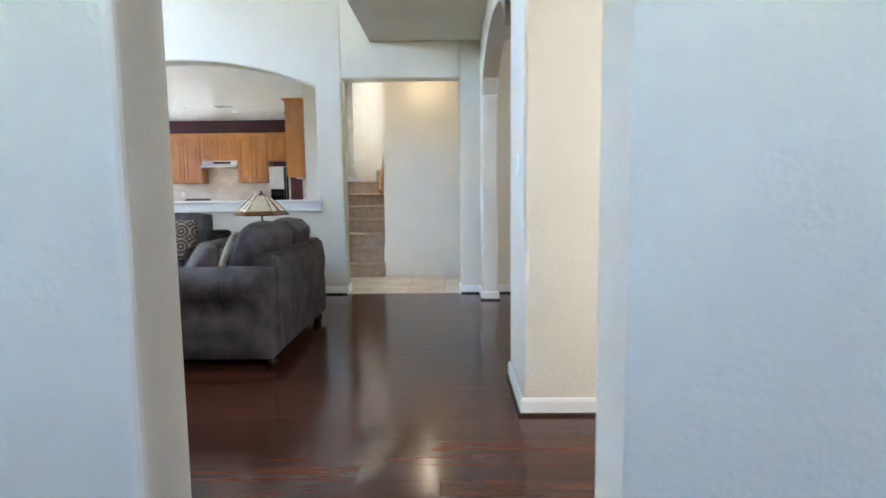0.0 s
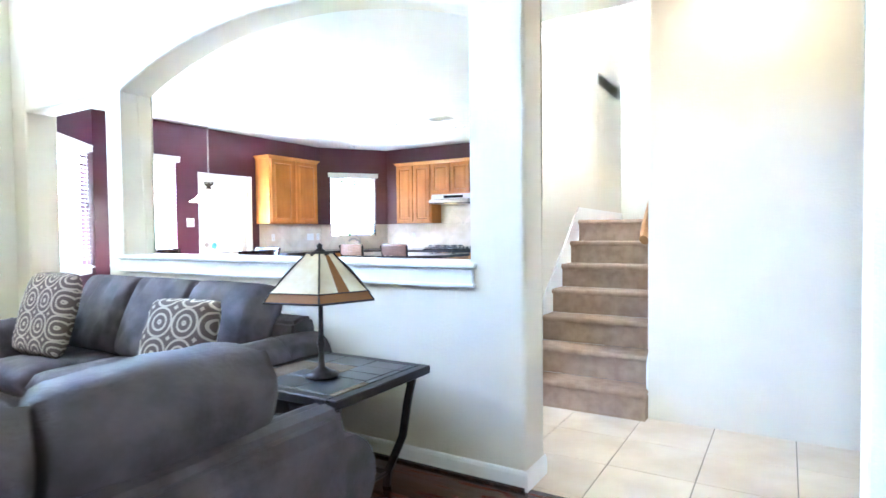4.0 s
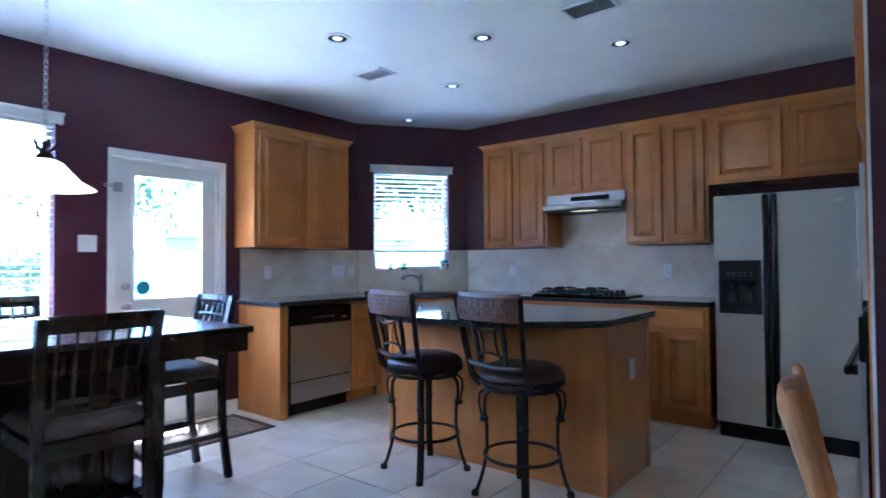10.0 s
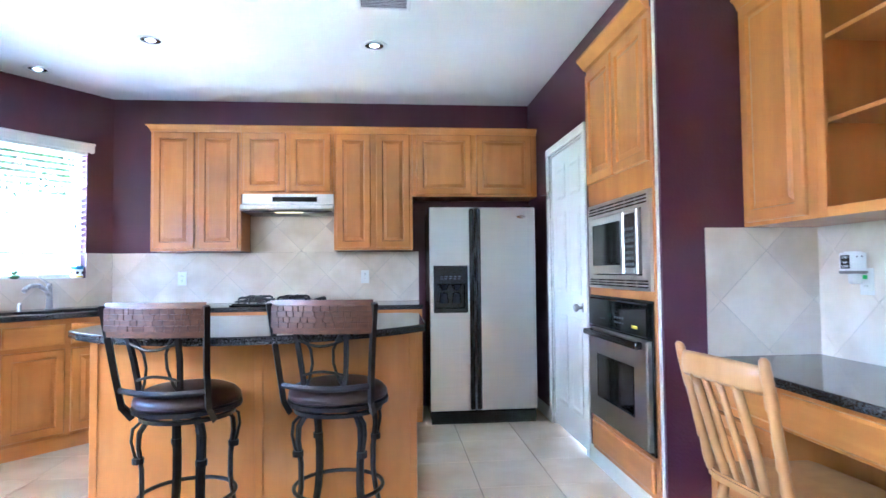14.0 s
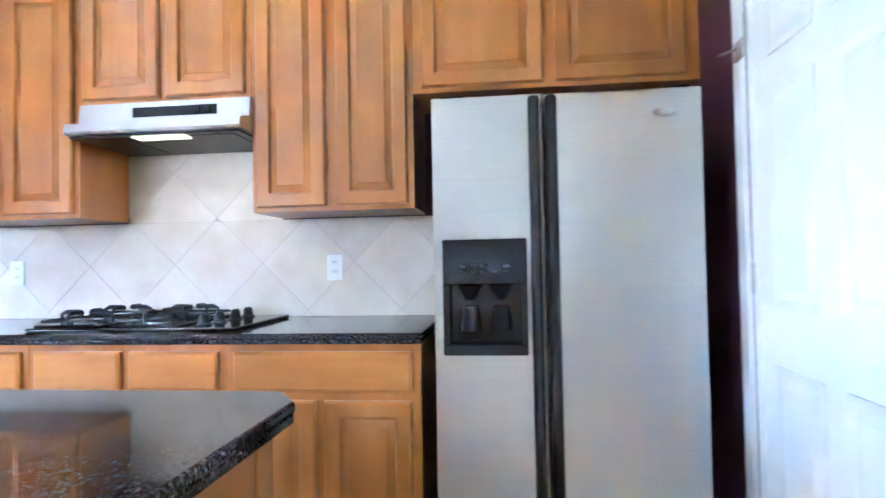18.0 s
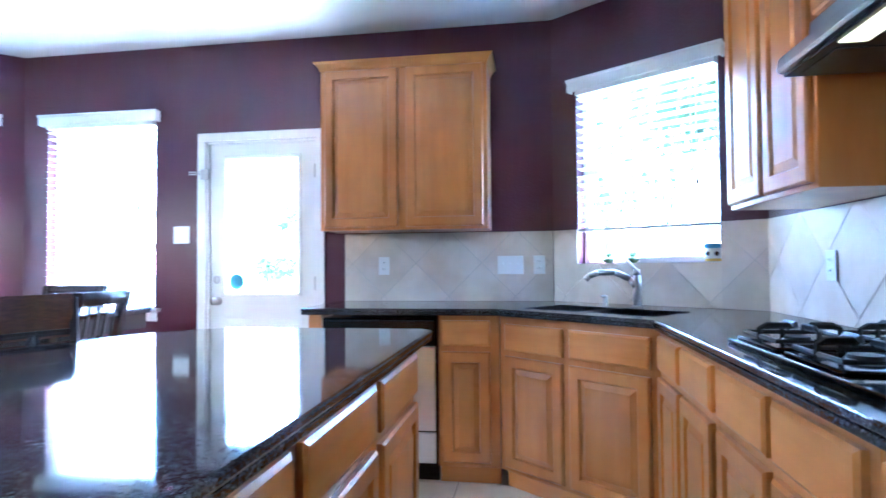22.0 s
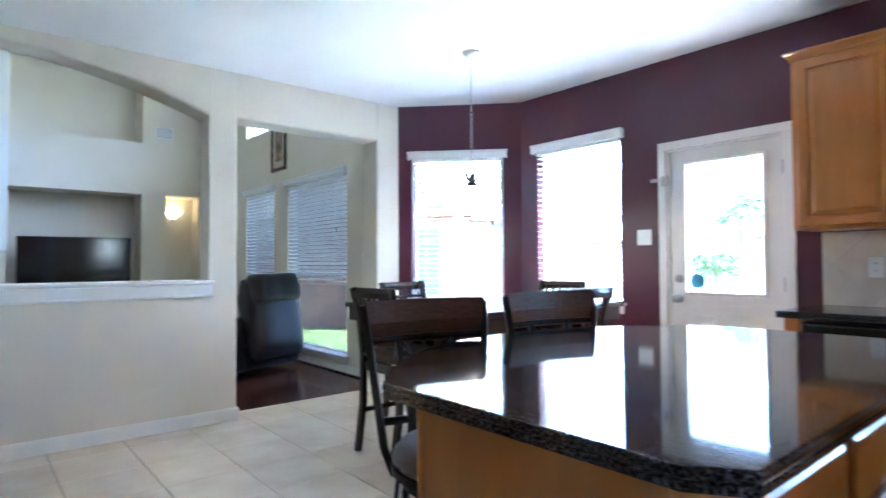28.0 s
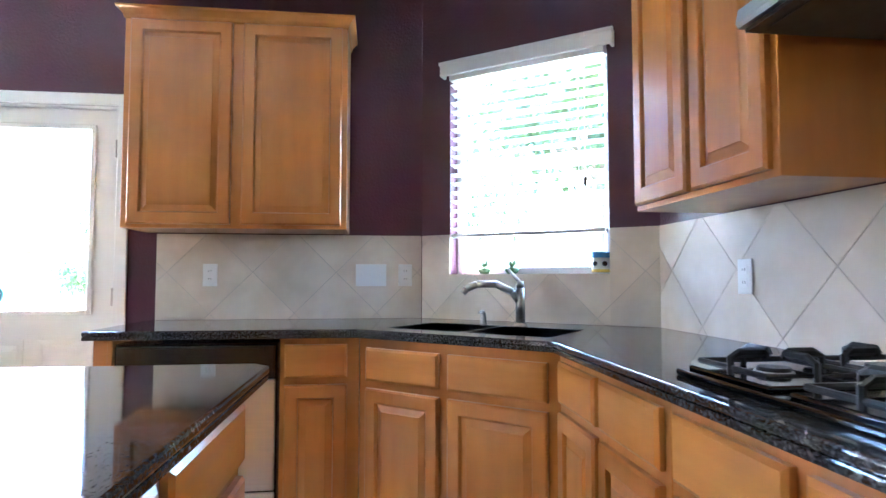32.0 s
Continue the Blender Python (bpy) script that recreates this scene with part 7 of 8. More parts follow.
part("field", B(-0.40, 0.40, -0.24, 0.24, 0.0005, 0.007, 0.002), material("tan mat weave", (0.26, 0.19, 0.12), 0.95, second=(0.12, 0.08, 0.05), size=(50, 50, 50), spread=(0.45, 0.55)), dm)
part("border", frame_bar(bmesh.new(), 0.90, 0, 0.58, 0, 0.008, 0.05), material("dark mat border", (0.05, 0.035, 0.025), 0.95), dm).matrix_basis = pose(-0.45, -0.29, 0.0085, -90)

# things on the sink window's ledge
LEAF = material("succulent leaf", (0.06, 0.13, 0.04), 0.5, second=(0.12, 0.20, 0.07), size=(30, 30, 30))
cen = Vector(SNK0) + su * (SW[0] + SW[1]) / 2
out = Vector((-su.y, su.x))
for du, nm in ((-0.23, 0), (-0.08, 0), (0.36, 1)):
    q = cen + su * du + out * 0.035
    if nm == 0:
        p = thing("glass_terrarium", "small round glass terrarium with a green plant", "terrarium", (q.x, q.y, SW[2]))
        part("moss", turned([(0.0, 0.003), (0.025, 0.004), (0.034, 0.02), (0.028, 0.03), (0.0, 0.034)], 14), LEAF, p, smooth=True)
        for k in range(9):
            a = k * 2.4
            part("leaf", tube([(0, 0, 0.028), (0.014 * math.cos(a), 0.014 * math.sin(a), 0.045), (0.022 * math.cos(a), 0.022 * math.sin(a), 0.052 + 0.002 * k)], 0.005, 5, (1, 0.5)), LEAF, p)
        gb = part("globe", turned([(0.0, 0.0), (0.022, 0.001), (0.038, 0.018), (0.042, 0.04), (0.034, 0.064), (0.02, 0.076)], 20), GLASS, p, smooth=True)
        gb.visible_shadow = False
    else:
        p = thing("ceramic_cup", "small yellow and blue patterned cup on the window ledge", "cup", (q.x, q.y, SW[2]))
        part("cup", turned([(0.0, 0.0), (0.036, 0.001), (0.042, 0.03), (0.043, 0.075), (0.0, 0.075)], 20), WHITE, p, smooth=True)
        part("blue_band", ring(0.0425, 0.0455, 0.072, 0.098), material("blue glaze", (0.03, 0.20, 0.42), 0.3), p)
        part("yellow_band", ring(0.0385, 0.0425, 0.006, 0.02), material("yellow glaze", (0.65, 0.45, 0.05), 0.3), p)
        for k in range(6):
            a = k * math.pi / 3
            part("dot", cyl(bmesh.new(), (0.041 * math.cos(a), 0.041 * math.sin(a), 0.045), (0.0445 * math.cos(a), 0.0445 * math.sin(a), 0.045), 0.012, seg=10), ESPRESSO, p)

# ---- dining room beyond the pillar ----
CHERRY = material("red cherry wood", (0.13, 0.034, 0.018), 0.28, second=(0.19, 0.055, 0.028), size=(10, 10, 3), detail=6.0, coat=0.2)


def formal_dining():
    t = thing("formal_dining_table", "cherry dining table with a patterned cloth runner", "table", (4.1, 4.25, 0))
    part("tabletop", B(-0.60, 0.60, -0.95, 0.95, 0.72, 0.76, 0.01, 2), CHERRY, t)
    part("apron", B(-0.52, 0.52, -0.86, 0.86, 0.62, 0.72), CHERRY, t)
    for sx in (-1, 1):
        for sy in (-1, 1):
            part("leg", tube([(sx * 0.50, sy * 0.84, 0), (sx * 0.48, sy * 0.82, 0.3), (sx * 0.49, sy * 0.83, 0.62)], 0.035, 8), CHERRY, t)
    rn = tagged(part("table_runner", B(3.85, 4.35, 3.25, 5.25, 0.7605, 0.765, 0.001), MEDAL), "patterned cloth runner on the dining table", "runner")
    c = thing("formal_dining_chair", "cherry dining chair with a solid splat and patterned seat", "chair", (3.40, 3.95, 0), -80, "cherry dining chairs")
    for sx in (-1, 1):
        part("front_leg", tube([(sx * 0.2, 0.2, 0), (sx * 0.2, 0.2, 0.43)], 0.022, 4), CHERRY, c)
        part("back_post", tube([(sx * 0.19, -0.24, 0), (sx * 0.19, -0.2, 0.45), (sx * 0.19, -0.23, 0.8), (sx * 0.195, -0.29, 1.06)], 0.022, 4), CHERRY, c)
        part("side_rail", B(sx * 0.2 - 0.01, sx * 0.2 + 0.01, -0.2, 0.2, 0.37, 0.43), CHERRY, c)
    part("front_rail", B(-0.19, 0.19, 0.19, 0.21, 0.37, 0.43), CHERRY, c)
    part("seat", cushion(0.43, 0.43, 0.07, 71, 0.6), MEDAL, c, smooth=True).location = (0, 0, 0.455)
    part("crest_rail", tube(arc_pts((-0.21, -0.29, 1.04), (0.21, -0.29, 1.04), (0, -0.02, 0.0), 6), 0.028, 6, (0.5, 1.2)), CHERRY, c)
    part("splat", tube([(0, -0.21, 0.46), (0, -0.24, 0.75), (0, -0.295, 1.02)], 0.075, 4, (1.0, 0.12)), CHERRY, c)
    copy_thing(c, pose(3.36, 4.62, 0, 0, 0, -95))
    g = thing("dining_rug", "cream floral rug below the dining table", "rug", (4.15, 4.2, 0))
    part("field", B(-1.1, 1.1, -1.25, 1.25, 0.0005, 0.012, 0.003), material("floral rug", (0.50, 0.45, 0.36), 1.0, second=(0.17, 0.17, 0.13), size=(8, 8, 8), spread=(0.5, 0.56), detail=2.0, bump=0.5, bump_size=(250, 250, 250)), g)


formal_dining()

# ---- outside ----
BRICK = bpy.data.materials.new("red brick wall")
BRICK.use_nodes = True
bn, bl_ = BRICK.node_tree.nodes, BRICK.node_tree.links
btc = bn.new("ShaderNodeTexCoord")
bmp = bn.new("ShaderNodeMapping")
bmp.inputs["Rotation"].default_value = (radians(90), 0, 0)
bt = bn.new("ShaderNodeTexBrick")
bt.inputs["Scale"].default_value, bt.inputs["Mortar Size"].default_value = 2.4, 0.02
bt.inputs["Color1"].default_value, bt.inputs["Color2"].default_value, bt.inputs["Mortar"].default_value = (0.20, 0.085, 0.06, 1), (0.27, 0.14, 0.10, 1), (0.34, 0.31, 0.28, 1)
bl_.new(btc.outputs["Object"], bmp.inputs[0])
bl_.new(bmp.outputs[0], bt.inputs[0])
bl_.new(bt.outputs[0], bn["Principled BSDF"].inputs["Base Color"])
bn["Principled BSDF"].inputs["Roughness"].default_value = 0.9
ROOF = material("grey shingle roof", (0.13, 0.125, 0.12), 0.9, second=(0.20, 0.19, 0.18), size=(3, 3, 12))
FENCE = material("weathered cedar planks", (0.36, 0.33, 0.29), 0.9, second=(0.46, 0.43, 0.385), size=(9, 9, 1.2), detail=6.0, bump=0.2, bump_size=(60, 60, 4), vary=0.18)
CONC = material("pale concrete", (0.68, 0.66, 0.62), 0.9, second=(0.60, 0.58, 0.55), size=(3, 3, 3))
SIDING = material("pale lap siding", (0.24, 0.23, 0.215), 0.8, second=(0.20, 0.192, 0.18), size=(1, 1, 14))
gr = bmesh.new()
for q in ((-300, 300, -300, 300),):
    vs = [gr.verts.new(c) for c in ((q[0], q[2], -0.16), (q[1], q[2], -0.16), (q[1], q[3], -0.16), (q[0], q[3], -0.16))]
    gr.faces.new(vs)
setting("ground", gr, GRASS, "mown green lawn", "ground")
# patio widened and made pale so that it reflects sunlight into the kitchen
setting("pavement", B(-9.4, XW - T - 0.01, 5.6, 13.2, -0.158, -0.06), CONC, "pale concrete patio, widened to bounce light indoors", "patio")


def house(name, label, loc, rz, w, d, h, ridge, wallmat):
    """A far house: walls with a window, and a gabled roof with eaves."""
    s = thing(name, label, "house", loc, rz)
    part("wall", B(-w / 2, w / 2, 0, d, 0, h), wallmat, s)
    bm = bmesh.new()
    e = 0.45
    v = [bm.verts.new(c) for c in ((-w / 2 - e, -e, h - 0.15), (w / 2 + e, -e, h - 0.15), (w / 2 + e, d + e, h - 0.15), (-w / 2 - e, d + e, h - 0.15), (-w / 2 + 1.2, d / 2, h + ridge), (w / 2 - 1.2, d / 2, h + ridge))]
    for q in ((0, 1, 5, 4), (2, 3, 4, 5), (1, 2, 5), (3, 0, 4), (3, 2, 1, 0)):
        bm.faces.new([v[i] for i in q])
    part("roof", bm, ROOF, s)
    part("fascia", B(-w / 2 - e, w / 2 + e, -e - 0.02, -e + 0.02, h - 0.3, h - 0.1), TRIM, s)
    for x in (-w / 4, w / 4):
        wn_ = part("window", B(x - 0.5, x + 0.5, -0.03, 0.02, 0.9, 2.2), material("dark far glass", (0.03, 0.04, 0.05), 0.1) if "dark far glass" not in bpy.data.materials else bpy.data.materials["dark far glass"], s)
        part("frame", frame_bar(bmesh.new(), 1.12, 0.84, 2.26, -0.06, -0.031, 0.06), TRIM, wn_).location = (x - 0.56, 0, 0)
    return s




def brick_house():
    """A brick house close by, its gable towards the patio, with a lower roof beside the gable."""
    s = thing("brick_house", "red brick house with a grey roof and dark screen door", "house", (-7.3, -0.55, -0.16), 135.4)
    part("wall", B(-4.2, 4.2, 0, 6.0, 0, 2.45), BRICK, s)
    bm = bmesh.new()
    for y in (0.0, 0.2):
        bm.faces.new([bm.verts.new(c) for c in ((-1.0, y, 2.45), (3.0, y, 2.45), (1.0, y, 4.45))])
    part("gable", bm, BRICK, s)
    bm = bmesh.new()
    for x0, x1, z0, z1 in ((-1.35, 1.0, 2.1, 4.55), (3.35, 1.0, 2.1, 4.55)):
        bm.faces.new([bm.verts.new(c) for c in ((x0, -0.25, z0), (x1, -0.25, z1), (x1, 3.4, z1), (x0, 3.4, z0))])
        bm.faces.new([bm.verts.new(c) for c in ((x0, -0.25, z0 - 0.06), (x1, -0.25, z1 - 0.06), (x1, 3.4, z1 - 0.06), (x0, 3.4, z0 - 0.06))])
    part("gable_roof", bm, ROOF, s)
    for x0 in (-1.35, 3.35):
        bm = bmesh.new()
        a = [bm.verts.new((x, y, z)) for y in (-0.29, -0.255) for x, z in ((x0, 2.11), (1.0, 4.56), (1.0, 4.40), (x0, 1.95))]
        for q in ((0, 1, 2, 3), (7, 6, 5, 4), (0, 4, 5, 1), (3, 2, 6, 7)):
            bm.faces.new([a[i] for i in q])
        part("fascia", bm, TRIM, s)
    bm = bmesh.new()
    bm.faces.new([bm.verts.new(c) for c in ((-4.6, -0.4, 2.35), (4.6, -0.4, 2.35), (4.6, 3.0, 4.3), (-4.6, 3.0, 4.3))])
    bm.faces.new([bm.verts.new(c) for c in ((-4.6, 6.4, 2.35), (4.6, 6.4, 2.35), (4.6, 3.0, 4.3), (-4.6, 3.0, 4.3))])
    part("roof", bm, ROOF, s)
    part("gutter", B(3.35, 4.6, -0.44, -0.36, 2.24, 2.36), TRIM, s)
    dk = material("dark screen mesh", (0.06, 0.065, 0.075), 0.5, second=(0.08, 0.085, 0.095), size=(30, 30, 30))
    dr = part("screen_door", B(1.75, 2.66, -0.04, 0.0, 0.1, 2.1), dk, s, "dark screen door")
    part("frame", frame_bar(bmesh.new(), 1.0, 0.05, 2.16, -0.07, -0.041, 0.055), TRIM, dr).location = (1.70, 0, 0)
    part("wall_scroll", tube([(3.35, -0.03, 1.0), (3.27, -0.03, 1.15), (3.37, -0.03, 1.35), (3.27, -0.03, 1.55), (3.35, -0.03, 1.66)], 0.03, 6), ROOF, s, "grey metal wall ornament")


brick_house()
house("neighbour_house", "pale sided two-storey house behind the fence", (-32.0, -11.0, -0.16), 126.9, 13.0, 9.0, 5.2, 2.6, SIDING)
house("neighbour_house", "brick house with a broad pale grey roof behind the fence", (-27.5, 1.0, -0.16), 90, 22.0, 11.0, 2.75, 4.2, BRICK)
house("neighbour_house", "pale house behind the fence", (-24.0, 24.0, -0.16), 55, 12.0, 9.0, 3.0, 2.8, SIDING)
pl = thing("playhouse", "small wooden playhouse with a red roof on the lawn", "playhouse", (-17.2, -1.0, -0.16), 126)
part("wall", B(-0.8, 0.8, 0, 1.3, 0, 1.15), FENCE, pl)
bm = bmesh.new()
v = [bm.verts.new(c) for c in ((-0.95, -0.15, 1.1), (0.95, -0.15, 1.1), (0.95, 1.45, 1.1), (-0.95, 1.45, 1.1), (-0.7, 0.65, 1.8), (0.7, 0.65, 1.8))]
for q in ((0, 1, 5, 4), (2, 3, 4, 5), (1, 2, 5), (3, 0, 4), (3, 2, 1, 0)):
    bm.faces.new([v[i] for i in q])
part("roof", bm, material("red roof", (0.38, 0.14, 0.10), 0.8), pl)
part("window", frame_bar(bmesh.new(), 0.7, 0.35, 0.85, -0.03, -0.005, 0.05), TRIM, pl).location = (-0.35, 0, 0)


def fence(p, q, n_name="fence"):
    d = Vector((q[0] - p[0], q[1] - p[1]))
    ln = d.length
    f = thing(n_name, "weathered cedar plank fence behind the lawn", "fence", (p[0], p[1], -0.16), math.degrees(math.atan2(d.y, d.x)))
    first = part("plank", B(0, 0.185, -0.01, 0.01, 0.02, 1.85), FENCE, f)
    k = 1
    x = 0.195
    while x < ln:
        o = first.copy()
        scene.collection.objects.link(o)
        o.location = (x, 0.0, (k * 7 % 5) * 0.006)
        x += 0.195
        k += 1
    for z in (0.4, 1.5):
        part("rail", B(0, ln, 0.012, 0.05, z, z + 0.08), FENCE, f)


fence((-19, -9), (-19, 19))
fence((-19, 19), (-2, 21.5))


def tree(name, label, loc, h, cr, seed, n=900, palm=False):
    """A tapered trunk with limbs and a loose crown of many small leaf blades."""
    t = thing(name, label, "tree", loc)
    bark = bpy.data.materials.get("grey brown bark") or material("grey brown bark", (0.10, 0.075, 0.055), 0.95, second=(0.16, 0.12, 0.09), size=(9, 9, 3), bump=0.6, bump_size=(20, 20, 6))
    rnd = random.Random(seed)
    part("trunk", tube([(0, 0, 0), (0.05, 0.02, h * 0.3), (0.0, 0.06, h * 0.62), (0.04, 0.0, h * 0.8)], min(0.16, 0.05 * cr + 0.015), 8), bark, t)
    bm = bmesh.new()
    tips = []
    for k in range(7):
        a = 2 * math.pi * k / 7 + rnd.random()
        e = Vector((cr * 0.62 * math.cos(a), cr * 0.62 * math.sin(a), h * (0.72 + 0.22 * rnd.random())))
        tips.append(e)
        part("limb", tube([(0, 0.04, h * (0.42 + 0.04 * k)), tuple(e * 0.5 + Vector((0, 0, h * 0.32))), tuple(e)], min(0.05, 0.022 * cr), 6), bark, t)
    for k in range(n):
        c = tips[k % len(tips)] + Vector((rnd.gauss(0, cr * 0.3), rnd.gauss(0, cr * 0.3), rnd.gauss(0, cr * 0.24)))
        s = rnd.uniform(0.09, 0.2) * min(1.0, 0.25 + cr * 0.3)
        r = Euler((rnd.random() * 3, rnd.random() * 3, rnd.random() * 6)).to_matrix()
        vs = [bm.verts.new(c + r @ Vector(p)) for p in ((-s, 0, 0), (0, -s * 0.45, s * 0.1), (s, 0, 0), (0, s * 0.45, s * 0.1))]
        bm.faces.new(vs)
    lf = bpy.data.materials.get("tree leaves") or material("tree leaves", (0.035, 0.058, 0.018), 0.7, second=(0.065, 0.095, 0.035), size=(2, 2, 2))
    tagged(part("crown", bm, lf, t), kind="stuff")


tree("garden_tree", "leafy green tree by the fence", (-16.8, 12.6, -0.16), 4.2, 1.7, 4)
tree("garden_tree", "slender young tree in front of the fence", (-15.8, 4.7, -0.16), 3.2, 0.62, 31, 800)
tree("garden_shrub", "leafy shrub against the fence", (-17.6, 3.3, -0.16), 1.5, 0.6, 33, 900)
tree("garden_tree", "leafy green tree outside the kitchen", (-11.6, 16.6, -0.16), 5.2, 2.2, 7, 3200)
tree("garden_tree", "dense leafy tree outside the kitchen", (-13.4, 15.0, -0.16), 5.6, 2.2, 8, 3200)
tree("garden_tree", "dense leafy tree outside the kitchen", (-9.9, 17.9, -0.16), 5.0, 2.2, 9, 3200)
tree("garden_tree", "leafy green tree outside the kitchen", (-8.0, 18.9, -0.16), 6.0, 2.6, 12, 2600)
tree("garden_tree", "leafy green tree outside the living room", (-13.0, -4.0, -0.16), 6.5, 2.6, 15, 1300)
tree("garden_shrub", "round leafy shrub in front of the fence", (-17.8, 11.2, -0.16), 1.6, 0.8, 21, 500)
pt_ = thing("palm_tree", "thick rough palm trunk outside the sink window", "tree", (-9.3, 14.3, -0.16))
part("trunk", tube([(0, 0, 0), (0.03, 0, 1.2), (0.0, 0.04, 2.6), (0.05, 0.0, 4.2)], 0.17, 10), bpy.data.materials["grey brown bark"], pt_)
for k in range(14):
    a = 2 * math.pi * k / 14
    bm = bmesh.new()
    pts = [Vector((1.7 * u * math.cos(a), 1.7 * u * math.sin(a), 4.2 + 0.8 * u - 1.5 * u * u)) for u in [i / 7 for i in range(8)]]
    side = Vector((-math.sin(a), math.cos(a), 0))
    prev = None
    for i, p in enumerate(pts):
        w = 0.2 * math.sin(math.pi * (0.1 + 0.9 * i / 7)) + 0.01
        cur = [bm.verts.new(p - side * w + Vector((0, 0, -0.06))), bm.verts.new(p), bm.verts.new(p + side * w + Vector((0, 0, -0.06)))]
        if prev:
            bm.faces.new((prev[0], prev[1], cur[1], cur[0]))
            bm.faces.new((prev[1], prev[2], cur[2], cur[1]))
        prev = cur
    part("frond", bm, bpy.data.materials["tree leaves"], pt_)


# ---- floor tiles ----
def tiles():
    """Square floor tiles over kitchen and hall, set 5 mm apart, trimmed at the walls."""
    k, g = 0.428, 0.005
    parent = bpy.data.objects["floor_kitchen"]
    full = None
    region = [(XW, 3.08, YL + 0.03, YN)]
    for i in range(-16, 7):
        for j in range(-3, 13):
            x0, y0 = 0.74 + i * k, 6.86 + j * k
            x1, y1 = x0 + k, y0 + k
            if x1 < XW + 0.01 or x0 > 2.9 or y1 < YL + 0.04 or y0 > YN - 0.01:
                continue
            if x0 > XE and y0 > HY + 0.1:
                continue
            cx, cy = (x0 + x1) / 2, (y0 + y1) / 2
            if cx - cy < (SNK0[0] - SNK0[1]) - 0.5 or cx + cy < BAY0[0] + BAY0[1] - 0.5:
                continue
            a0, a1, b0, b1 = max(x0 + g / 2, XW), x1 - g / 2, max(y0 + g / 2, YL + 0.032), min(y1 - g / 2, YN)
            if a1 - a0 < 0.02 or b1 - b0 < 0.02:
                continue
            whole = a1 - a0 > k - g - 0.001 and b1 - b0 > k - g - 0.001
            if whole and full:
                o = full.copy()
                scene.collection.objects.link(o)
                o.location = (cx, cy, 0)
            else:
                bx_, by_ = (a0 + a1) / 2, (b0 + b1) / 2
                bm = B(a0 - bx_, a1 - bx_, b0 - by_, b1 - by_, -0.009, 0.0, 0.002)
                o = part("tile", bm, TILE, parent)
                o.location = (bx_, by_, 0)
                if whole:
                    full = o


tiles()


# ---- floor boards ----
def boards():
    """Hardwood boards along x in staggered lengths; those by the walk are single parts, the far ones joined."""
    rnd = random.Random(11)
    parent = bpy.data.objects["floor_living"]
    w = 0.127
    far = bmesh.new()
    near = 0
    y = -1.3
    while y < YL + 0.028:
        x = XLW - rnd.random() * 1.2
        y1 = min(y + w, YL + 0.03)
        while x < 6.0:
            ln = rnd.uniform(0.8, 1.6)
            a, b = max(x, XLW), min(x + ln, 6.0)
            if b - a > 0.03:
                if y > 0.3 and b > -0.7 and a < 2.3 and near < 300:
                    cx = (a + b) / 2
                    o = part("board", B(a - cx + 0.0004, b - cx - 0.0004, 0.0004, y1 - y - 0.0004, -0.012, 0.0, 0.0007), WOODFLOOR, parent)
                    o.location = (cx, y, 0)
                    near += 1
                else:
                    vs = [far.verts.new(c) for c in ((a + 0.0006, y + 0.0006, -0.0004), (b - 0.0006, y + 0.0006, -0.0004), (b - 0.0006, y1 - 0.0006, -0.0004), (a + 0.0006, y1 - 0.0006, -0.0004))]
                    far.faces.new(vs)
            x += ln
        y += w
    tagged(part("far_boards", far, WOODFLOOR, parent), kind="stuff")


boards()


# ---- wall tiles on the diagonal ----
def clip(poly, inside, cut):
    out_ = []
    for i, p in enumerate(poly):
        q = poly[(i + 1) % len(poly)]
        if inside(p):
            out_.append(p)
            if not inside(q):
                out_.append(cut(p, q))
        elif inside(q):
            out_.append(cut(p, q))
    return out_


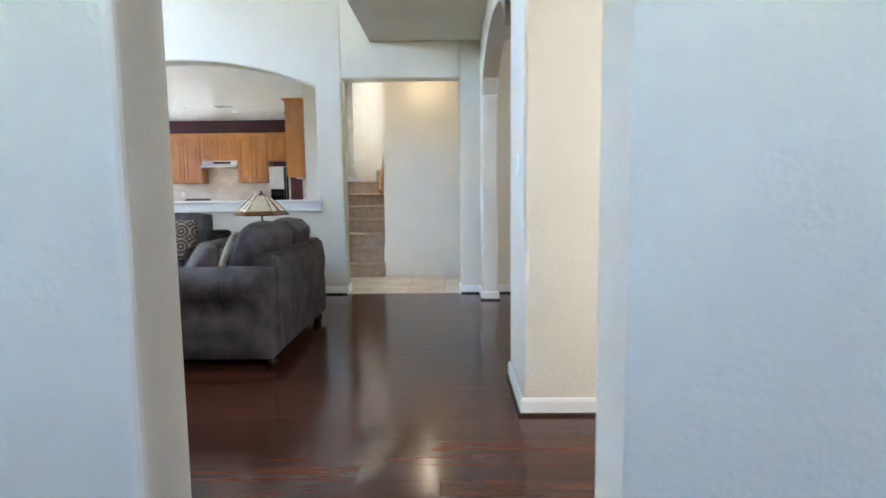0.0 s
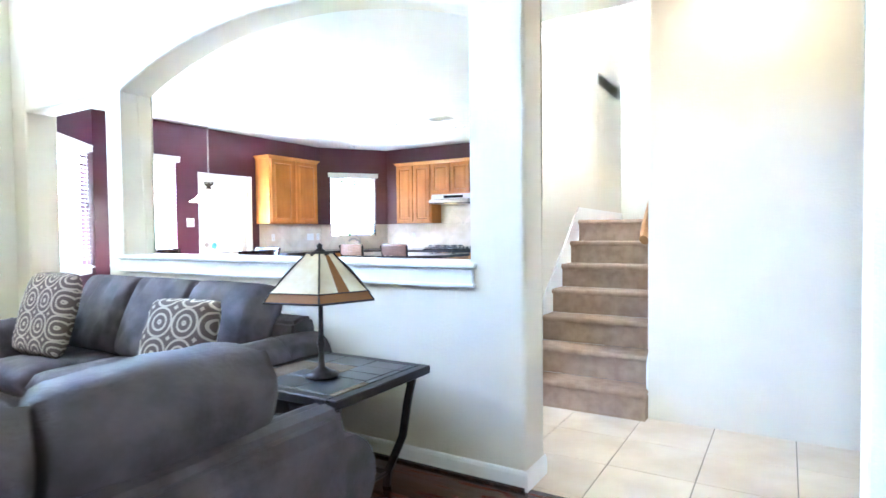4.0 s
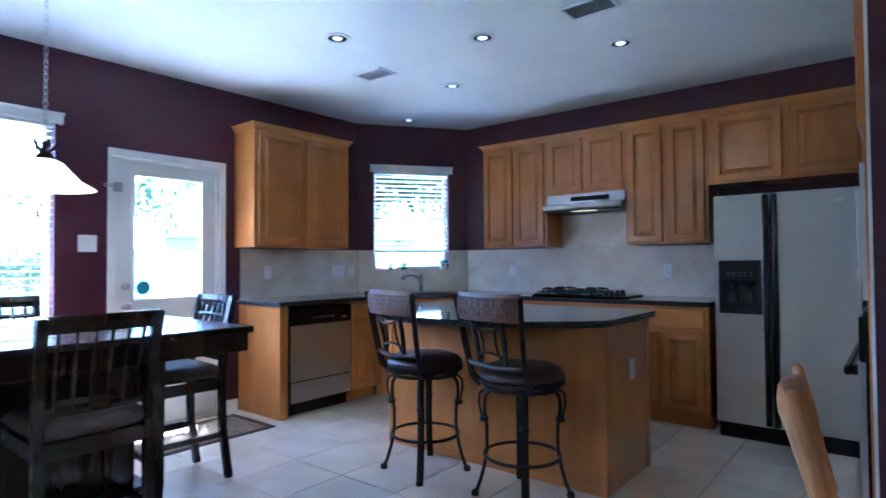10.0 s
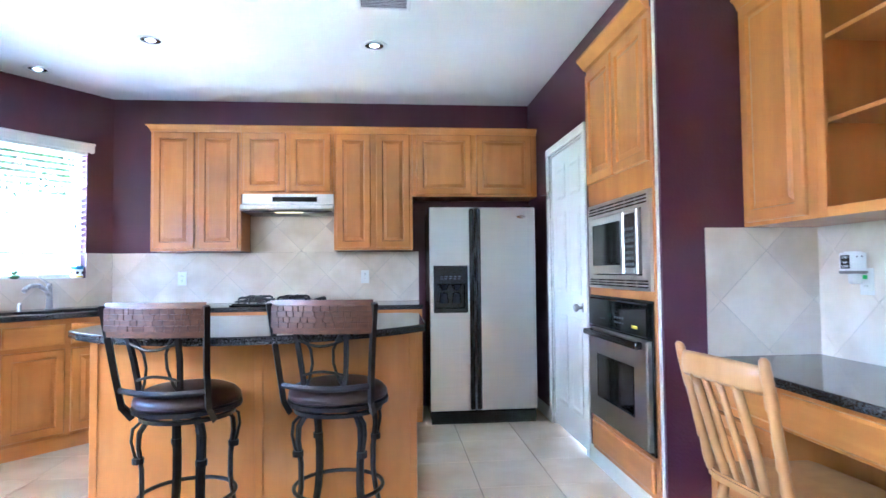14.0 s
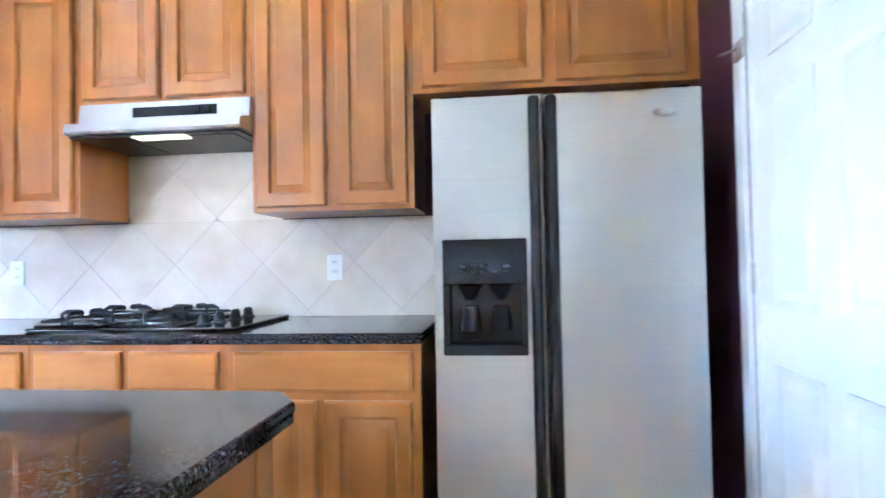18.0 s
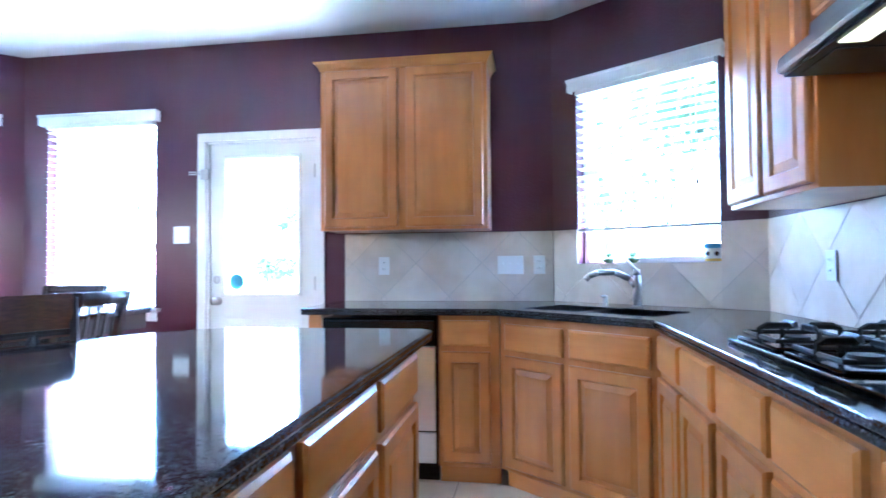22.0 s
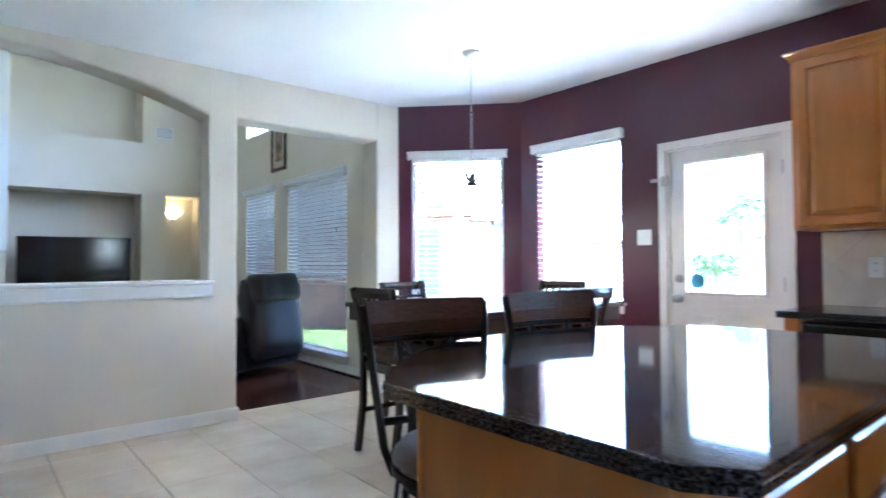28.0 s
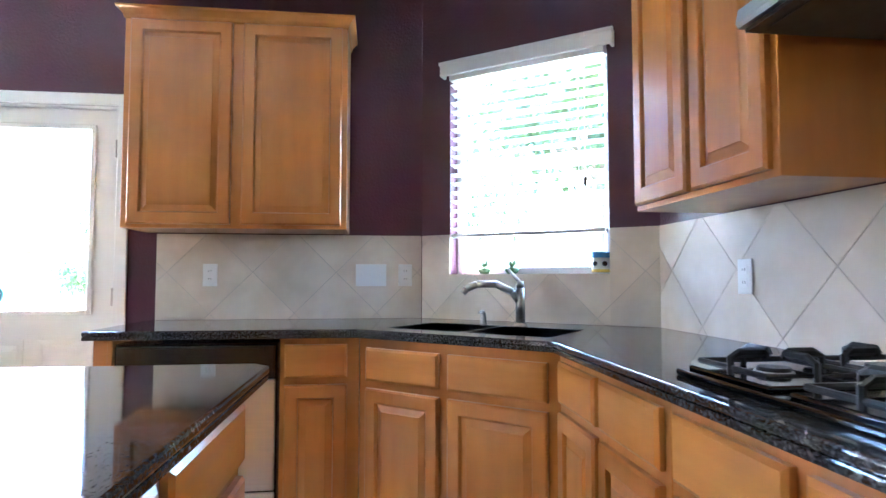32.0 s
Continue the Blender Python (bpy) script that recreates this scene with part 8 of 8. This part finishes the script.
def splash(name, origin, rz, u0, u1, z0, z1, holes=(), side=0.30, shift=(0.0, 0.0), lab="beige travertine tiles set on the diagonal"):
    """Diamond-set wall tiles over a strip, with grout between; -y points into the room."""
    s = thing(name, lab, "backsplash", (*origin, 0), rz, "", "structure")
    part("grout", B(u0, u1, -0.0045, -0.0008, z0, z1) if not holes else wall_mesh((u1, -0.0008), (u0, -0.0008), z0, z1, 0.0037, [(u1 - h[1], u1 - h[0], h[2], h[3]) for h in holes]), GROUT_PALE, s)
    dg = side * math.sqrt(2) / 2
    g = 0.0022
    n = int((u1 - u0 + z1 - z0) / dg) + 4
    for i in range(-n, n):
        for j in range(-n, n):
            if (i + j) % 2:
                continue
            cu, cz = u0 + shift[0] + i * dg, z0 + shift[1] + j * dg
            poly = [(cu - dg + g, cz), (cu, cz - dg + g), (cu + dg - g, cz), (cu, cz + dg - g)]
            for ax, lim, sg in ((0, u0, 1), (0, u1, -1), (1, z0, 1), (1, z1, -1)):
                if not poly:
                    break
                poly = clip(poly, lambda p: (p[ax] - lim) * sg >= 0, lambda p, q: tuple(p[k] + (q[k] - p[k]) * (lim - p[ax]) / (q[ax] - p[ax]) for k in (0, 1)))
            polys = [poly] if poly else []
            for h in holes:
                nxt = []
                for pl in polys:
                    parts_ = []
                    rest = pl
                    for ax, lim, sg in ((0, h[0], -1), (0, h[1], 1), (1, h[2], -1), (1, h[3], 1)):
                        if not rest:
                            break
                        ct = lambda p, q: tuple(p[k] + (q[k] - p[k]) * (lim - p[ax]) / (q[ax] - p[ax]) for k in (0, 1))
                        keep = clip(rest, lambda p: (p[ax] - lim) * sg >= 0, ct)
                        rest = clip(rest, lambda p: (p[ax] - lim) * sg < 0, ct)
                        if keep:
                            parts_.append(keep)
                    nxt += parts_
                polys = nxt
            for pl in polys:
                clean = []
                for p in pl:
                    if not clean or (abs(p[0] - clean[-1][0]) + abs(p[1] - clean[-1][1])) > 1e-4:
                        clean.append(p)
                if len(clean) > 2 and (abs(clean[0][0] - clean[-1][0]) + abs(clean[0][1] - clean[-1][1])) < 1e-4:
                    clean.pop()
                area = abs(sum(clean[k][0] * clean[(k + 1) % len(clean)][1] - clean[(k + 1) % len(clean)][0] * clean[k][1] for k in range(len(clean)))) / 2 if len(clean) > 2 else 0
                if area < 2e-4:
                    continue
                bm = bmesh.new()
                a = [bm.verts.new((u, -0.0068, z)) for u, z in clean]
                b = [bm.verts.new((u, -0.001, z)) for u, z in clean]
                bm.faces.new(a)
                for k in range(len(a)):
                    m = (k + 1) % len(a)
                    bm.faces.new((a[k], a[m], b[m], b[k]))
                bmesh.ops.recalc_face_normals(bm, faces=bm.faces[:])
                part("tile", bm, SPLASH, s)


ST = 1.37
splash("backsplash_north", (SNK1[0], YN), 0, 0.004, -2.065 - SNK1[0], CT + 0.001, ST, shift=(0.1, 0.03))
splash("backsplash_hood", (-3.53, YN), 0, 0.0, 0.748, ST + 0.001, 1.688, shift=(0.1 + (SNK1[0] + 3.53), 0.03 - (ST - CT)), lab="beige travertine tiles under the range hood")
splash("backsplash_sink", SNK0, math.degrees(math.atan2(su.y, su.x)), 0.004, 1.202, CT + 0.001, ST, [(SW[0], SW[1], SW[2], 3.0)], shift=(0.715, 0.03))
splash("backsplash_west", (XW, 9.475), 90, 0.0, SNK0[1] - 9.475 - 0.004, CT + 0.001, ST, shift=(0.05, 0.03))
splash("backsplash_desk", (XE, 9.256), -90, 0.0, 1.95, DESK + 0.001, 1.384, shift=(0.10, 0.26), side=0.33)
splash("backsplash_desk_end", (XE - 0.57, 9.26), 0, 0.0, 0.564, DESK + 0.001, 1.384, shift=(0.30, 0.26), side=0.33)
